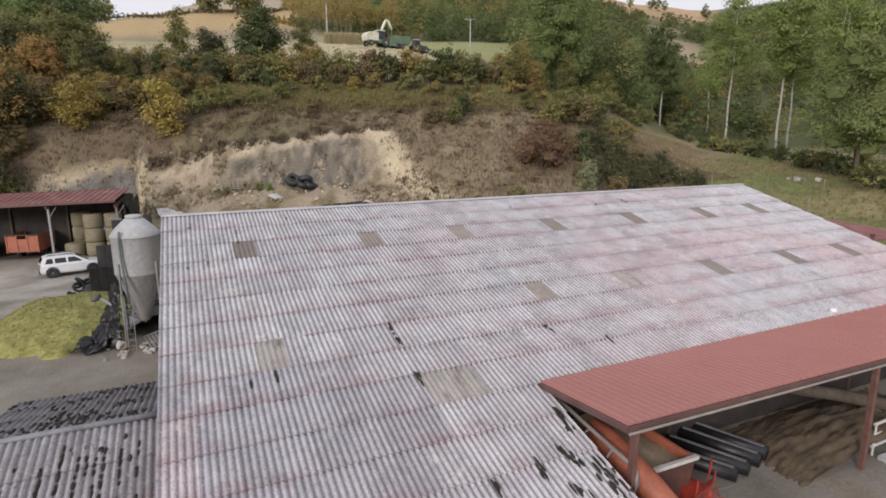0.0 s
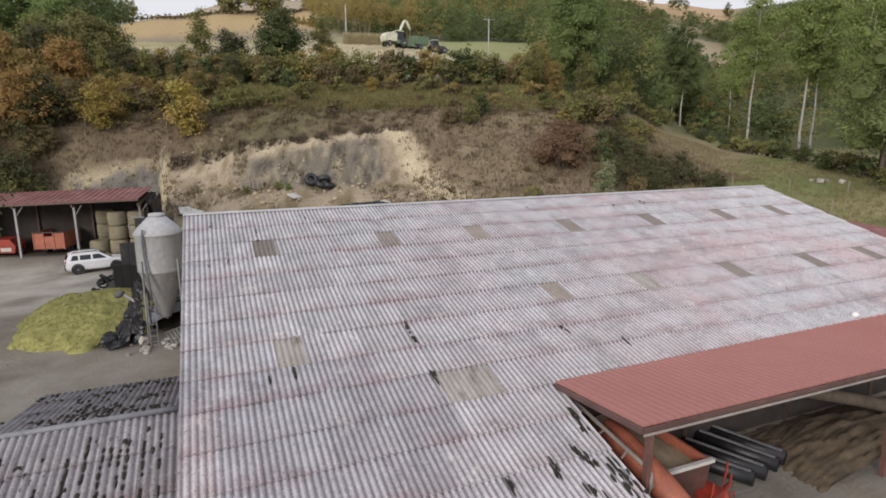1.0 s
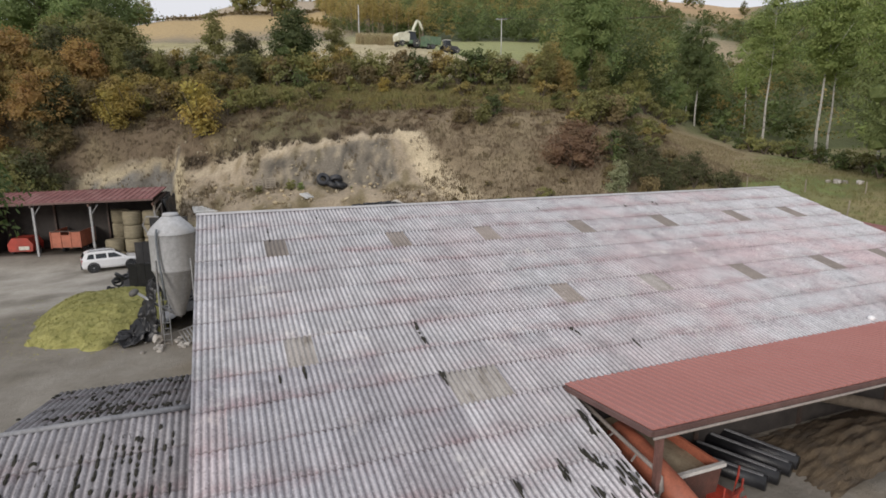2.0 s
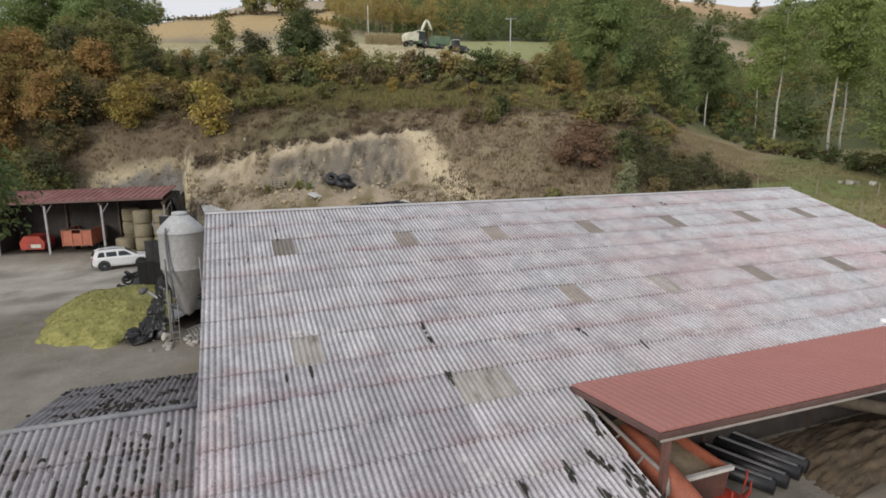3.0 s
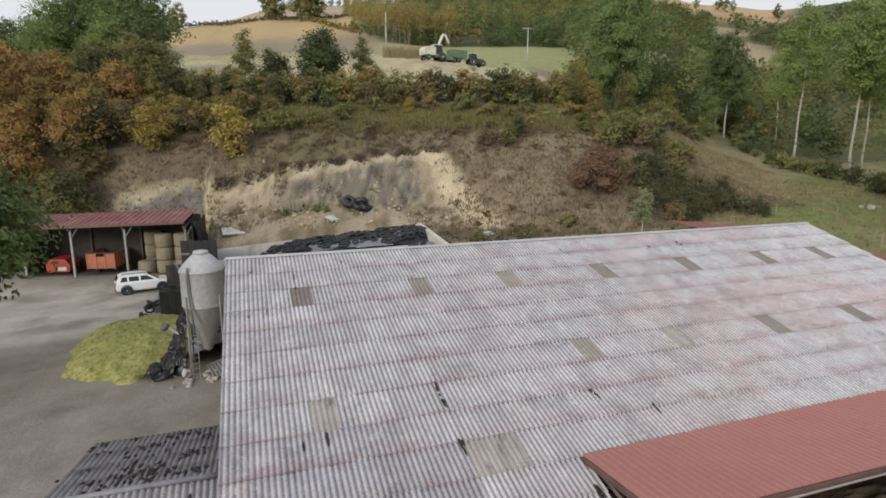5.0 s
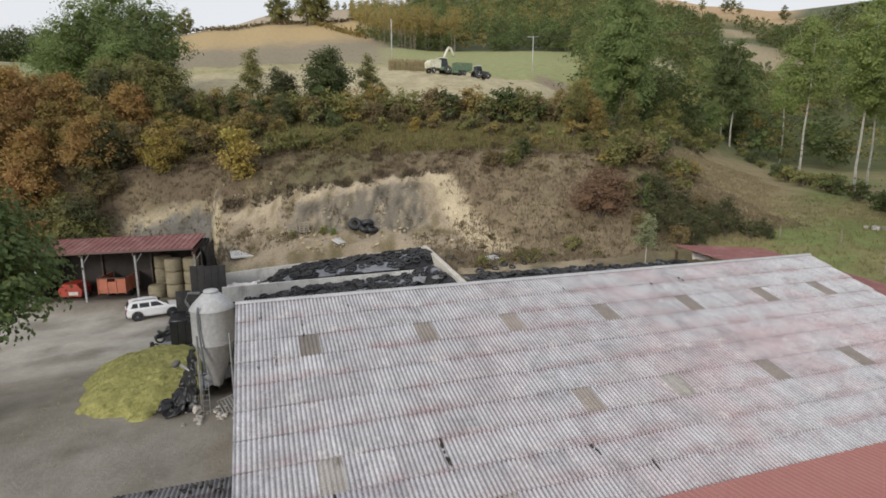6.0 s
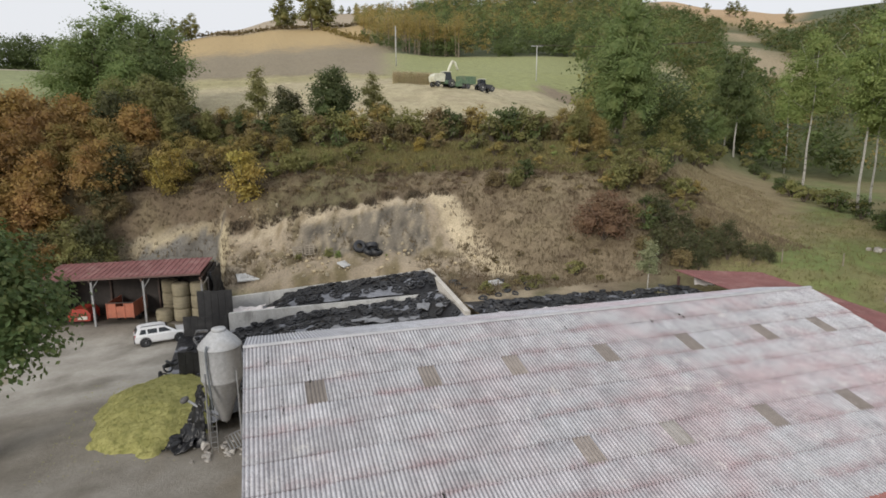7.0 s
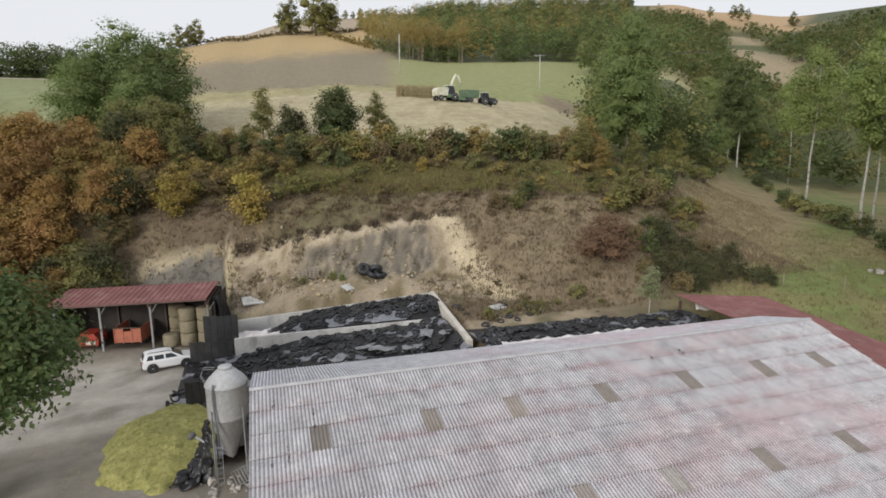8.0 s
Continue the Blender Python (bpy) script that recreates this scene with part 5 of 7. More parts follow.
LEAF = {
    "green": leaf_material("green_leaves", ((0.148, 0.205, 0.070), (0.178, 0.240, 0.082), (0.220, 0.272, 0.098))),
    "dark": leaf_material("dark_leaves", ((0.086, 0.118, 0.040), (0.104, 0.138, 0.046), (0.130, 0.160, 0.056))),
    "light": leaf_material("light_leaves", ((0.215, 0.285, 0.085), (0.255, 0.320, 0.100), (0.310, 0.360, 0.125))),
    "olive": leaf_material("olive_leaves", ((0.185, 0.190, 0.066), (0.220, 0.222, 0.076), (0.270, 0.256, 0.094))),
    "brown": leaf_material("brown_leaves", ((0.171, 0.136, 0.065), (0.224, 0.177, 0.083), (0.283, 0.224, 0.106))),
    "orange": leaf_material("orange_leaves", ((0.250, 0.160, 0.062), (0.325, 0.208, 0.074), (0.415, 0.280, 0.090))),
    "yellow": leaf_material("yellow_leaves", ((0.270, 0.225, 0.066), (0.340, 0.275, 0.072), (0.44, 0.345, 0.085))),
    "russet": leaf_material("russet_leaves", ((0.165, 0.105, 0.066), (0.205, 0.130, 0.080), (0.255, 0.165, 0.098))),
    "bramble": leaf_material("bramble_leaves", ((0.150, 0.112, 0.072), (0.190, 0.138, 0.086), (0.240, 0.172, 0.104))),
    # leaf colour darkened to hold the shade deep in thicket and brush
    "shade": leaf_material("shade_leaves", ((0.074, 0.082, 0.035), (0.092, 0.100, 0.042), (0.122, 0.122, 0.051))),
    "yard": leaf_material("yard_tree_leaves", ((0.078, 0.122, 0.040), (0.102, 0.150, 0.048), (0.142, 0.168, 0.058))),
    "bank": leaf_material("bank_leaves", ((0.180, 0.225, 0.080), (0.215, 0.260, 0.094), (0.262, 0.300, 0.115))),
    "pale": leaf_material("pale_leaves", ((0.23, 0.255, 0.135), (0.29, 0.31, 0.17), (0.36, 0.375, 0.22))),
    "gold": leaf_material("gold_leaves", ((0.250, 0.205, 0.070), (0.315, 0.252, 0.084), (0.395, 0.310, 0.104))),
}
BARK = surface("bark", (0.07, 0.055, 0.042), (0.14, 0.115, 0.09), 3, 22, 0.95, bump=0.7, stretch=(1, 1, 0.25))
DIMBARK = surface("dim_bark", (0.17, 0.135, 0.10), (0.27, 0.22, 0.165), 2.5, 20, 0.9, stretch=(1, 1, 0.3))
PALEBARK = surface("pale_bark", (0.36, 0.34, 0.31), (0.58, 0.56, 0.52), 2.5, 20, 0.85, stain=(0.10, 0.09, 0.08), stain_scale=2.0, stain_at=(0.56, 0.66), stretch=(1, 1, 1.6))


def leaf_cloud(gen, lobes, count, leaf, clump=0.7, per=12):
    """Leaves in clumps that fill the lobes: (centre, radii, share)."""
    share = np.array([s for _, _, s in lobes], float)
    share /= share.sum()
    nc = max(1, count // per)
    which = gen.choice(len(lobes), nc, p=share)
    cen, rad = np.array([c for c, _, _ in lobes], float)[which], np.array([r for _, r, _ in lobes], float)[which]
    d = gen.normal(size=(nc, 3))
    d /= np.linalg.norm(d, axis=1)[:, None]
    d[:, 2] = np.where(d[:, 2] < -0.5, -d[:, 2] * 0.6, d[:, 2])
    r = gen.uniform(0.35, 1.0, nc) ** 0.5 * gen.uniform(0.82, 1.12, nc)
    heart = cen + d * rad * r[:, None]
    pts = np.repeat(heart, per, 0) + gen.normal(size=(nc * per, 3)) * clump * np.array((1, 1, 0.65)) * 0.55
    out = np.repeat(d, per, 0) * 1.1 + gen.normal(size=(nc * per, 3)) * 0.42 + np.array((0, 0, 0.55))
    out /= np.linalg.norm(out, axis=1)[:, None]
    a = np.cross(out, gen.normal(size=out.shape))
    a /= np.linalg.norm(a, axis=1)[:, None]
    b = np.cross(out, a)
    s = leaf * gen.uniform(0.55, 1.25, len(pts))[:, None]
    V = np.stack([pts - a * s * 0.5, pts + b * s * 0.32 + out * s * 0.1, pts + a * s * 0.55, pts - b * s * 0.32 + out * s * 0.1], 1).reshape(-1, 3)
    F = np.arange(len(V)).reshape(-1, 4)
    return V, F


def inner_lobes(gen, lobes, level, keep=0.8):
    """Uneven leaf masses inside the crown, behind the outer leaves."""
    bm = bmesh.new()
    bmesh.ops.create_icosphere(bm, subdivisions=level, radius=1.0)
    bm.verts.ensure_lookup_table()
    base = np.array([v.co[:] for v in bm.verts])
    faces = np.array([[v.index for v in f.verts] for f in bm.faces])
    bm.free()
    Vs, Fs, o = [], [], 0
    for c, r, _ in lobes:
        off = gen.uniform(0, 50, 3)
        wob = np.array([1 + 0.38 * noise.fractal(Vector(p * 1.9 + off), 1.0, 2.0, 3) for p in base])
        Vs.append(np.array(c) + base * np.array(r) * keep * wob[:, None])
        Fs.append(faces + o)
        o += len(base)
    return np.concatenate(Vs), np.concatenate(Fs)


def crown_mesh(gen, lobes, count, leaf, clump, level, per=12, keep=0.8):
    """Outer leaves and inner masses of a crown as vertex and face lists."""
    V, F = leaf_cloud(gen, lobes, count, leaf, clump, per)
    W, T = inner_lobes(gen, lobes, level, keep)
    return np.concatenate([V, W]), F.tolist() + (T + len(V)).tolist()


def trunk_part(parent, height, r0, gen, limbs, material, lean=0.03, fork=0.35):
    bm = bmesh.new()
    pts = []
    off = np.zeros(2)
    for k in range(7):
        q = k / 6
        off = off + gen.normal(size=2) * lean * height / 6
        pts.append((off[0] if k else 0, off[1] if k else 0, height * q - (0.3 if k == 0 else 0)))
    tube(bm, pts, [r0 * (1.25 if k == 0 else 1 - 0.85 * k / 6) for k in range(7)], 8)
    for k in range(limbs):
        q = fork + (0.95 - fork) * (k + 0.5) / limbs
        i = min(5, int(q * 6))
        base = Vector(pts[i]).lerp(Vector(pts[i + 1]), q * 6 - i)
        a = k * 2.4 + gen.uniform(-0.4, 0.4)
        ln = height * (0.34 - 0.2 * q) * gen.uniform(0.8, 1.2)
        mid = base + Vector((math.cos(a) * ln * 0.5, math.sin(a) * ln * 0.5, ln * 0.35))
        tip = mid + Vector((math.cos(a + 0.3) * ln * 0.5, math.sin(a + 0.3) * ln * 0.5, ln * 0.5))
        tube(bm, [base, mid, tip], [r0 * 0.4 * (1.1 - q), r0 * 0.26 * (1.1 - q), r0 * 0.08], 5)
    return part("trunk", bm, material, parent, smooth=True)


def crown_lobes(gen, low, high, width, count, taper=0.5):
    """Uneven lobes of a crown between two heights."""
    lobes = []
    for k in range(count):
        q = (k + 0.5) / count
        z = low + (high - low) * (0.08 + 0.84 * q)
        w = width * (0.55 + 0.45 * math.sin(math.pi * min(1, q * 0.85 + 0.18))) * (1 - taper * max(0, q - 0.55))
        a = k * 2.399 + gen.uniform(-0.5, 0.5)
        d = w * gen.uniform(0.25, 0.62)
        rr = w * gen.uniform(0.36, 0.55)
        lobes.append(((math.cos(a) * d, math.sin(a) * d, z), (rr, rr, min(rr * 0.9, (high - low) * 0.3)), rr ** 2))
    return lobes


def make_tree(name, label, category, seed, height, width, low, leafkind, count, leaf, r0=0.2, bark=None, limbs=8, lobes=12, clump=0.8, lean=0.03, taper=0.5, group="", inner=0.5, fork=0.35):
    gen = np.random.default_rng(seed)
    t = thing(name, label, category, group=group)
    trunk_part(t, height * 0.9, r0, gen, limbs, bark or BARK, lean, fork)
    V, F = crown_mesh(gen, crown_lobes(gen, low, height, width / 2, lobes, taper), count, leaf, clump, 1, keep=inner)
    from_arrays("crown", V.tolist(), F, LEAF[leafkind], t)
    return t


def make_shrub(name, label, seed, height, width, leafkind, count, leaf, lobes=7, group=""):
    gen = np.random.default_rng(seed)
    t = thing(name, label, "shrub", group=group)
    bm = bmesh.new()
    for k in range(6):
        a = k * 1.05 + gen.uniform(-0.3, 0.3)
        tip = Vector((math.cos(a) * width * 0.3, math.sin(a) * width * 0.3, height * gen.uniform(0.55, 0.85)))
        tube(bm, [(0, 0, -0.15), tip * 0.5 + Vector((0, 0, height * 0.08)), tip], [0.05, 0.035, 0.01], 5)
    part("stem", bm, BARK, t)
    V, F = crown_mesh(gen, crown_lobes(gen, 0.05 * height, height, width / 2, lobes, 0.35), int(count * 0.8), leaf, 0.34 * min(height, 2.5) / 2, 1, keep=0.4)
    from_arrays("crown", V.tolist(), F, LEAF[leafkind], t)
    return t


def stand(proto, used, x, y, scale, turn, squash=1.0, sink=0.0):
    """Put the prototype itself, then copies of it, on the ground."""
    m = pose(x, y, land_at(x, y) - sink, 0, 0, turn) @ Matrix.Diagonal((scale, scale, scale * squash, 1))
    if proto in used:
        ob = copy_thing(proto, m)
        return ob
    used.add(proto)
    proto.matrix_world = m
    return proto


used = set()
rng = random.Random(77)
# the big tree at the yard's edge
big = make_tree("yard_tree", "leafy green tree overhanging the yard", "tree", 3, 13.2, 12.4, 5.0, "yard", 23000, 0.34, 0.32, limbs=12, lobes=24, clump=0.85, taper=0.3, inner=0.34)
stand(big, used, -14.3, 6.2, 1.0, 10)
# trees on the hill, the nearest and most distinct ones
round_tree = make_tree("round_tree", "dense round dark green tree on the hill's edge", "tree", 5, 9.0, 8.6, 0.6, "dark", 9000, 0.32, 0.2, lobes=16, taper=0.55)
stand(round_tree, used, 11.5, 54.5, 1.0, 0)
slim = make_tree("slender_tree", "slender olive-green tree in the hedge", "tree", 6, 10.0, 4.0, 1.2, "olive", 3600, 0.32, 0.14, lobes=11, taper=0.7, group="slender hedge trees")
for x, y, s, r in ((1.7, 59.5, 0.92, 0), (17.5, 55.2, 0.9, 120), (40.5, 36.8, 0.7, 60), (46.4, 34.0, 0.74, 200), (-9, 50.5, 0.6, 300)):
    stand(slim, used, x, y, s, r)
tall = make_tree("tall_tree", "tall broad green tree at the end of the hedge", "tree", 8, 21.5, 13.5, 1.0, "green", 21000, 0.34, 0.36, limbs=14, lobes=30, clump=0.95, taper=0.2)
stand(tall, used, 53.2, 45.5, 1.02, 30)
broad = make_tree("broad_tree", "broad green tree on the hillside", "tree", 9, 13.0, 12.0, 0.3, "green", 11000, 0.31, 0.3, limbs=12, lobes=18, clump=0.9, group="broad hillside trees", inner=0.38)
for x, y, s, r, q in ((-21, 73.0, 1.2, 0, 0.98), (-13.5, 77.5, 1.1, 100, 0.95), (-15, 70.5, 0.9, 220, 0.95), (-18.5, 80, 1.2, 20, 0.98), (-25, 76, 0.95, 300, 0.85), (-16, 66.5, 0.72, 45, 1), (-37, 63, 0.75, 130, 1), (-42, 70, 0.8, 250, 1), (60, 57, 0.6, 200, 1.0), (64, 64, 0.6, 10, 1.0)):
    stand(broad, used, x, y, s, r, q)
autumn = make_tree("autumn_tree", "tree turning orange-brown below the hill", "tree", 12, 8.2, 7.2, 0.6, "orange", 5200, 0.33, 0.18, lobes=14, taper=0.4, group="autumn trees")
for x, y, s, r in ((-22.5, 50.5, 1.0, 0), (-26.2, 52.0, 1.05, 70), (-18.8, 50.5, 0.9, 140), (-21.5, 41.5, 0.95, 200), (-25, 40.5, 1.05, 260), (-19.3, 37.5, 0.8, 300), (-29, 46, 1.0, 20), (-20.5, 33.4, 0.75, 90), (-23.6, 34.4, 0.9, 10), (-26.8, 36.2, 1.0, 150), (-24.5, 42.2, 0.95, 240), (-24.8, 44.4, 1.0, 33), (-21.2, 43.4, 0.8, 77), (-25.2, 52.6, 1.05, 111), (-21.6, 48.0, 0.9, 5), (-20.4, 53.6, 0.9, 66)):
    stand(autumn, used, x, y, s, r)
dull = make_tree("brown_tree", "olive-brown tree in the autumn thicket", "tree", 13, 7.6, 6.6, 0.4, "brown", 3200, 0.34, 0.16, lobes=13, taper=0.4, group="autumn trees")
for x, y, s, r in ((-11.5, 44.0, 0.62, 0), (-13.5, 41.0, 0.7, 60), (-17.2, 44.6, 0.85, 120), (-24, 46.5, 0.95, 180), (-9.8, 47.5, 0.62, 250), (-5.5, 48.5, 0.5, 300), (-29.5, 42.0, 1.1, 30), (-17, 54.5, 0.95, 210), (-22, 57, 1.0, 150), (-19, 33.5, 0.8, 10), (-24, 32, 0.95, 110), (-27.5, 37, 1.1, 80), (-23, 36, 1.0, 190), (-12.2, 52.5, 0.8, 320), (-6.2, 54.4, 0.8, 40), (-3.6, 56.4, 0.75, 160), (-1.8, 54.2, 0.6, 280), (38.6, 47.0, 0.45, 20), (41.0, 45.4, 0.5, 100), (36.4, 49.0, 0.4, 200)):
    stand(dull, used, x, y, s, r)
green_thicket = make_tree("thicket_tree", "green tree in the autumn thicket", "tree", 14, 8.4, 6.4, 0.6, "olive", 3300, 0.35, 0.17, lobes=13, group="thicket trees")
for x, y, s, r in ((-9.0, 56.0, 0.95, 0), (-12.5, 59.5, 1.05, 80), (-5, 53.5, 0.6, 160), (-16.5, 60, 1.05, 240), (-31, 57, 1.1, 300), (36, 44.5, 0.5, 30), (-30.5, 50, 1.0, 50), (-15, 38, 0.66, 220), (-11.0, 54.4, 1.15, 15), (-9.2, 55.2, 0.9, 130), (-0.5, 56.2, 0.6, 95), (19.6, 56.0, 0.5, 250)):
    stand(green_thicket, used, x, y, s, r)
gold_tree = make_tree("gold_tree", "golden yellow-brown tree in the thicket", "tree", 18, 7.4, 6.0, 0.4, "gold", 3400, 0.30, 0.15, lobes=13, taper=0.4, group="autumn trees")
for x, y, s, r in ((-15.2, 48.2, 0.8, 0), (-12.6, 46.6, 0.6, 80), (-28, 56, 1.0, 150), (43, 36.0, 0.75, 210), (-18.2, 47.0, 0.7, 280), (39.5, 37.2, 0.5, 30), (43.0, 40.4, 1.0, 60), (40.8, 42.0, 0.7, 170), (-16.6, 49.8, 0.9, 44), (-17.8, 44.6, 0.8, 99), (-14.4, 47.6, 0.7, 310), (-21, 46, 0.85, 100), (-14.2, 44.5, 0.72, 200)):
    stand(gold_tree, used, x, y, s, r)
shade_tree = make_tree("dark_tree", "thicket tree, dark green to carry the thicket's deep shade", "tree", 19, 7.6, 6.2, 0.4, "shade", 3200, 0.32, 0.16, lobes=13, taper=0.4, group="thicket trees")
for x, y, s, r in ((-33.5, 48, 1.15, 0), (-7.5, 51.5, 0.6, 310), (-31, 40.5, 1.1, 140), (4.6, 47.6, 0.5, 70), (5.6, 49.5, 0.48, 250), (-16, 36, 0.6, 35), (-26, 35, 0.9, 290), (5.1, 58.9, 0.72, 20), (6.6, 59.6, 0.6, 140)):
    stand(shade_tree, used, x, y, s, r)
for k, (x, y, s) in enumerate(((-15.5, 38.5, 0.8), (-14.8, 40.8, 0.8), (-17, 36.8, 0.85), (-13.5, 43, 0.7), (-16.5, 42.5, 0.9), (-18, 39, 0.9), (-20.5, 38.5, 0.9), (-22.5, 38, 0.9))):
    stand((shade_tree, dull, green_thicket)[k % 3], used, x, y, s, rng.uniform(0, 360))
for x, y, size in ((-15.2, 36.2, 0.6), (-27.6, 46.0, 0.8), (-15.0, 41.5, 0.6)):
    stand(shade_tree, used, x, y, size, rng.uniform(0, 360))
for k in range(30):
    x, y = rng.uniform(-35, -12), rng.uniform(37, 60)
    if y > 36 + 0.75 * max(0, x + 24):
        warm = y > 42 and not (x > -17 and y > 51)
        stand(rng.choice((dull, autumn, gold_tree, gold_tree, gold_tree, autumn) if warm else (dull, shade_tree, green_thicket, shade_tree, dull, shade_tree)), used, x, y, rng.uniform(0.55, 1.0), rng.uniform(0, 360))
# pale-trunked trees along the stream
birch = make_tree("pale_trunk_tree", "tall slim tree with a pale trunk by the stream", "tree", 15, 23.0, 8.6, 9.4, "light", 8500, 0.30, 0.17, PALEBARK, limbs=5, lobes=14, lean=0.035, taper=0.35, group="pale-trunked trees", inner=0.4, fork=0.5)
for x, y, s, r, q in ((135, 89.5, 1.25, 0, 1), (92.5, 48.2, 1.0, 130, 1), (80.0, 28.8, 0.95, 240, 1), (71.5, 15.5, 0.8, 60, 1), (81.5, 28.2, 0.8, 280, 1)):
    stand(birch, used, x, y, s, r, q)
fading = make_tree("pale_trunk_tree", "olive-brown fading tree with pale trunks by the stream", "tree", 17, 23.0, 10.5, 5.5, "dark", 7000, 0.4, 0.2, PALEBARK, limbs=5, lobes=15, lean=0.03, taper=0.3, group="pale-trunked trees", fork=0.5)
for x, y, s, r, q in ((116.2, 91.6, 1.1, 20, 1.0), (118.4, 90.4, 1.0, 160, 1.1)):
    stand(fading, used, x, y, s, r, q)
bank = make_tree("bank_tree", "leafy green tree on the stream bank", "tree", 16, 16.0, 11.5, 2.0, "bank", 10000, 0.30, 0.28, limbs=12, lobes=18, clump=0.9, group="stream bank trees")
for x, y, s, r in ((66.5, 9.8, 0.98, 0), (74.5, 14.5, 1.15, 90), (104, 30, 1.3, 140), (88, 12, 1.2, 240), (120, 104, 1.3, 10), (135, 104, 1.3, 110), (114, 92, 1.0, 300), (75, 3, 1.0, 60)):
    stand(bank, used, x, y, s, r)
# shrubs
low_olive = make_shrub("shrub", "olive-green hedge shrub on the slope", 20, 3.0, 3.6, "olive", 1150, 0.27, group="hillside shrubs")
low_brown = make_shrub("shrub", "olive-brown bramble shrub on the slope", 21, 2.2, 3.2, "brown", 1300, 0.24, group="hillside shrubs")
low_dark = make_shrub("shrub", "dark green hedge shrub on the hill's edge", 22, 3.2, 3.6, "dark", 1150, 0.28, group="hillside shrubs")
low_gold = make_shrub("shrub", "yellow-green hedge shrub on the hill's edge", 28, 3.4, 2.8, "gold", 1250, 0.25, group="hillside shrubs")
low_light = make_shrub("shrub", "fresh green shrub on the slope", 23, 2.6, 2.8, "light", 1300, 0.24, group="hillside shrubs")
brush = make_shrub("shrub", "thin brush on the bank behind the barn, leaves darkened for shade", 27, 2.8, 3.4, "shade", 1500, 0.2, group="hillside shrubs")
yellow = make_shrub("yellow_shrub", "yellow-brown autumn shrub on the slope", 24, 3.6, 3.0, "yellow", 2600, 0.2, group="yellow shrubs")
for x, y, s in ((-8.8, 41.9, 1.25), (-7.6, 43.2, 1.05), (-0.5, 38.7, 1.45), (-10.2, 43.4, 0.9), (20.5, 41.6, 0.5), (17.0, 43.6, 0.4)):
    stand(yellow, used, x, y, s, rng.uniform(0, 360))
russet = make_shrub("russet_shrub", "large reddish-brown shrub on the dry slope", 25, 3.6, 5.2, "russet", 7500, 0.15, 14)
stand(russet, used, 34.0, 20.8, 1.58, 0, 0.88)
sapling = make_tree("sapling", "small pale green sapling behind the barn", "tree", 26, 4.5, 2.1, 1.1, "pale", 2400, 0.2, 0.05, PALEBARK, limbs=5, lobes=7, clump=0.4)
stand(sapling, used, 33.4, 12.8, 1.0, 0)


def crest_line(x):
    return float(np.interp(x, TX, CONTOUR))


bushes = [make_shrub("hedge_shrub", label, 200 + i, hgt, wid, kind, 360, 0.25, 4, "low scrub on the slope") for i, (label, hgt, wid, kind) in enumerate((
    ("low olive shrub on the slope", 1.7, 2.2, "olive"), ("low dark green shrub on the slope", 1.8, 2.1, "dark"), ("low reddish-brown bramble on the slope", 1.2, 2.4, "bramble"),
    ("low yellow-green shrub on the slope", 1.5, 1.8, "gold"), ("low fresh green shrub on the slope", 1.6, 1.7, "light"), ("low brown bramble on the slope", 1.3, 2.6, "brown")))]
OLIVE, DARK, BRAMBLE, GOLD, FRESH, BROWN = bushes
for k in range(56):                                   # hedge on the hill's edge
    x = -14 + 60 * k / 55 + rng.uniform(-0.5, 0.5)
    y = crest_line(x) + rng.uniform(12.5, 17)
    stand(rng.choice((low_dark, low_olive, low_gold, low_olive, low_brown)), used, x, y, rng.uniform(0.95, 1.55), rng.uniform(0, 360))
for k in range(20):
    x = -14 + 60 * k / 19 + rng.uniform(-0.7, 0.7)
    y = crest_line(x) + rng.uniform(11, 14)
    stand(rng.choice((OLIVE, DARK, OLIVE, BROWN, GOLD)), used, x, y, rng.uniform(0.9, 1.5), rng.uniform(0, 360))
for k in range(30):                                   # denser brush on the hill's left shoulder
    x = -12 + 17 * k / 29 + rng.uniform(-0.5, 0.5)
    stand(rng.choice((OLIVE, low_gold, BROWN, low_gold, low_brown)), used, x, crest_line(x) + rng.uniform(2.5, 10), rng.uniform(0.7, 1.25), rng.uniform(0, 360), 0.9)
for x, y, s in ((5.6, 40.2, 1.15), (4.4, 41.0, 0.9), (8.8, 40.6, 0.8)):
    stand(low_olive, used, x, y, s, 60 * s)
for k in range(48):                                   # green and yellow herbs below it
    x = -10 + 56 * k / 47 + rng.uniform(-0.6, 0.6)
    y = crest_line(x) + rng.uniform(4, 11.5)
    stand(rng.choice((OLIVE, GOLD, OLIVE, BROWN, FRESH, BROWN, OLIVE)), used, x, y, rng.uniform(0.55, 1.2), rng.uniform(0, 360), 0.85)


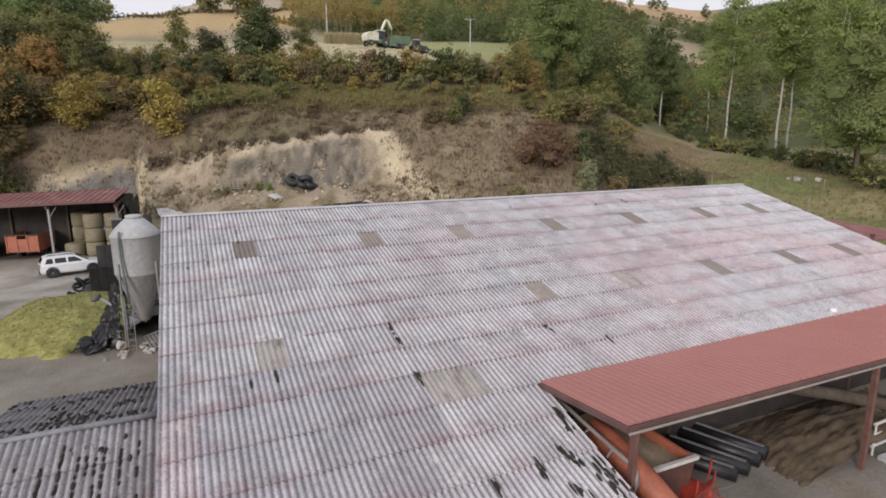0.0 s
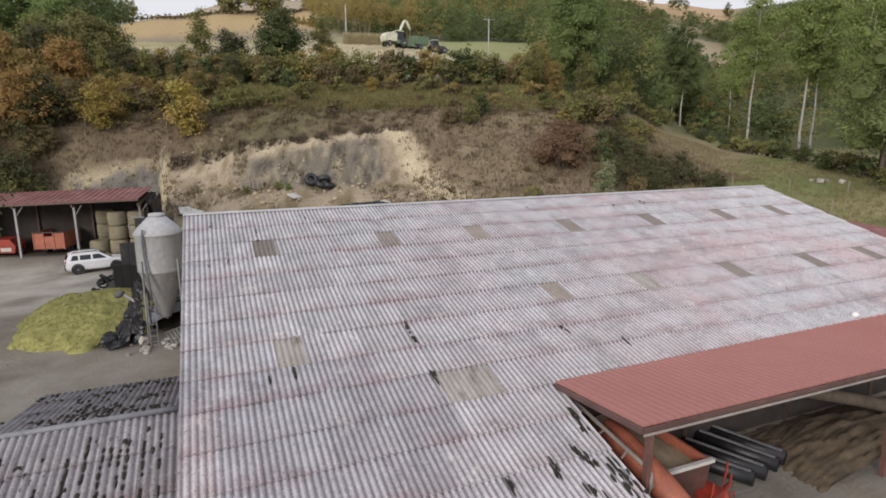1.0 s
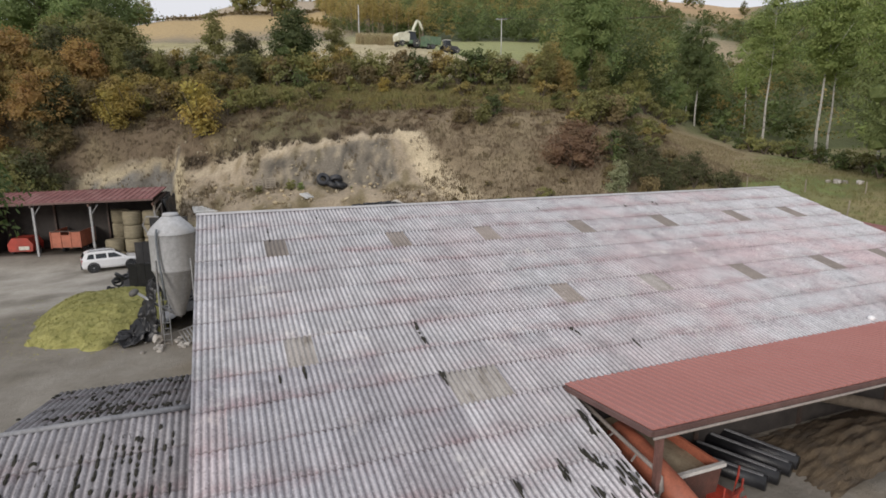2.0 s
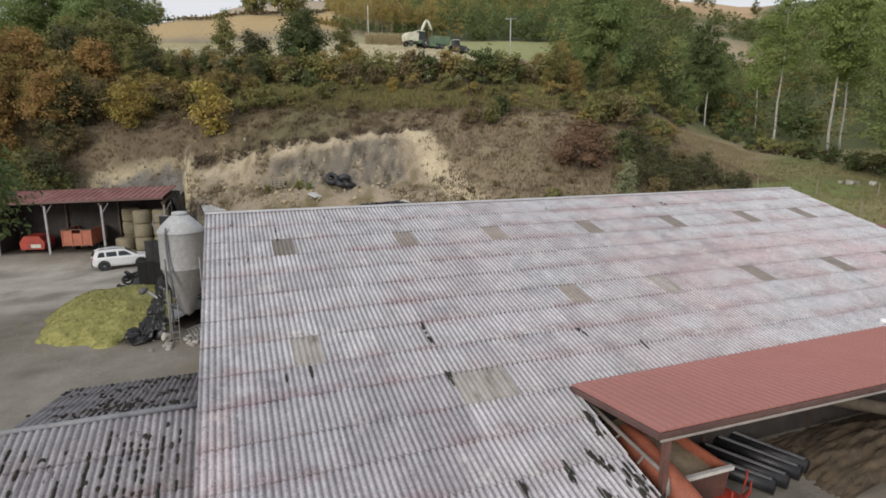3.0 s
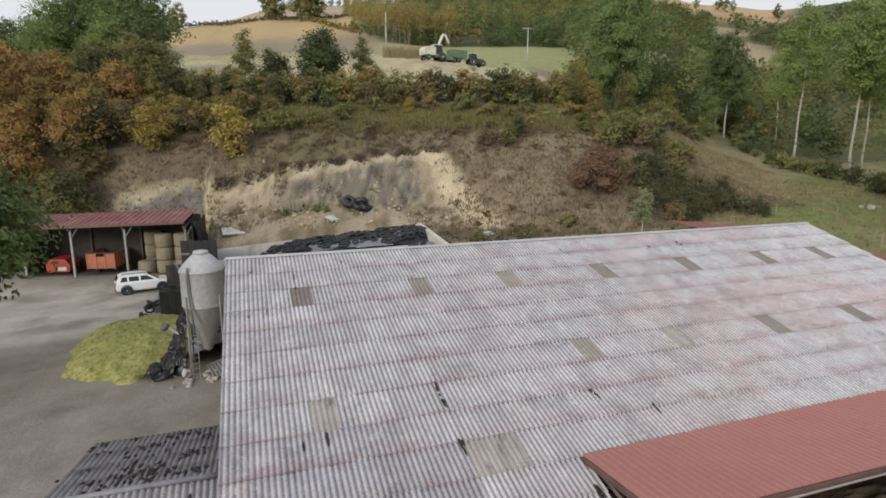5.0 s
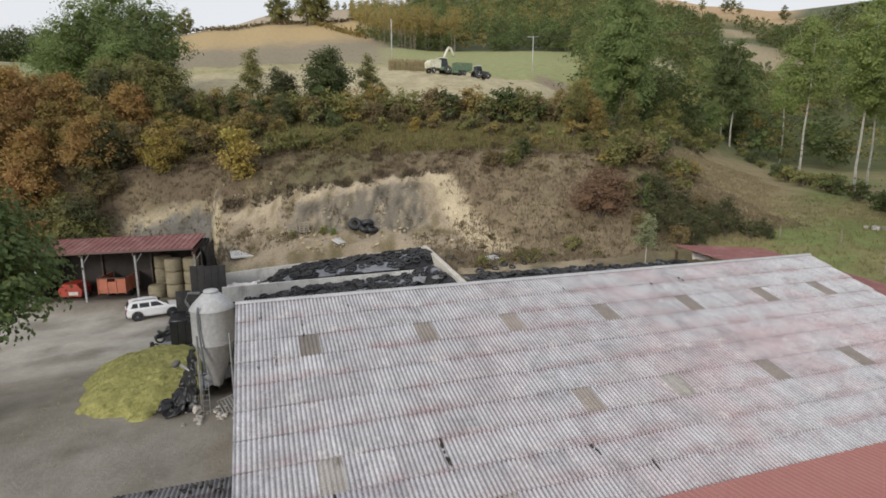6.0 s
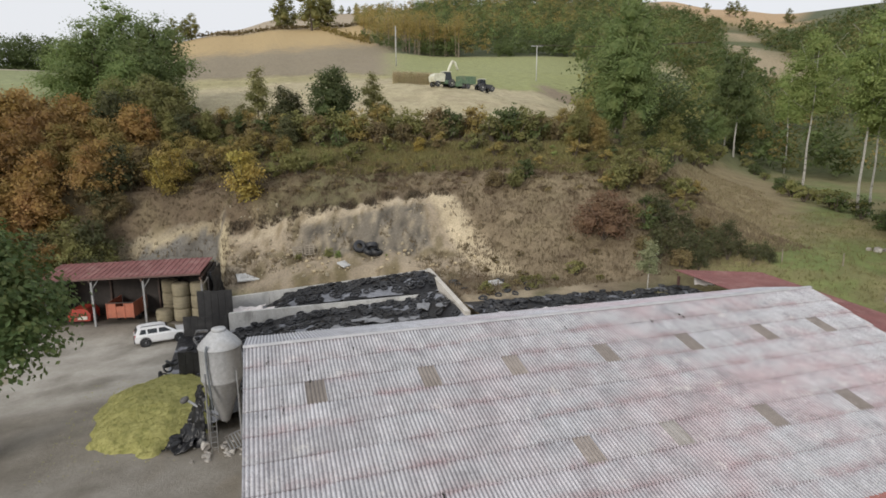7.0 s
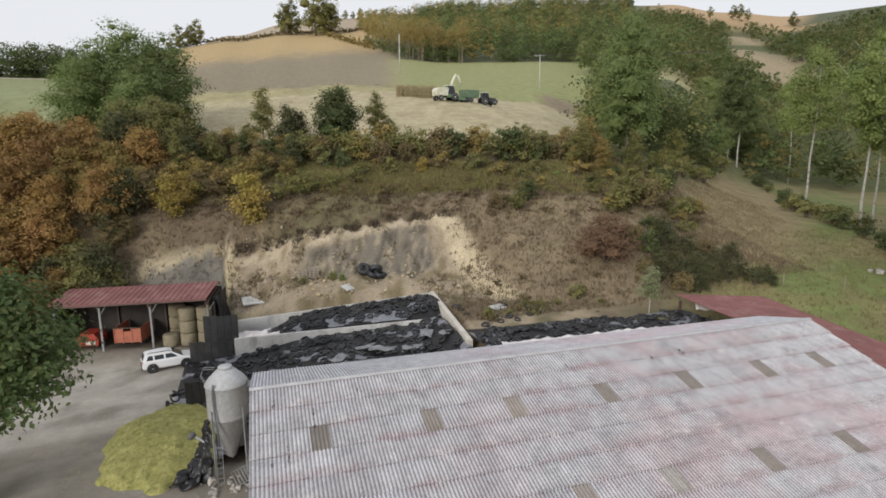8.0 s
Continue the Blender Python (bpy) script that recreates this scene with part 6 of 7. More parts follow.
def scrub(name, label, count, kind, seed, x0, x1, u0, u1, smin, smax, leaf):
    """Low bushy weeds, one leaf mass for the whole stretch."""
    gen = np.random.default_rng(seed)
    Vs, Fs, o = [], [], 0
    for k in range(count):
        x = x0 + (x1 - x0) * (k + gen.uniform(-1, 1)) / count
        y = crest_line(x) + gen.uniform(u0, u1)
        w = gen.uniform(smin, smax)
        V, F = leaf_cloud(gen, [((0, 0, 0.15 * w), (w, w * 0.8, 0.42 * w), 1.0), ((0.6 * w, 0.2 * w, 0.1 * w), (0.7 * w, 0.6 * w, 0.3 * w), 0.6)], int(110 * w ** 1.4) + 20, leaf, 0.4 * w, 8)
        Vs.append(V + np.array((x, y, land_at(x, y))))
        Fs.append(F + o)
        o += len(V)
    return tagged(from_arrays(name, np.concatenate(Vs).tolist(), np.concatenate(Fs).tolist(), LEAF[kind]), label, "scrub", kind="stuff")


scrub("bramble_scrub", "reddish-brown bramble scrub on the dry slope", 240, "bramble", 1, -14, 48, 0.4, 7, 0.3, 1.0, 0.2)
scrub("weed_scrub", "brown dry weeds on the slope", 200, "brown", 2, -10, 46, 0.6, 10, 0.3, 0.9, 0.2)
scrub("herb_scrub", "olive-green herbs under the hedge", 200, "olive", 3, -8, 48, 4, 12, 0.35, 1.0, 0.2)
scrub("herb_scrub", "yellow-green herbs under the hedge", 90, "gold", 4, -6, 44, 4.5, 11, 0.35, 0.9, 0.2)
for k in range(46):                                   # at the nose of the hill
    x = 38 + 18 * rng.random()
    y = crest_line(x) + rng.uniform(-6, 8)
    stand(rng.choice((BRAMBLE, BROWN, OLIVE, GOLD, DARK)), used, x, y, rng.uniform(0.5, 1.4), rng.uniform(0, 360), 0.8)
for x, y, s, p in ((41.5, 27.6, 1.5, low_olive), (43.8, 28.0, 1.3, low_brown), (39.4, 27.0, 1.2, low_olive), (46.5, 30, 1.3, low_olive), (28.5, 30.5, 0.9, low_olive), (30.3, 31.2, 0.8, low_dark), (26.6, 31.5, 0.7, low_brown),
                   (40.0, 18.5, 1.0, brush), (42.2, 17.6, 0.9, brush), (44.4, 17.4, 0.85, brush), (41.4, 20.6, 1.15, brush), (47.2, 18.2, 0.8, brush), (42.4, 22.8, 1.0, brush), (38.5, 22.5, 0.7, low_brown), (46.0, 15.6, 0.7, brush), (48.4, 14.8, 0.6, brush), (45.2, 19.6, 0.7, low_brown), (43.4, 20.2, 0.8, brush), (38.2, 17.3, 0.9, brush), (40.5, 16.6, 0.9, brush), (42.5, 16.0, 0.85, brush), (44.6, 15.4, 0.8, brush), (46.6, 14.2, 0.65, brush), (39.2, 19.2, 0.8, brush), (37.0, 18.4, 0.6, low_brown), (47.8, 13.4, 0.5, brush), (41.2, 15.4, 0.7, brush), (39.6, 16.0, 0.7, low_brown),
                   (7.5, 29.6, 0.42, low_olive), (8.4, 29.2, 0.35, low_light), (13.2, 28.2, 0.38, low_light), (4.6, 30.4, 0.3, low_olive), (-15.6, 5.6, 1.0, low_olive)):
    stand(p, used, x, y, s, rng.uniform(0, 360))
for k in range(34):
    x = 18.5 + 21 * rng.random()
    y = rng.uniform(14.2, min(24.0, crest_line(x) - 3))
    stand(rng.choice((BROWN, BRAMBLE, BRAMBLE, OLIVE)), used, x, y, rng.uniform(0.3, 0.8), rng.uniform(0, 360), 0.8)
for k in range(40):
    x = 50 + 66 * k / 39 + rng.uniform(-1.5, 1.5)
    y = crest_line(x) + rng.uniform(1.5, 13)
    stand(rng.choice((OLIVE, DARK, FRESH, OLIVE)), used, x, y, rng.uniform(0.9, 1.8), rng.uniform(0, 360))
for k in range(8):
    x = 68 + 54 * k / 7 + rng.uniform(-2, 2)
    y = crest_line(x) + rng.uniform(4, 20)
    stand(rng.choice((broad, green_thicket, bank, dull)), used, x, y, rng.uniform(0.5, 0.8), rng.uniform(0, 360), 1.05)
STREAM = [(140, 112), (127, 95), (112, 78), (100, 60), (90, 47), (83, 37), (77, 24), (70, 14), (63, 6.5), (58, 0)]
for k in range(60):
    q = rng.uniform(0, len(STREAM) - 1.001)
    i = int(q)
    x = STREAM[i][0] + (STREAM[i + 1][0] - STREAM[i][0]) * (q - i) + rng.uniform(-1.8, 1.8)
    y = STREAM[i][1] + (STREAM[i + 1][1] - STREAM[i][1]) * (q - i) + rng.uniform(-1.8, 1.8)
    stand(rng.choice((DARK, DARK, OLIVE)), used, x, y, rng.uniform(0.8, 1.6), rng.uniform(0, 360), 0.75)

# ---- far woods ----
def wood(name, label, places, leafkind, leaf, count, hmin, hmax, seed, aspect=0.62, low=0.06, stems=None):
    """Many far trees in one mesh: a trunk and a crown of leaf clumps each."""
    gen = np.random.default_rng(seed)
    Vs, Fs, o = [], [], 0
    trunks = bmesh.new()
    for x, y in places:
        z = land_at(x, y)
        hgt = gen.uniform(hmin, hmax)
        w = hgt * aspect * gen.uniform(0.8, 1.2)
        V, F = leaf_cloud(gen, crown_lobes(gen, hgt * low, hgt, w / 2, 6, 0.5), int(count * 1.05), leaf * gen.uniform(0.9, 1.3), 0.11 * hgt, 8)
        F = F.tolist()
        Vs.append(V + np.array((x, y, z)))
        Fs += [[q + o for q in f] for f in F]
        o += len(V)
        if stems:
            tip = gen.normal(size=2) * 0.03 * hgt
            tube(trunks, [(x, y, z - 0.5), (x + tip[0] * 0.4, y + tip[1] * 0.4, z + 0.5 * hgt), (x + tip[0], y + tip[1], z + 0.9 * hgt)], [0.3, 0.22, 0.08], 5)
    ob = from_arrays(name, np.concatenate(Vs).tolist(), Fs, LEAF[leafkind])
    if stems:
        tagged(part("wood_trunks", trunks, stems), "bare trunks of the wood's edge", "woodland", kind="stuff")
    else:
        trunks.free()
    return tagged(ob, label, "woodland", kind="stuff")


def scatter(count, seed, test, x0, x1, y0, y1):
    g = random.Random(seed)
    out = []
    tries = 0
    while len(out) < count and tries < count * 200:
        tries += 1
        x, y = g.uniform(x0, x1), g.uniform(y0, y1)
        if test(x, y):
            out.append((x, y))
    return out


def bearing(x, y):
    return math.degrees(math.atan2(x - 1.3, y + 27.5)), math.hypot(x - 1.3, y + 27.5)


def above(x, y):
    return y - crest_line(x)


def behind_field(x, y):
    a, d = bearing(x, y)
    return 9.6 < a < 35 and 0 < d - float(np.interp(a, [9.6, 10.3, 11.5, 13, 15, 18, 31, 35], [900, 760, 610, 545, 515, 502, 500, 490])) < 560


def right_hill(x, y):
    v, s = ((x - 80) - (y - 20)) * 0.7071, ((x - 80) + (y - 20)) * 0.7071
    return v > 16 and v < 170 and s > -60 and s < 330 and not (s < 60 and v < 26)


def valley_side(x, y):
    v = ((x - 80) - (y - 20)) * 0.7071
    a, d = bearing(x, y)
    gap = 175 < d < 425 and 33.5 < a < 43.3 or 41.5 < a < 47 and d < 172
    return a > 32.5 and d > 105 and d < 340 and v < -3 and above(x, y) > (4 if a > 38 else 22) and not gap


def valley_end(x, y):
    a, d = bearing(x, y)
    hang = float(np.interp(a, [43, 44.5, 49.6, 51], [900, 870, 660, 600]))
    return 31 < a < 60 and 330 < d < 900 and not (43 < a < 51 and hang - 340 < d < hang + 5)


def valley_floor(x, y):
    a, d = bearing(x, y)
    v = ((x - 80) - (y - 20)) * 0.7071
    return 42.5 < a < 64 and 172 < d < 470 and -70 < v < 190


def far_left(x, y):
    a, d = bearing(x, y)
    return -34 < a < -12.5 and 462 < d < 512


def wood_edge(x, y):
    a, d = bearing(x, y)
    return 10.2 < a < 19.5 and -6 < d - float(np.interp(a, [9.6, 10.3, 11.5, 13, 15, 18, 31, 35], [900, 760, 610, 545, 515, 502, 500, 490])) < 34


def spur_wood(x, y):
    a, d = bearing(x, y)
    return 31 < a < 40 and 428 < d < 640


wood("edge_wood", "tall golden trees with bare trunks at the wood's edge", scatter(75, 44, wood_edge, 80, 300, 380, 760), "gold", 1.1, 260, 26, 38, 64, 0.3, 0.4, DIMBARK)
wood("edge_brush", "dark brush at the foot of the wood", scatter(190, 45, lambda x, y: wood_edge(x, y) or behind_field(x, y) and bearing(x, y)[0] > 22 and bearing(x, y)[1] < 540, 80, 320, 380, 760), "dark", 1.1, 130, 8, 16, 65, 1.0)
for i, (kind, part_of) in enumerate((("dark", 150), ("green", 120), ("olive", 110))):
    wood("spur_wood", "mixed wood on the spur above the valley", scatter(part_of, 46 + i, spur_wood, 180, 440, 280, 540), kind, 1.3, 200, 18, 26, 66 + i, 0.7)
for i, (kind, part_of) in enumerate((("dark", 520), ("green", 300), ("gold", 330), ("olive", 320))):
    wood("hill_wood", "mixed autumn wood above the stubble field", scatter(part_of, 40 + i, lambda x, y: behind_field(x, y) and (bearing(x, y)[0] > 15 if i < 2 else bearing(x, y)[0] < 22 or bearing(x, y)[1] > 640), 80, 620, 300, 1400), kind, 1.5, 170, 21, 31, 60 + i, 0.62)
for i, (kind, part_of) in enumerate((("bank", 340), ("olive", 280), ("green", 80), ("light", 130))):
    wood("valley_wood", "green wood on the far valley side", scatter(part_of, 50 + i, right_hill, 60, 420, -60, 330), kind, 0.8, 160, 10, 16, 70 + i, 0.9)
for i, (kind, part_of) in enumerate((("green", 120), ("dark", 220), ("olive", 80), ("light", 30))):
    wood("slope_wood", "green wood on the hill's valley side", scatter(part_of, 55 + i, valley_side, 55, 300, 30, 330), kind, 0.65, 220, 9, 15, 80 + i, 0.85)
for i, (kind, part_of) in enumerate((("dark", 620), ("olive", 520), ("green", 260))):
    wood("distant_wood", "distant wood at the end of the valley", scatter(part_of, 65 + i, valley_end, 120, 800, 100, 760), kind, 2.0, 80, 15, 22, 90 + i, 1.25)
for i, (kind, part_of) in enumerate((("green", 170), ("olive", 120), ("gold", 70), ("dark", 220))):
    wood("valley_wood", "mixed wood on the valley floor", scatter(part_of, 58 + i, valley_floor, 110, 430, 60, 330), kind, 0.95, 130, 11, 17, 85 + i, 0.95)
wood("distant_wood", "dark wood on the far left hill", scatter(300, 68, far_left, -310, -80, 350, 500), "dark", 1.3, 210, 20, 25, 95, 0.9, -0.2)
skyline = make_tree("skyline_tree", "lone tree on the hill's skyline", "tree", 30, 12.0, 9.5, 0.4, "olive", 1500, 0.62, 0.25, lobes=11, group="skyline trees")
def at_bearing(az, d):
    return 1.3 + d * math.sin(math.radians(az)), -28 + d * math.cos(math.radians(az))


for az, d, size in ((-7.2, 985, 1.6), (-6.4, 990, 1.9), (-5.5, 992, 1.7), (-5.0, 995, 2.1), (2.7, 1010, 2.6), (3.3, 1015, 2.9), (5.5, 960, 4.2), (6.3, 975, 3.6), (7.0, 980, 2.6), (8.3, 1470, 1.2), (9.0, 1475, 1.0), (9.7, 1480, 1.3), (41.6, 1000, 0.9), (43.4, 1010, 1.1), (43.9, 1020, 1.2), (44.5, 1010, 0.9), (47.9, 1020, 1.2)):
    stand(skyline, used, *at_bearing(az, d), size, rng.uniform(0, 360), 1.0, 0.6)
wood("skyline_hedge", "low brown hedge along the field's upper edge", [at_bearing(-6.5 + 17 * k / 299, 1004 + rng.uniform(-8, 8)) for k in range(300)], "brown", 2.2, 34, 3.0, 8.0, 97, 1.8)
wood("field_hedge", "olive hedge down the side of the golden field", [at_bearing(6.3 + 4.5 * k / 69, 960 - 300 * k / 69 + rng.uniform(-12, 12)) for k in range(70)], "gold", 2.0, 40, 5.0, 11.0, 98, 1.3)

# ---- dry grass on the slope ----
def grass_patch(name, label, count, seed, test, x0, x1, y0, y1, hmin, hmax, material):
    g = np.random.default_rng(seed)
    V, F = [], []
    n = 0
    while n < count:
        x, y = g.uniform(x0, x1), g.uniform(y0, y1)
        if not test(x, y):
            continue
        n += 1
        z = land_at(x, y)
        for b in range(5):
            a = g.uniform(0, 6.28)
            hgt, w = g.uniform(hmin, hmax), g.uniform(0.03, 0.06)
            dx, dy = math.cos(a), math.sin(a)
            bx, by = x + g.normal() * 0.15, y + g.normal() * 0.15
            o = len(V)
            V += [(bx - dy * w, by + dx * w, z - 0.1), (bx + dy * w, by - dx * w, z - 0.1), (bx + dx * hgt * 0.45, by + dy * hgt * 0.45, z + hgt)]
            F.append((o, o + 1, o + 2))
    return tagged(from_arrays(name, V, F, material), label, "grass", kind="stuff")


def slope_grass(x, y):
    u = above(x, y)
    if x < 16 and y < 30:
        return False
    if x > 17 and y > 15.5 and u < -10:
        return True
    bare = -2.4 < x < 21 and -6 < u < float(np.interp(x, [-4, 0, 5, 10, 14, 20, 24], [-3.6, -3.2, -2.0, -1.4, -0.5, 0.3, 0.3]))
    return -11 < u < 17 and x > -16 and not (bare and noise.noise((x * 0.6, y * 0.6, 3)) < (0.05 if u < -4.4 else 0.25))


STRAWGRASS = leaf_material("dry_grass", ((0.175, 0.138, 0.088), (0.22, 0.174, 0.110), (0.275, 0.218, 0.135)), 0.35)
GREENGRASS = leaf_material("green_grass", ((0.175, 0.175, 0.072), (0.215, 0.205, 0.085), (0.26, 0.24, 0.11)), 0.3)
grass_patch("dry_grass", "dry brown grass and weeds on the slope", 21000, 1, slope_grass, -16, 56, 10, 58, 0.12, 0.38, STRAWGRASS)
BANDGRASS = leaf_material("band_grass", ((0.17, 0.155, 0.062), (0.215, 0.195, 0.075), (0.27, 0.235, 0.095)), 0.2)
grass_patch("tall_grass", "tall yellow-green grass below the hedge", 7000, 6, lambda x, y: 4.5 + 2 * noise.noise((x * 0.25, y * 0.25, 2)) < above(x, y) < 13, 4, 48, 30, 60, 0.3, 0.75, BANDGRASS)
grass_patch("meadow_grass", "short green and yellowed meadow grass", 3200, 2, lambda x, y: above(x, y) < -13, 38, 76, -4, 30, 0.1, 0.35, GREENGRASS)


NOSEGRASS = leaf_material("nose_grass", ((0.19, 0.155, 0.088), (0.24, 0.20, 0.115), (0.30, 0.25, 0.145)), 0.15)
grass_patch("dry_grass", "dry yellow-brown grass on the hill's nose", 2600, 3, lambda x, y: -13 + 5 * noise.noise((x * 0.2, y * 0.2, 1)) < above(x, y) + 0.2 * (48 - min(x, 48)) < 4, 42, 80, 12, 62, 0.15, 0.45, NOSEGRASS)


def rim_grass(x, y):
    u = above(x, y)
    t = float(np.interp(x, [-4, 0, 5, 10, 14, 20, 24], [-3.6, -3.2, -2.0, -1.4, -0.5, 0.3, 0.3]))
    return -3.2 < x < 22 and t - 0.25 < u < t + 0.7 and noise.noise((x * 0.9, y * 0.9, 7)) > -0.05


RIMGRASS = leaf_material("rim_grass", ((0.065, 0.050, 0.034), (0.09, 0.07, 0.046), (0.13, 0.10, 0.062)), 0.15)
grass_patch("overhanging_grass", "dark dry grass tufts along the cut's rim", 650, 5, rim_grass, -4, 23, 27, 42, 0.16, 0.42, RIMGRASS)


def stones(name, label, count, seed, test, x0, x1, y0, y1, smin, smax, material):
    """Loose stones and clods as one scatter."""
    g = np.random.default_rng(seed)
    bm = bmesh.new()
    bmesh.ops.create_icosphere(bm, subdivisions=1, radius=1.0)
    bm.verts.ensure_lookup_table()
    base = np.array([v.co[:] for v in bm.verts])
    faces = np.array([[v.index for v in f.verts] for f in bm.faces])
    bm.free()
    V, F, n = [], [], 0
    while n < count:
        x, y = g.uniform(x0, x1), g.uniform(y0, y1)
        if not test(x, y):
            continue
        r = smin * (smax / smin) ** (g.random() ** 2.2)
        p = base * r * g.uniform(0.6, 1.3, 3) * g.uniform(0.72, 1.2, (len(base), 1)) + np.array((x, y, land_at(x, y) + 0.1 * r))
        V.append(p)
        F.append(faces + n * len(base))
        n += 1
    return tagged(from_arrays(name, np.concatenate(V).tolist(), np.concatenate(F).tolist(), material), label, "stones", kind="stuff")


EARTHSTONE = surface("earth_stone", (0.22, 0.19, 0.14), (0.42, 0.36, 0.25), 0.9, 14, 0.95, bump=0.6)
stones("loose_stones", "earth clods and stones on the cut", 560, 8, lambda x, y: -12 < above(x, y) < -0.8 and y > 29 - 0.19 * (x + 2.3) and -2.6 < x, -2.5, 23, 24.5, 42, 0.05, 0.24, EARTHSTONE)

# ---- moss on the roofs ----
MOSS = surface("dark_moss", (0.016, 0.015, 0.012), (0.045, 0.042, 0.03), 4, 30, 1.0, bump=0.8, depth=0.03)


def moss_blobs(name, label, places, height_at):
    """Flat uneven cushions: (x, y, half width, half length)."""
    V, F = [], []
    for x, y, w, ln in places:
        o = len(V)
        ring = 10
        for j, (rr, hz) in enumerate(((1.0, -0.01), (0.75, 0.030), (0.35, 0.045))):
            for i in range(ring):
                a = 2 * math.pi * i / ring
                q = rr * (1 + 0.45 * noise.noise((x * 9 + math.cos(a) * 1.3, y * 9 + math.sin(a) * 1.3, 1.0)))
                px, py = x + w * q * math.cos(a), y + ln * q * math.sin(a)
                V.append((px, py, height_at(px, py) + hz))
        for j in range(2):
            F += [(o + j * ring + i, o + j * ring + (i + 1) % ring, o + (j + 1) * ring + (i + 1) % ring, o + (j + 1) * ring + i) for i in range(ring)]
        F.append(tuple(o + 2 * ring + i for i in range(ring)))
    return tagged(from_arrays(name, V, F, MOSS, None, True), label, "moss", kind="stuff")


def barn_z(x, y):
    return RIDGE + SLOPE * y + 0.02


def wing_z(x, y):
    return 3.72 - 0.235 * abs(y + 12.5) + 0.02


rng = random.Random(9)
spots = []
for k in range(12):
    x = -4.25 + 0.171 * rng.choice(range(1, 24)) + 0.085
    y, end = rng.uniform(-14.0, -12.9), rng.uniform(-18, -14.5)
    while y > end:
        if rng.random() > 0.3:
            spots.append((x + rng.uniform(-0.02, 0.02), y, rng.uniform(0.022, 0.048), rng.uniform(0.05, 0.13)))
        y -= rng.uniform(0.1, 0.28)
for k in range(10):
    spots.append((rng.uniform(-4.0, -0.2), rng.uniform(-17, -12.9), rng.uniform(0.05, 0.09), rng.uniform(0.06, 0.12)))
for k in range(52):
    x, y = rng.uniform(-4.1, -0.2), rng.choice((rng.uniform(-12.1, -10.4), rng.uniform(-12.1, -7.3)))
    for q in range(rng.choice((1, 3, 6))):
        spots.append((x + rng.uniform(-0.4, 0.4), y + rng.uniform(-0.3, 0.3), rng.uniform(0.03, 0.07), rng.uniform(0.05, 0.2)))
moss_blobs("roof_moss", "black cushions of moss on the wing's roof", spots, wing_z)
spots = []
for x, y0, y1, n in ((6.84, -10.6, -11.8, 7), (6.8, -13.25, -13.6, 4), (3.0, -12.1, -12.5, 3), (2.3, -12.3, -12.45, 2), (9.25, -16.9, -17.5, 9), (8.36, -17.1, -17.7, 6), (9.7, -17.7, -18.4, 6), (9.82, -15.7, -16.5, 8), (7.05, -17.3, -17.6, 4), (9.9, -17.0, -18.8, 8),
                     (8.9, -18.0, -18.8, 7), (12.1, -11.9, -12.3, 3), (13.8, -13.0, -13.4, 3), (2.9, -2.0, -3.6, 5), (1.6, -3.4, -5.3, 5), (0.9, -5.1, -5.3, 2), (1.1, -1.0, -1.8, 3), (16.9, -1.4, -1.7, 2), (22.4, -1.5, -1.8, 2), (24.6, -1.4, -1.9, 2), (5.2, -0.8, -1.4, 2)):
    for k in range(n):
        far = 0.5 if x < 6 and y0 > -6 else 1.0
        spots.append((x + rng.uniform(-0.09, 0.09) * (2 if n > 5 and x > 8 else 0.5), y0 + (y1 - y0) * rng.random(), rng.uniform(0.022, 0.05) * far, rng.uniform(0.09, 0.26) * far))
moss_blobs("roof_moss", "scattered black moss on the barn roof", spots, barn_z)
bm = bmesh.new()
lathe(bm, [(0.14, -0.04), (0.14, 0.06), (0.10, 0.12), (0.02, 0.14)], 14, pose(24.4, -14.15, barn_z(0, -14.15) + 0.05))
tagged(part("bucket", bm, WHITE, None, "", True), "small white upturned bucket on the barn roof", "bucket")

# ---- edge of the low roof strip ----
edge = thing("roof_gutter", "pale gutter pipe and brackets beside the low roof's edge", "gutter")
bm = bmesh.new()
tube(bm, [(10.42, -14.5, 3.17), (10.50, -15.35, 3.06), (10.52, -17.5, 2.78), (10.56, -17.85, 2.70), (10.66, -18.05, 2.50), (10.62, -18.15, 2.22), (10.50, -18.15, 2.05), (10.46, -18.15, 0.0)], 0.06, 10)
part("pipe", bm, bpy.data.materials["painted_gutter"], edge, "", True)
for y in (-15.6, -16.5, -17.4):
    bm = bmesh.new()
    tube(bm, [(10.28, y, barn_z(0, y) - 0.14), (10.51, y + 0.06, 3.06 + 0.13 * (y + 15.35))], 0.03, 6)
    part("bracket", bm, bpy.data.materials["painted_gutter"], edge)

# ---- things under the lean-to ----
mixer = thing("feed_mixer", "faded orange feed mixer wagon filled with beige feed", "wagon", pose(12.1, -15.6, 0) @ Matrix.Diagonal((0.9, 1, 0.85, 1)))
bm = bmesh.new()
prism(bm, [(-1.05, 0.75), (-0.6, 0.6), (0.6, 0.6), (1.05, 0.75), (1.35, 2.3), (1.25, 2.3), (0.98, 0.85), (-0.98, 0.85), (-1.25, 2.3), (-1.35, 2.3)], -1.9, 1.3)
part("tub", bm, ORANGE, mixer, bevel=0.02)
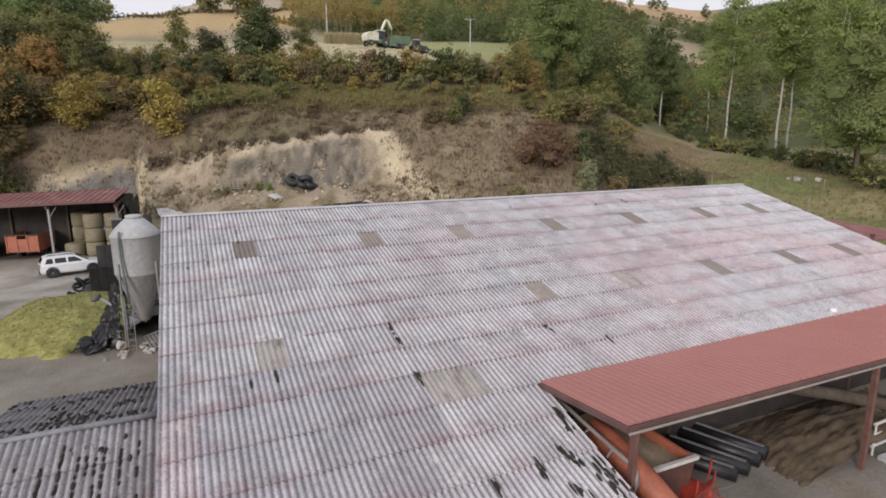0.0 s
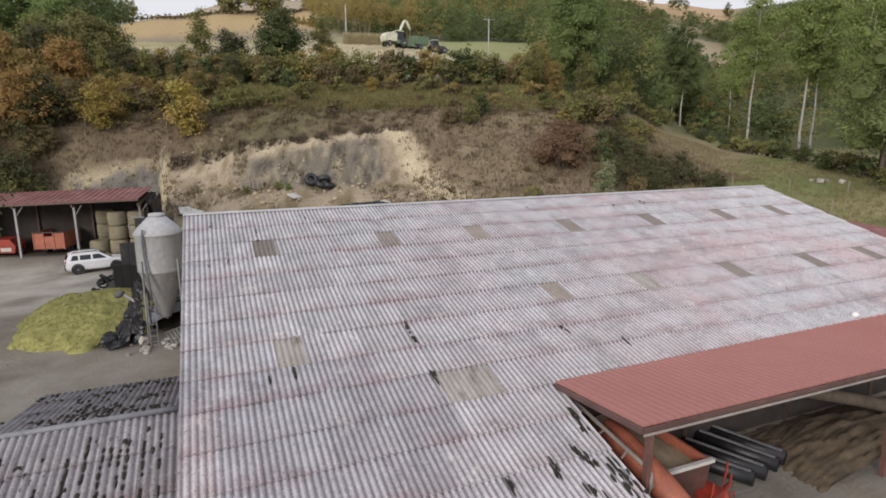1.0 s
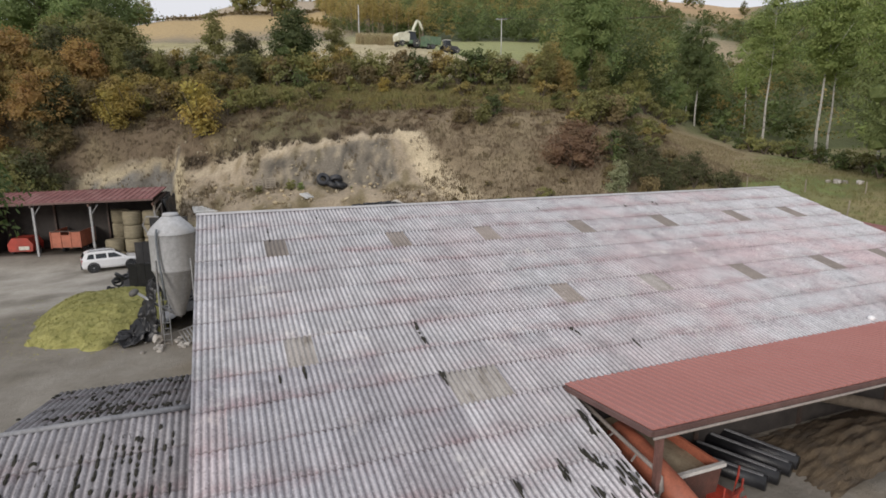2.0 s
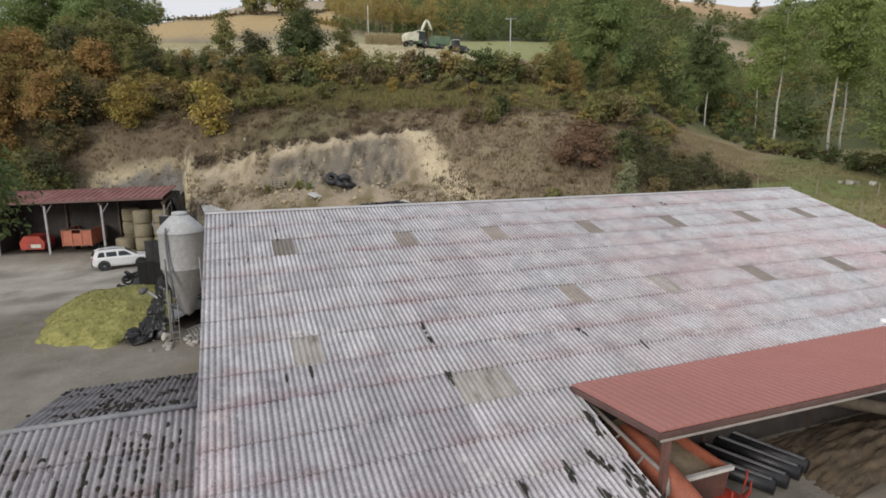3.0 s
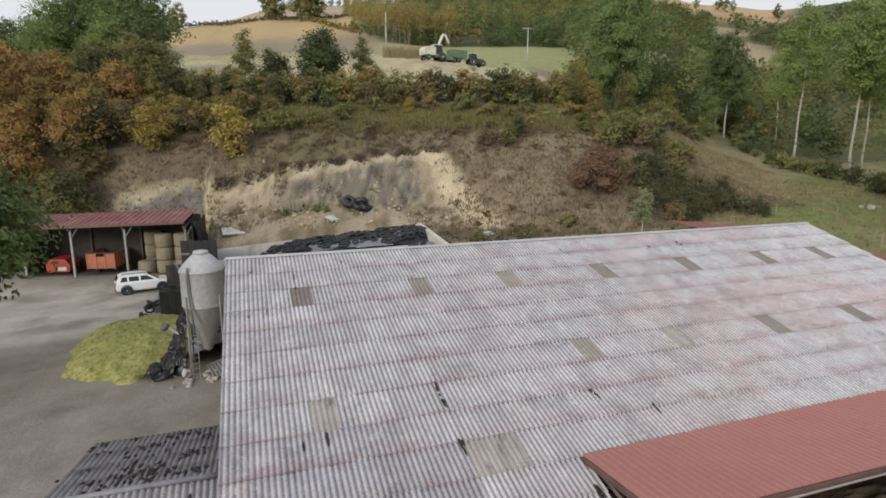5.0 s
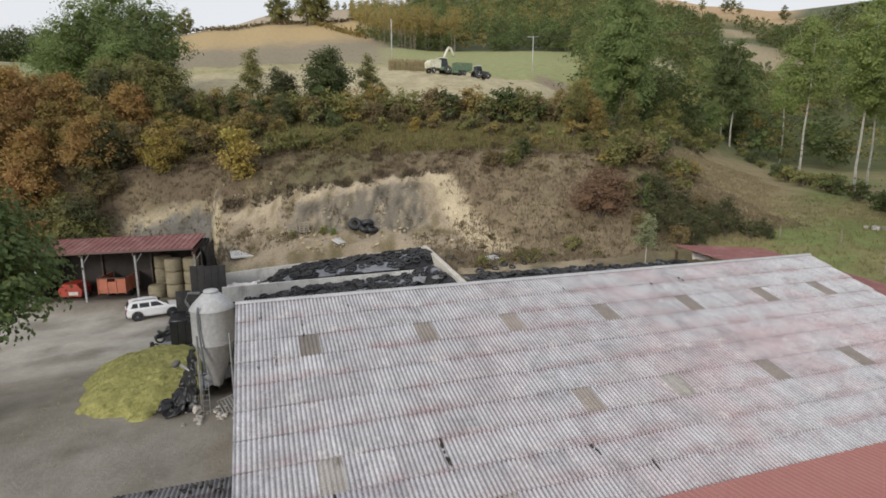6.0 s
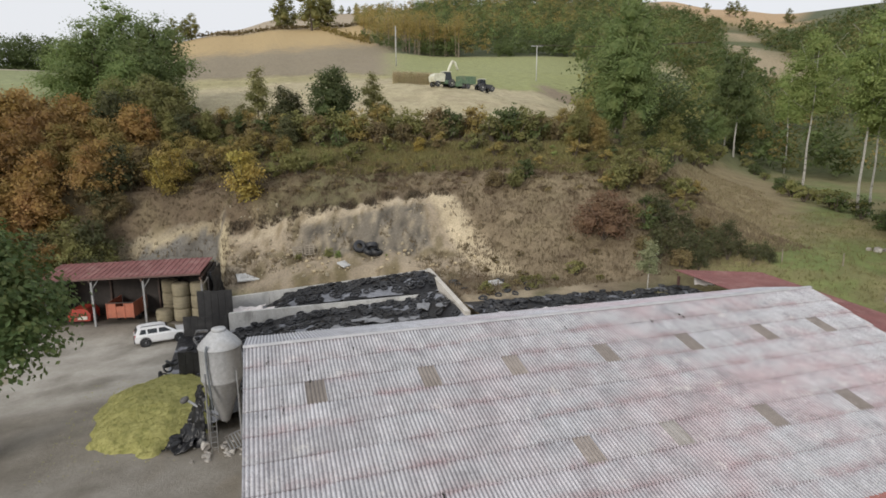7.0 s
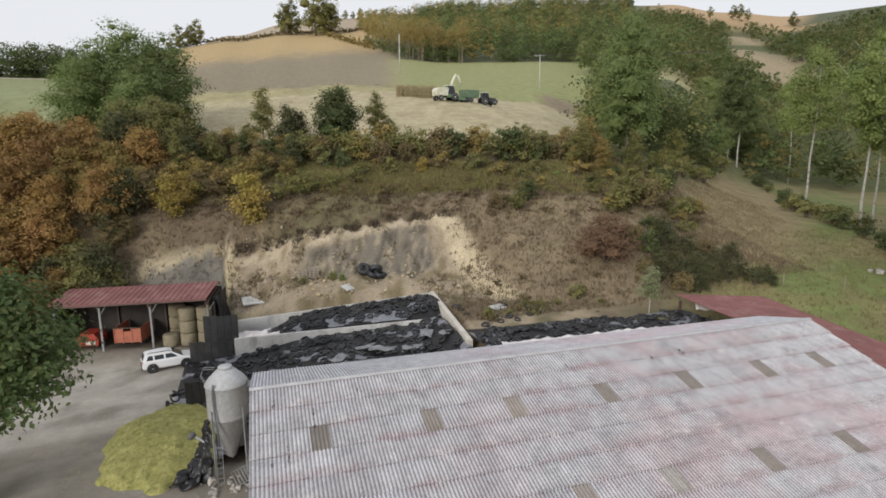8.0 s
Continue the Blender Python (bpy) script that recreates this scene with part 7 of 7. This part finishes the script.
for y in (-1.92, 1.24):
    bm = bmesh.new()
    prism(bm, [(-1.05, 0.75), (-0.6, 0.6), (0.6, 0.6), (1.05, 0.75), (1.33, 2.25), (-1.33, 2.25)], y, y + 0.08)
    part("end_plate", bm, ORANGE if y > 0 else surface("rusted_plate", (0.075, 0.034, 0.026), (0.14, 0.06, 0.045), 2, 18, 0.7, stain=(0.05, 0.035, 0.03)), mixer, "" if y > 0 else "dark rusted end plate")
bm = bmesh.new()
box(bm, -1.42, 1.42, -1.98, -1.86, 2.22, 2.34)
part("rim", bm, surface("white_rim", (0.5, 0.49, 0.47), (0.64, 0.63, 0.6), 3, 20, 0.6), mixer, "white top rim", bevel=0.02)
V = [(-1.2 + 2.4 * i / 14, -1.8 + 3.0 * j / 14, 2.0 + 0.42 * math.sin(math.pi * i / 14) * math.sin(math.pi * j / 28) + 0.05 * noise.noise((i * 0.7, j * 0.7, 0))) for j in range(15) for i in range(15)]
F = [(j * 15 + i, j * 15 + i + 1, (j + 1) * 15 + i + 1, (j + 1) * 15 + i) for j in range(14) for i in range(14)]
from_arrays("feed", V, F, surface("beige_feed", (0.30, 0.24, 0.16), (0.44, 0.37, 0.26), 3, 22, 0.95), mixer, True)
for x in (-1.15, 1.15):
    wheel(mixer, 0, 0, 0.42, 0.28).matrix_local = pose(x, -0.4, 0, 0, 0, 90)
drum = thing("auger_pipe", "wide faded orange auger pipe beside the low roof", "auger")
bm = bmesh.new()
tube(bm, [(11.02, -15.9, 2.55), (11.06, -16.6, 2.4), (11.12, -18.0, 2.0), (11.3, -19.2, 1.5)], [0.36, 0.40, 0.38, 0.3], 18)
part("pipe", bm, ORANGE, drum, smooth=True)
for q in ((11.0, -16.0, 0.0, 2.3), (11.15, -18.3, 0.0, 1.7)):
    bm = bmesh.new()
    tube(bm, [(q[0], q[1], q[2]), (q[0], q[1], q[3])], 0.05, 6)
    part("stand", bm, REDPAINT, drum)
rake = thing("hay_tedder", "red hay tedder with thin tines by the lean-to", "implement", pose(13.2, -17.6, 0, 0, 0, 15))
bm = bmesh.new()
tube(bm, [(-1.3, 0, 0.75), (1.3, 0, 0.75)], 0.07, 8)
part("beam", bm, REDPAINT, rake)
bm = bmesh.new()
box(bm, -0.35, 0.35, -0.3, 0.3, 0.7, 1.15)
part("gearbox", bm, REDPAINT, rake, bevel=0.05)
for x in (-1.0, 0.0, 1.0):
    bm = bmesh.new()
    lathe(bm, [(0.05, 0.35), (0.18, 0.4), (0.18, 0.5), (0.05, 0.75)], 12, pose(x, 0, 0))
    rotor = part("rotor", bm, REDPAINT, rake)
    for k in range(6):
        a = k * math.pi / 3 + x
        bm = bmesh.new()
        tube(bm, [(x, 0, 0.45), (x + 0.55 * math.cos(a), 0.55 * math.sin(a), 0.42), (x + 0.68 * math.cos(a), 0.68 * math.sin(a), 0.08)], 0.018, 5)
        part("tine_arm", bm, REDPAINT, rotor)
for s, q in ((-0.5, 1.3), (0.2, 1.7), (0.5, 1.2)):
    bm = bmesh.new()
    tube(bm, [(s, -0.2, 0.8), (s + 0.1, -0.3, q), (s + 0.35, -0.2, q + 0.15)], 0.03, 6)
    part("lever", bm, REDPAINT, rake)
for k, (x, y, a) in enumerate(((16.1, -15.6, -66), (16.9, -15.4, -68), (15.4, -15.7, -62), (17.5, -15.2, -70))):
    roll = thing("film_roll", "long black roll of film with a grey stripe", "roll", pose(x, y, 0.26, 0, 0, a), "film rolls")
    bm = bmesh.new()
    tube(bm, [(-1.3, 0, 0), (1.3, 0, 0)], 0.24, 16)
    part("film", bm, BLACKFILM, roll, smooth=True)
    bm = bmesh.new()
    box(bm, -1.2, 1.2, -0.06, 0.06, 0.22, 0.255)
    part("stripe", bm, GREYFILM, roll, "pale grey stripe")
n = 46
V = [(17.6 + 9.5 * i / n, -17.9 + 3.6 * j / n, 0.95 * max(0, math.sin(math.pi * i / n)) * max(0, math.sin(math.pi * (j / n * 0.7 + 0.3))) * (1 + 0.16 * noise.noise((i * 0.2, j * 0.2, 1))) - 0.03 + 0.09 * noise.fractal((i * 0.5, j * 0.5, 4), 0.6, 2.1, 5)) for j in range(n + 1) for i in range(n + 1)]
F = [(j * (n + 1) + i, j * (n + 1) + i + 1, (j + 1) * (n + 1) + i + 1, (j + 1) * (n + 1) + i) for j in range(n) for i in range(n)]
tagged(from_arrays("straw_heap", V, F, surface("straw_litter", (0.078, 0.060, 0.042), (0.20, 0.15, 0.095), 1.4, 16, 0.95, bump=0.9, depth=0.05, stain=(0.09, 0.075, 0.06), stain_scale=1.0), None, True), "low heap of brown straw litter under the lean-to", "heap", kind="stuff")
bm = bmesh.new()
tube(bm, [(21.0, -14.6, 1.3), (22.4, -15.8, 1.2), (23.6, -16.8, 1.0)], 0.24, 12)
ob = tagged(part("wooden_log", bm, BARK, None, "", True), "thick brown log lying on the straw heap", "log")
rail = thing("feed_barrier", "pale metal feed barrier beyond the lean-to post", "barrier", pose(23.6, -17.6, 0, 0, 0, 2))
PALEMETAL = surface("pale_metal", (0.50, 0.49, 0.47), (0.64, 0.63, 0.61), 2, 20, 0.5)
for z in (0.35, 0.75, 1.15):
    bm = bmesh.new()
    tube(bm, [(-2.2, 0, z), (6.0, 0, z)], 0.05, 8)
    part("rail", bm, PALEMETAL, rail)
for k in range(9):
    bm = bmesh.new()
    tube(bm, [(-2.1 + k, 0, 0), (-2.1 + k, 0, 1.2)], 0.035, 6)
    part("upright", bm, PALEMETAL, rail)
bm = bmesh.new()
box(bm, 21.4, 30.0, -19.6, -17.9, 0.0, 0.14)
tagged(part("feed_apron", bm, PALECON, None, "", False, 0.02), "pale concrete feed apron beside the lean-to", "slab", kind="structure")
# added dark backing: stands for the lean-to's deep shade and blocks light
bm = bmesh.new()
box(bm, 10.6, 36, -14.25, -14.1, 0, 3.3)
tagged(part("lean_to_wall", bm, SHADECLAD), "near-black sheet added behind the lean-to for its deep shade", "wall", kind="structure")

# ---- odds and ends on the bench below the cut ----
for k, (x, y, rx, ry) in enumerate(((10.7, 29.7, 62, 12), (11.6, 29.1, 20, 8), (12.3, 28.9, 14, -12), (12.0, 29.8, 32, 15))):
    bm = bmesh.new()
    lathe(bm, [(0.30, -0.22), (0.50, -0.28), (0.64, -0.22), (0.66, 0.0), (0.64, 0.22), (0.50, 0.28), (0.30, 0.22)], 22, close=False)
    ob = part("tyre", bm, RUBBER, None, "", True)
    ob.matrix_world = pose(x, y, land_at(x, y) + (0.62 if rx > 50 else 0.3), rx, ry, 50 * k)
    tagged(ob, "worn black tractor tyre dumped below the cut", "tyre", "tractor tyres")
WOOD = surface("grey_wood", (0.20, 0.17, 0.13), (0.33, 0.29, 0.23), 2, 24, 0.9, stretch=(1, 1, 0.3))
for x, y, turn in ((4.6, 31.0, 10), (5.7, 30.9, -5)):
    pal = thing("pallet", "weathered wooden pallet leaning on the bank", "pallet", pose(x, y, land_at(x, y) + 0.05, 62, 0, turn), "pallets")
    for k in range(5):
        bm = bmesh.new()
        box(bm, -0.5, 0.5, 0.25 * k, 0.25 * k + 0.12, 0.09, 0.115)
        part("slat", bm, WOOD, pal)
    for k in range(3):
        bm = bmesh.new()
        box(bm, -0.5 + 0.44 * k, -0.38 + 0.44 * k, 0, 1.12, 0, 0.088)
        part("bearer", bm, WOOD, pal)
for x, y, w, d, rx, a in ((-0.4, 30.4, 1.1, 0.8, 14, 8), (8.9, 28.0, 0.7, 0.5, 22, 40), (21.3, 18.6, 0.7, 0.5, 10, 20)):
    bm = bmesh.new()
    box(bm, -w, w, -d, d, 0, 0.12)
    ob = part("concrete_slab", bm, PALECON, None, "", False, 0.02)
    ob.matrix_world = pose(x, y, land_at(x, y) + 0.02, rx, 0, a)
    tagged(ob, "pale broken concrete slab on the bank", "slab", "broken slabs")
for k in range(16):
    x = rng.uniform(17.5, 24)
    y = rng.uniform(14, 21)
    ob = new("tyre", TYRES[k % 3])
    ob.matrix_world = pose(x, y, land_at(x, y) + 0.1, rng.uniform(-15, 25), rng.uniform(-15, 15), 0)
    tagged(ob, "worn black tyre lying on the bank", "tyre", "tyres on the bank")
STONES = surface("yellow_stone", (0.34, 0.27, 0.17), (0.50, 0.42, 0.28), 3, 20, 0.95, spread=0.25)
for k in range(60):
    x = rng.uniform(-2, 22)
    y = crest_line(x) - rng.uniform(4.8, 8.5)
    s = rng.uniform(0.08, 0.26)
    stone("stone", "broken sandstone below the cut", (s * 1.4, s, s * 0.8), pose(x, y, land_at(x, y) + 0.3 * s, rng.uniform(0, 40), rng.uniform(0, 40), rng.uniform(0, 180)), k, STONES, "stones below the cut")
for x, y, s in ((62.2, 13.3, 0.5), (63.0, 13.0, 0.35), (61.7, 13.9, 0.3), (64.2, 12.2, 0.45)):
    stone("boulder", "pale boulder in the meadow", (s * 1.4, s, s * 0.8), pose(x, y, land_at(x, y) + 0.2 * s, 0, 0, 60 * s), s * 9, RUBBLE, "meadow boulders")
crumple("plastic_film", "pale strip of film along the tyres behind the barn", ((17.0, 7.4, 4.95), (30.0, 7.2, 4.95), (30.0, 7.6, 5.0), (17.0, 7.9, 5.0)), 60, 3, 0.14, WHITEFILM, 71)
crumple("plastic_film", "white sheet under the red roof's corner", ((37.8, 12.0, 4.3), (39.4, 11.4, 4.3), (39.4, 11.8, 5.1), (37.9, 12.4, 4.9)), 8, 6, 0.12, WHITEFILM, 72)
for k, (x, y) in enumerate(((49.0, 13.1), (53.5, 10.4), (48.6, 3.0), (58.5, 8.0), (46.8, 16.0), (52.0, -1.5))):
    bm = bmesh.new()
    tube(bm, [(0, 0, -0.3), (0.02, 0, 0.6), (0.03, 0.02, 1.25)], [0.06, 0.055, 0.05], 7)
    ob = part("fence_post", bm, WOOD)
    ob.matrix_world = pose(x, y, land_at(x, y), rng.uniform(-4, 4), rng.uniform(-4, 4), 0)
    tagged(ob, "weathered wooden fence post in the meadow", "post", "meadow fence posts")

# ---- power poles ----
def power_pole(x, y, height, arm, label):
    z = land_at(x, y)
    p = thing("power_pole", label, "pole", pose(x, y, z, 0, 0, -22), "power poles")
    bm = bmesh.new()
    tube(bm, [(0, 0, -0.5), (0, 0, height)], [0.014 * height + 0.03, 0.009 * height + 0.02], 10)
    part("shaft", bm, PALECON, p, smooth=True)
    if arm:
        bm = bmesh.new()
        box(bm, -1.9, 1.9, -0.1, 0.1, height - 0.3, height - 0.08)
        part("crossarm", bm, GALV, p)
        for q in (-1.3, 0.0, 1.3):
            bm = bmesh.new()
            lathe(bm, [(0.03, 0), (0.07, 0.05), (0.05, 0.12), (0.08, 0.18), (0.03, 0.28)], 8, pose(q, 0, height - 0.1))
            part("insulator", bm, GALV, p)


power_pole(77.4, 293.0, 21.0, False, "tall slim pale mast on the far field")
PX, PY = 91.5, 150.0
power_pole(PX, PY, 11.3, True, "pale power pole with a crossarm at the field's edge")
wires = bmesh.new()
for q in (-1.3, 0.0, 1.3):
    top = land_at(PX, PY) + 11.4
    tube(wires, [(PX + q * 0.93, PY - q * 0.37, top), (PX + 14 + q, PY - 8, top - 1.0), (PX + 30 + q, PY - 17, top - 1.3), (PX + 46 + q, PY - 26, top - 0.9)], 0.05, 4)
tagged(part("power_line", wires, DARKSTEEL), "thin sagging power line beside the pole", "cable")

# ---- harvest on the hill ----
CREAM = surface("cream_paint", (0.58, 0.58, 0.46), (0.70, 0.70, 0.58), 2, 20, 0.5, stain=(0.40, 0.38, 0.27))
FARMGREEN = surface("green_paint", (0.085, 0.15, 0.09), (0.14, 0.21, 0.135), 2, 20, 0.5, stain=(0.20, 0.22, 0.14))
DARKPAINT = surface("dark_grey_paint", (0.05, 0.05, 0.055), (0.09, 0.09, 0.095), 2, 20, 0.5)


def field_pose(x, y, turn):
    return pose(x, y, land_at(x, y), 0, 0, turn) @ Matrix.Diagonal((0.86, 0.86, 0.86, 1))


forager = thing("forage_harvester", "cream and green forage harvester with a raised white spout", "harvester", field_pose(38.6, 86.9, 12))
bm = bmesh.new()
prism(bm, [(-3.4, 1.2), (-0.6, 1.2), (-0.4, 2.9), (-1.0, 3.2), (-3.0, 3.0), (-3.6, 2.3)], -1.3, 1.3)
part("engine_body", bm, CREAM, forager, bevel=0.2)
bm = bmesh.new()
prism(bm, [(-0.4, 1.4), (1.3, 1.4), (1.6, 2.2), (1.2, 3.5), (-0.3, 3.5)], -0.95, 0.95)
cab = part("cab", bm, GLASS, forager, "dark glazed cab", bevel=0.06)
bm = bmesh.new()
box(bm, -0.5, 1.4, -1.05, 1.05, 3.5, 3.68)
part("roof", bm, CREAM, cab, bevel=0.05)
bm = bmesh.new()
prism(bm, [(-0.6, 0.8), (1.8, 0.8), (2.2, 1.5), (-0.6, 1.6)], -1.2, 1.2)
part("lower_body", bm, FARMGREEN, forager, bevel=0.08)
bm = bmesh.new()
tube(bm, [(0.9, 0, 3.2), (1.3, 0, 4.4), (1.9, -0.1, 5.6), (2.2, -0.2, 6.1), (2.7, -0.3, 5.9), (3.2, -0.4, 4.9), (3.5, -0.5, 4.1)], [0.34, 0.34, 0.34, 0.34, 0.32, 0.28, 0.26], 8)
part("spout", bm, CREAM, forager, "raised white spout", True)
bm = bmesh.new()
prism(bm, [(2.2, 0.2), (3.4, 0.15), (3.6, 0.5), (2.6, 1.3), (2.2, 1.3)], -2.6, 2.6)
part("header", bm, FARMGREEN, forager, bevel=0.05)
for x, r in ((1.3, 0.95), (-2.5, 0.65)):
    for s in (-1.25, 1.25):
        wheel(forager, x, s, r, 0.55, rim=CREAM)
haul = thing("silage_trailer", "green high-sided silage trailer beside the harvester", "trailer", field_pose(43.4, 86.7, 10))
bm = bmesh.new()
prism(bm, [(-2.2, 1.1), (1.9, 1.1), (2.0, 2.9), (-2.3, 2.9)], -1.2, 1.2)
part("box", bm, FARMGREEN, haul, bevel=0.06)
for k in range(5):
    bm = bmesh.new()
    box(bm, -2.0 + 0.92 * k, -1.88 + 0.92 * k, -1.28, -1.2, 1.1, 2.9)
    part("rib", bm, FARMGREEN, haul)
for x in (-1.6, -0.2):
    for s in (-1.05, 1.05):
        wheel(haul, x, s, 0.6, 0.45)
bm = bmesh.new()
tube(bm, [(1.9, 0, 0.9), (3.3, 0, 0.8)], 0.08, 6)
part("drawbar", bm, DARKPAINT, haul)
tractor = thing("tractor", "dark grey tractor pulling the silage trailer", "tractor", field_pose(47.3, 87.2, 10))
bm = bmesh.new()
prism(bm, [(0.2, 0.8), (2.6, 0.8), (2.7, 1.4), (2.4, 1.75), (0.2, 1.9)], -0.45, 0.45)
part("bonnet", bm, DARKPAINT, tractor, bevel=0.08)
bm = bmesh.new()
prism(bm, [(-1.2, 1.2), (0.3, 1.2), (0.35, 1.9), (0.1, 2.9), (-1.1, 2.9)], -0.8, 0.8)
cab = part("cab", bm, GLASS, tractor, bevel=0.05)
bm = bmesh.new()
box(bm, -1.25, 0.2, -0.88, 0.88, 2.9, 3.05)
part("roof", bm, PALEMETAL, cab, bevel=0.05)
bm = bmesh.new()
box(bm, 2.7, 3.1, -0.5, 0.5, 0.7, 1.3)
part("front_weight", bm, DARKPAINT, tractor, bevel=0.05)
for s in (-0.95, 0.95):
    wheel(tractor, -0.8, s, 0.95, 0.55, rim=PALEMETAL)
    wheel(tractor, 1.9, s, 0.7, 0.45, rim=PALEMETAL)
    bm = bmesh.new()
    lathe(bm, [(1.02, -0.28), (1.06, 0.0), (1.02, 0.28)], 20, pose(-0.8, s, 0.95, 90), close=False)
    bmesh.ops.delete(bm, geom=[v for v in bm.verts if v.co.z < 1.05], context="VERTS")
    part("mudguard", bm, DARKPAINT, tractor)
g = np.random.default_rng(4)
V, F = [], []
for k in range(1500):
    q, w = g.uniform(0, 1), g.uniform(0, 4)
    x, y = 30.4 + 7.4 * q + 0.3 * w, 98.6 - 7.1 * q + w
    z, hgt = land_at(x, y), g.uniform(2.0, 2.8)
    for b in range(3):
        a = g.uniform(0, 6.28)
        zz = z + hgt * (0.35 + 0.28 * b)
        o = len(V)
        dx, dy = 0.5 * math.cos(a), 0.5 * math.sin(a)
        V += [(x - dy * 0.1, y + dx * 0.1, zz - 0.3), (x + dy * 0.1, y - dx * 0.1, zz - 0.3), (x + dx, y + dy, zz + 0.25)]
        F.append((o, o + 1, o + 2))
    o = len(V)
    V += [(x - 0.03, y, z), (x + 0.03, y, z), (x, y, z + hgt)]
    F.append((o, o + 1, o + 2))
tagged(from_arrays("standing_maize", V, F, leaf_material("dry_maize", ((0.32, 0.28, 0.17), (0.40, 0.35, 0.21), (0.47, 0.41, 0.26)))), "strip of dry standing maize beside the harvester", "maize", kind="stuff")
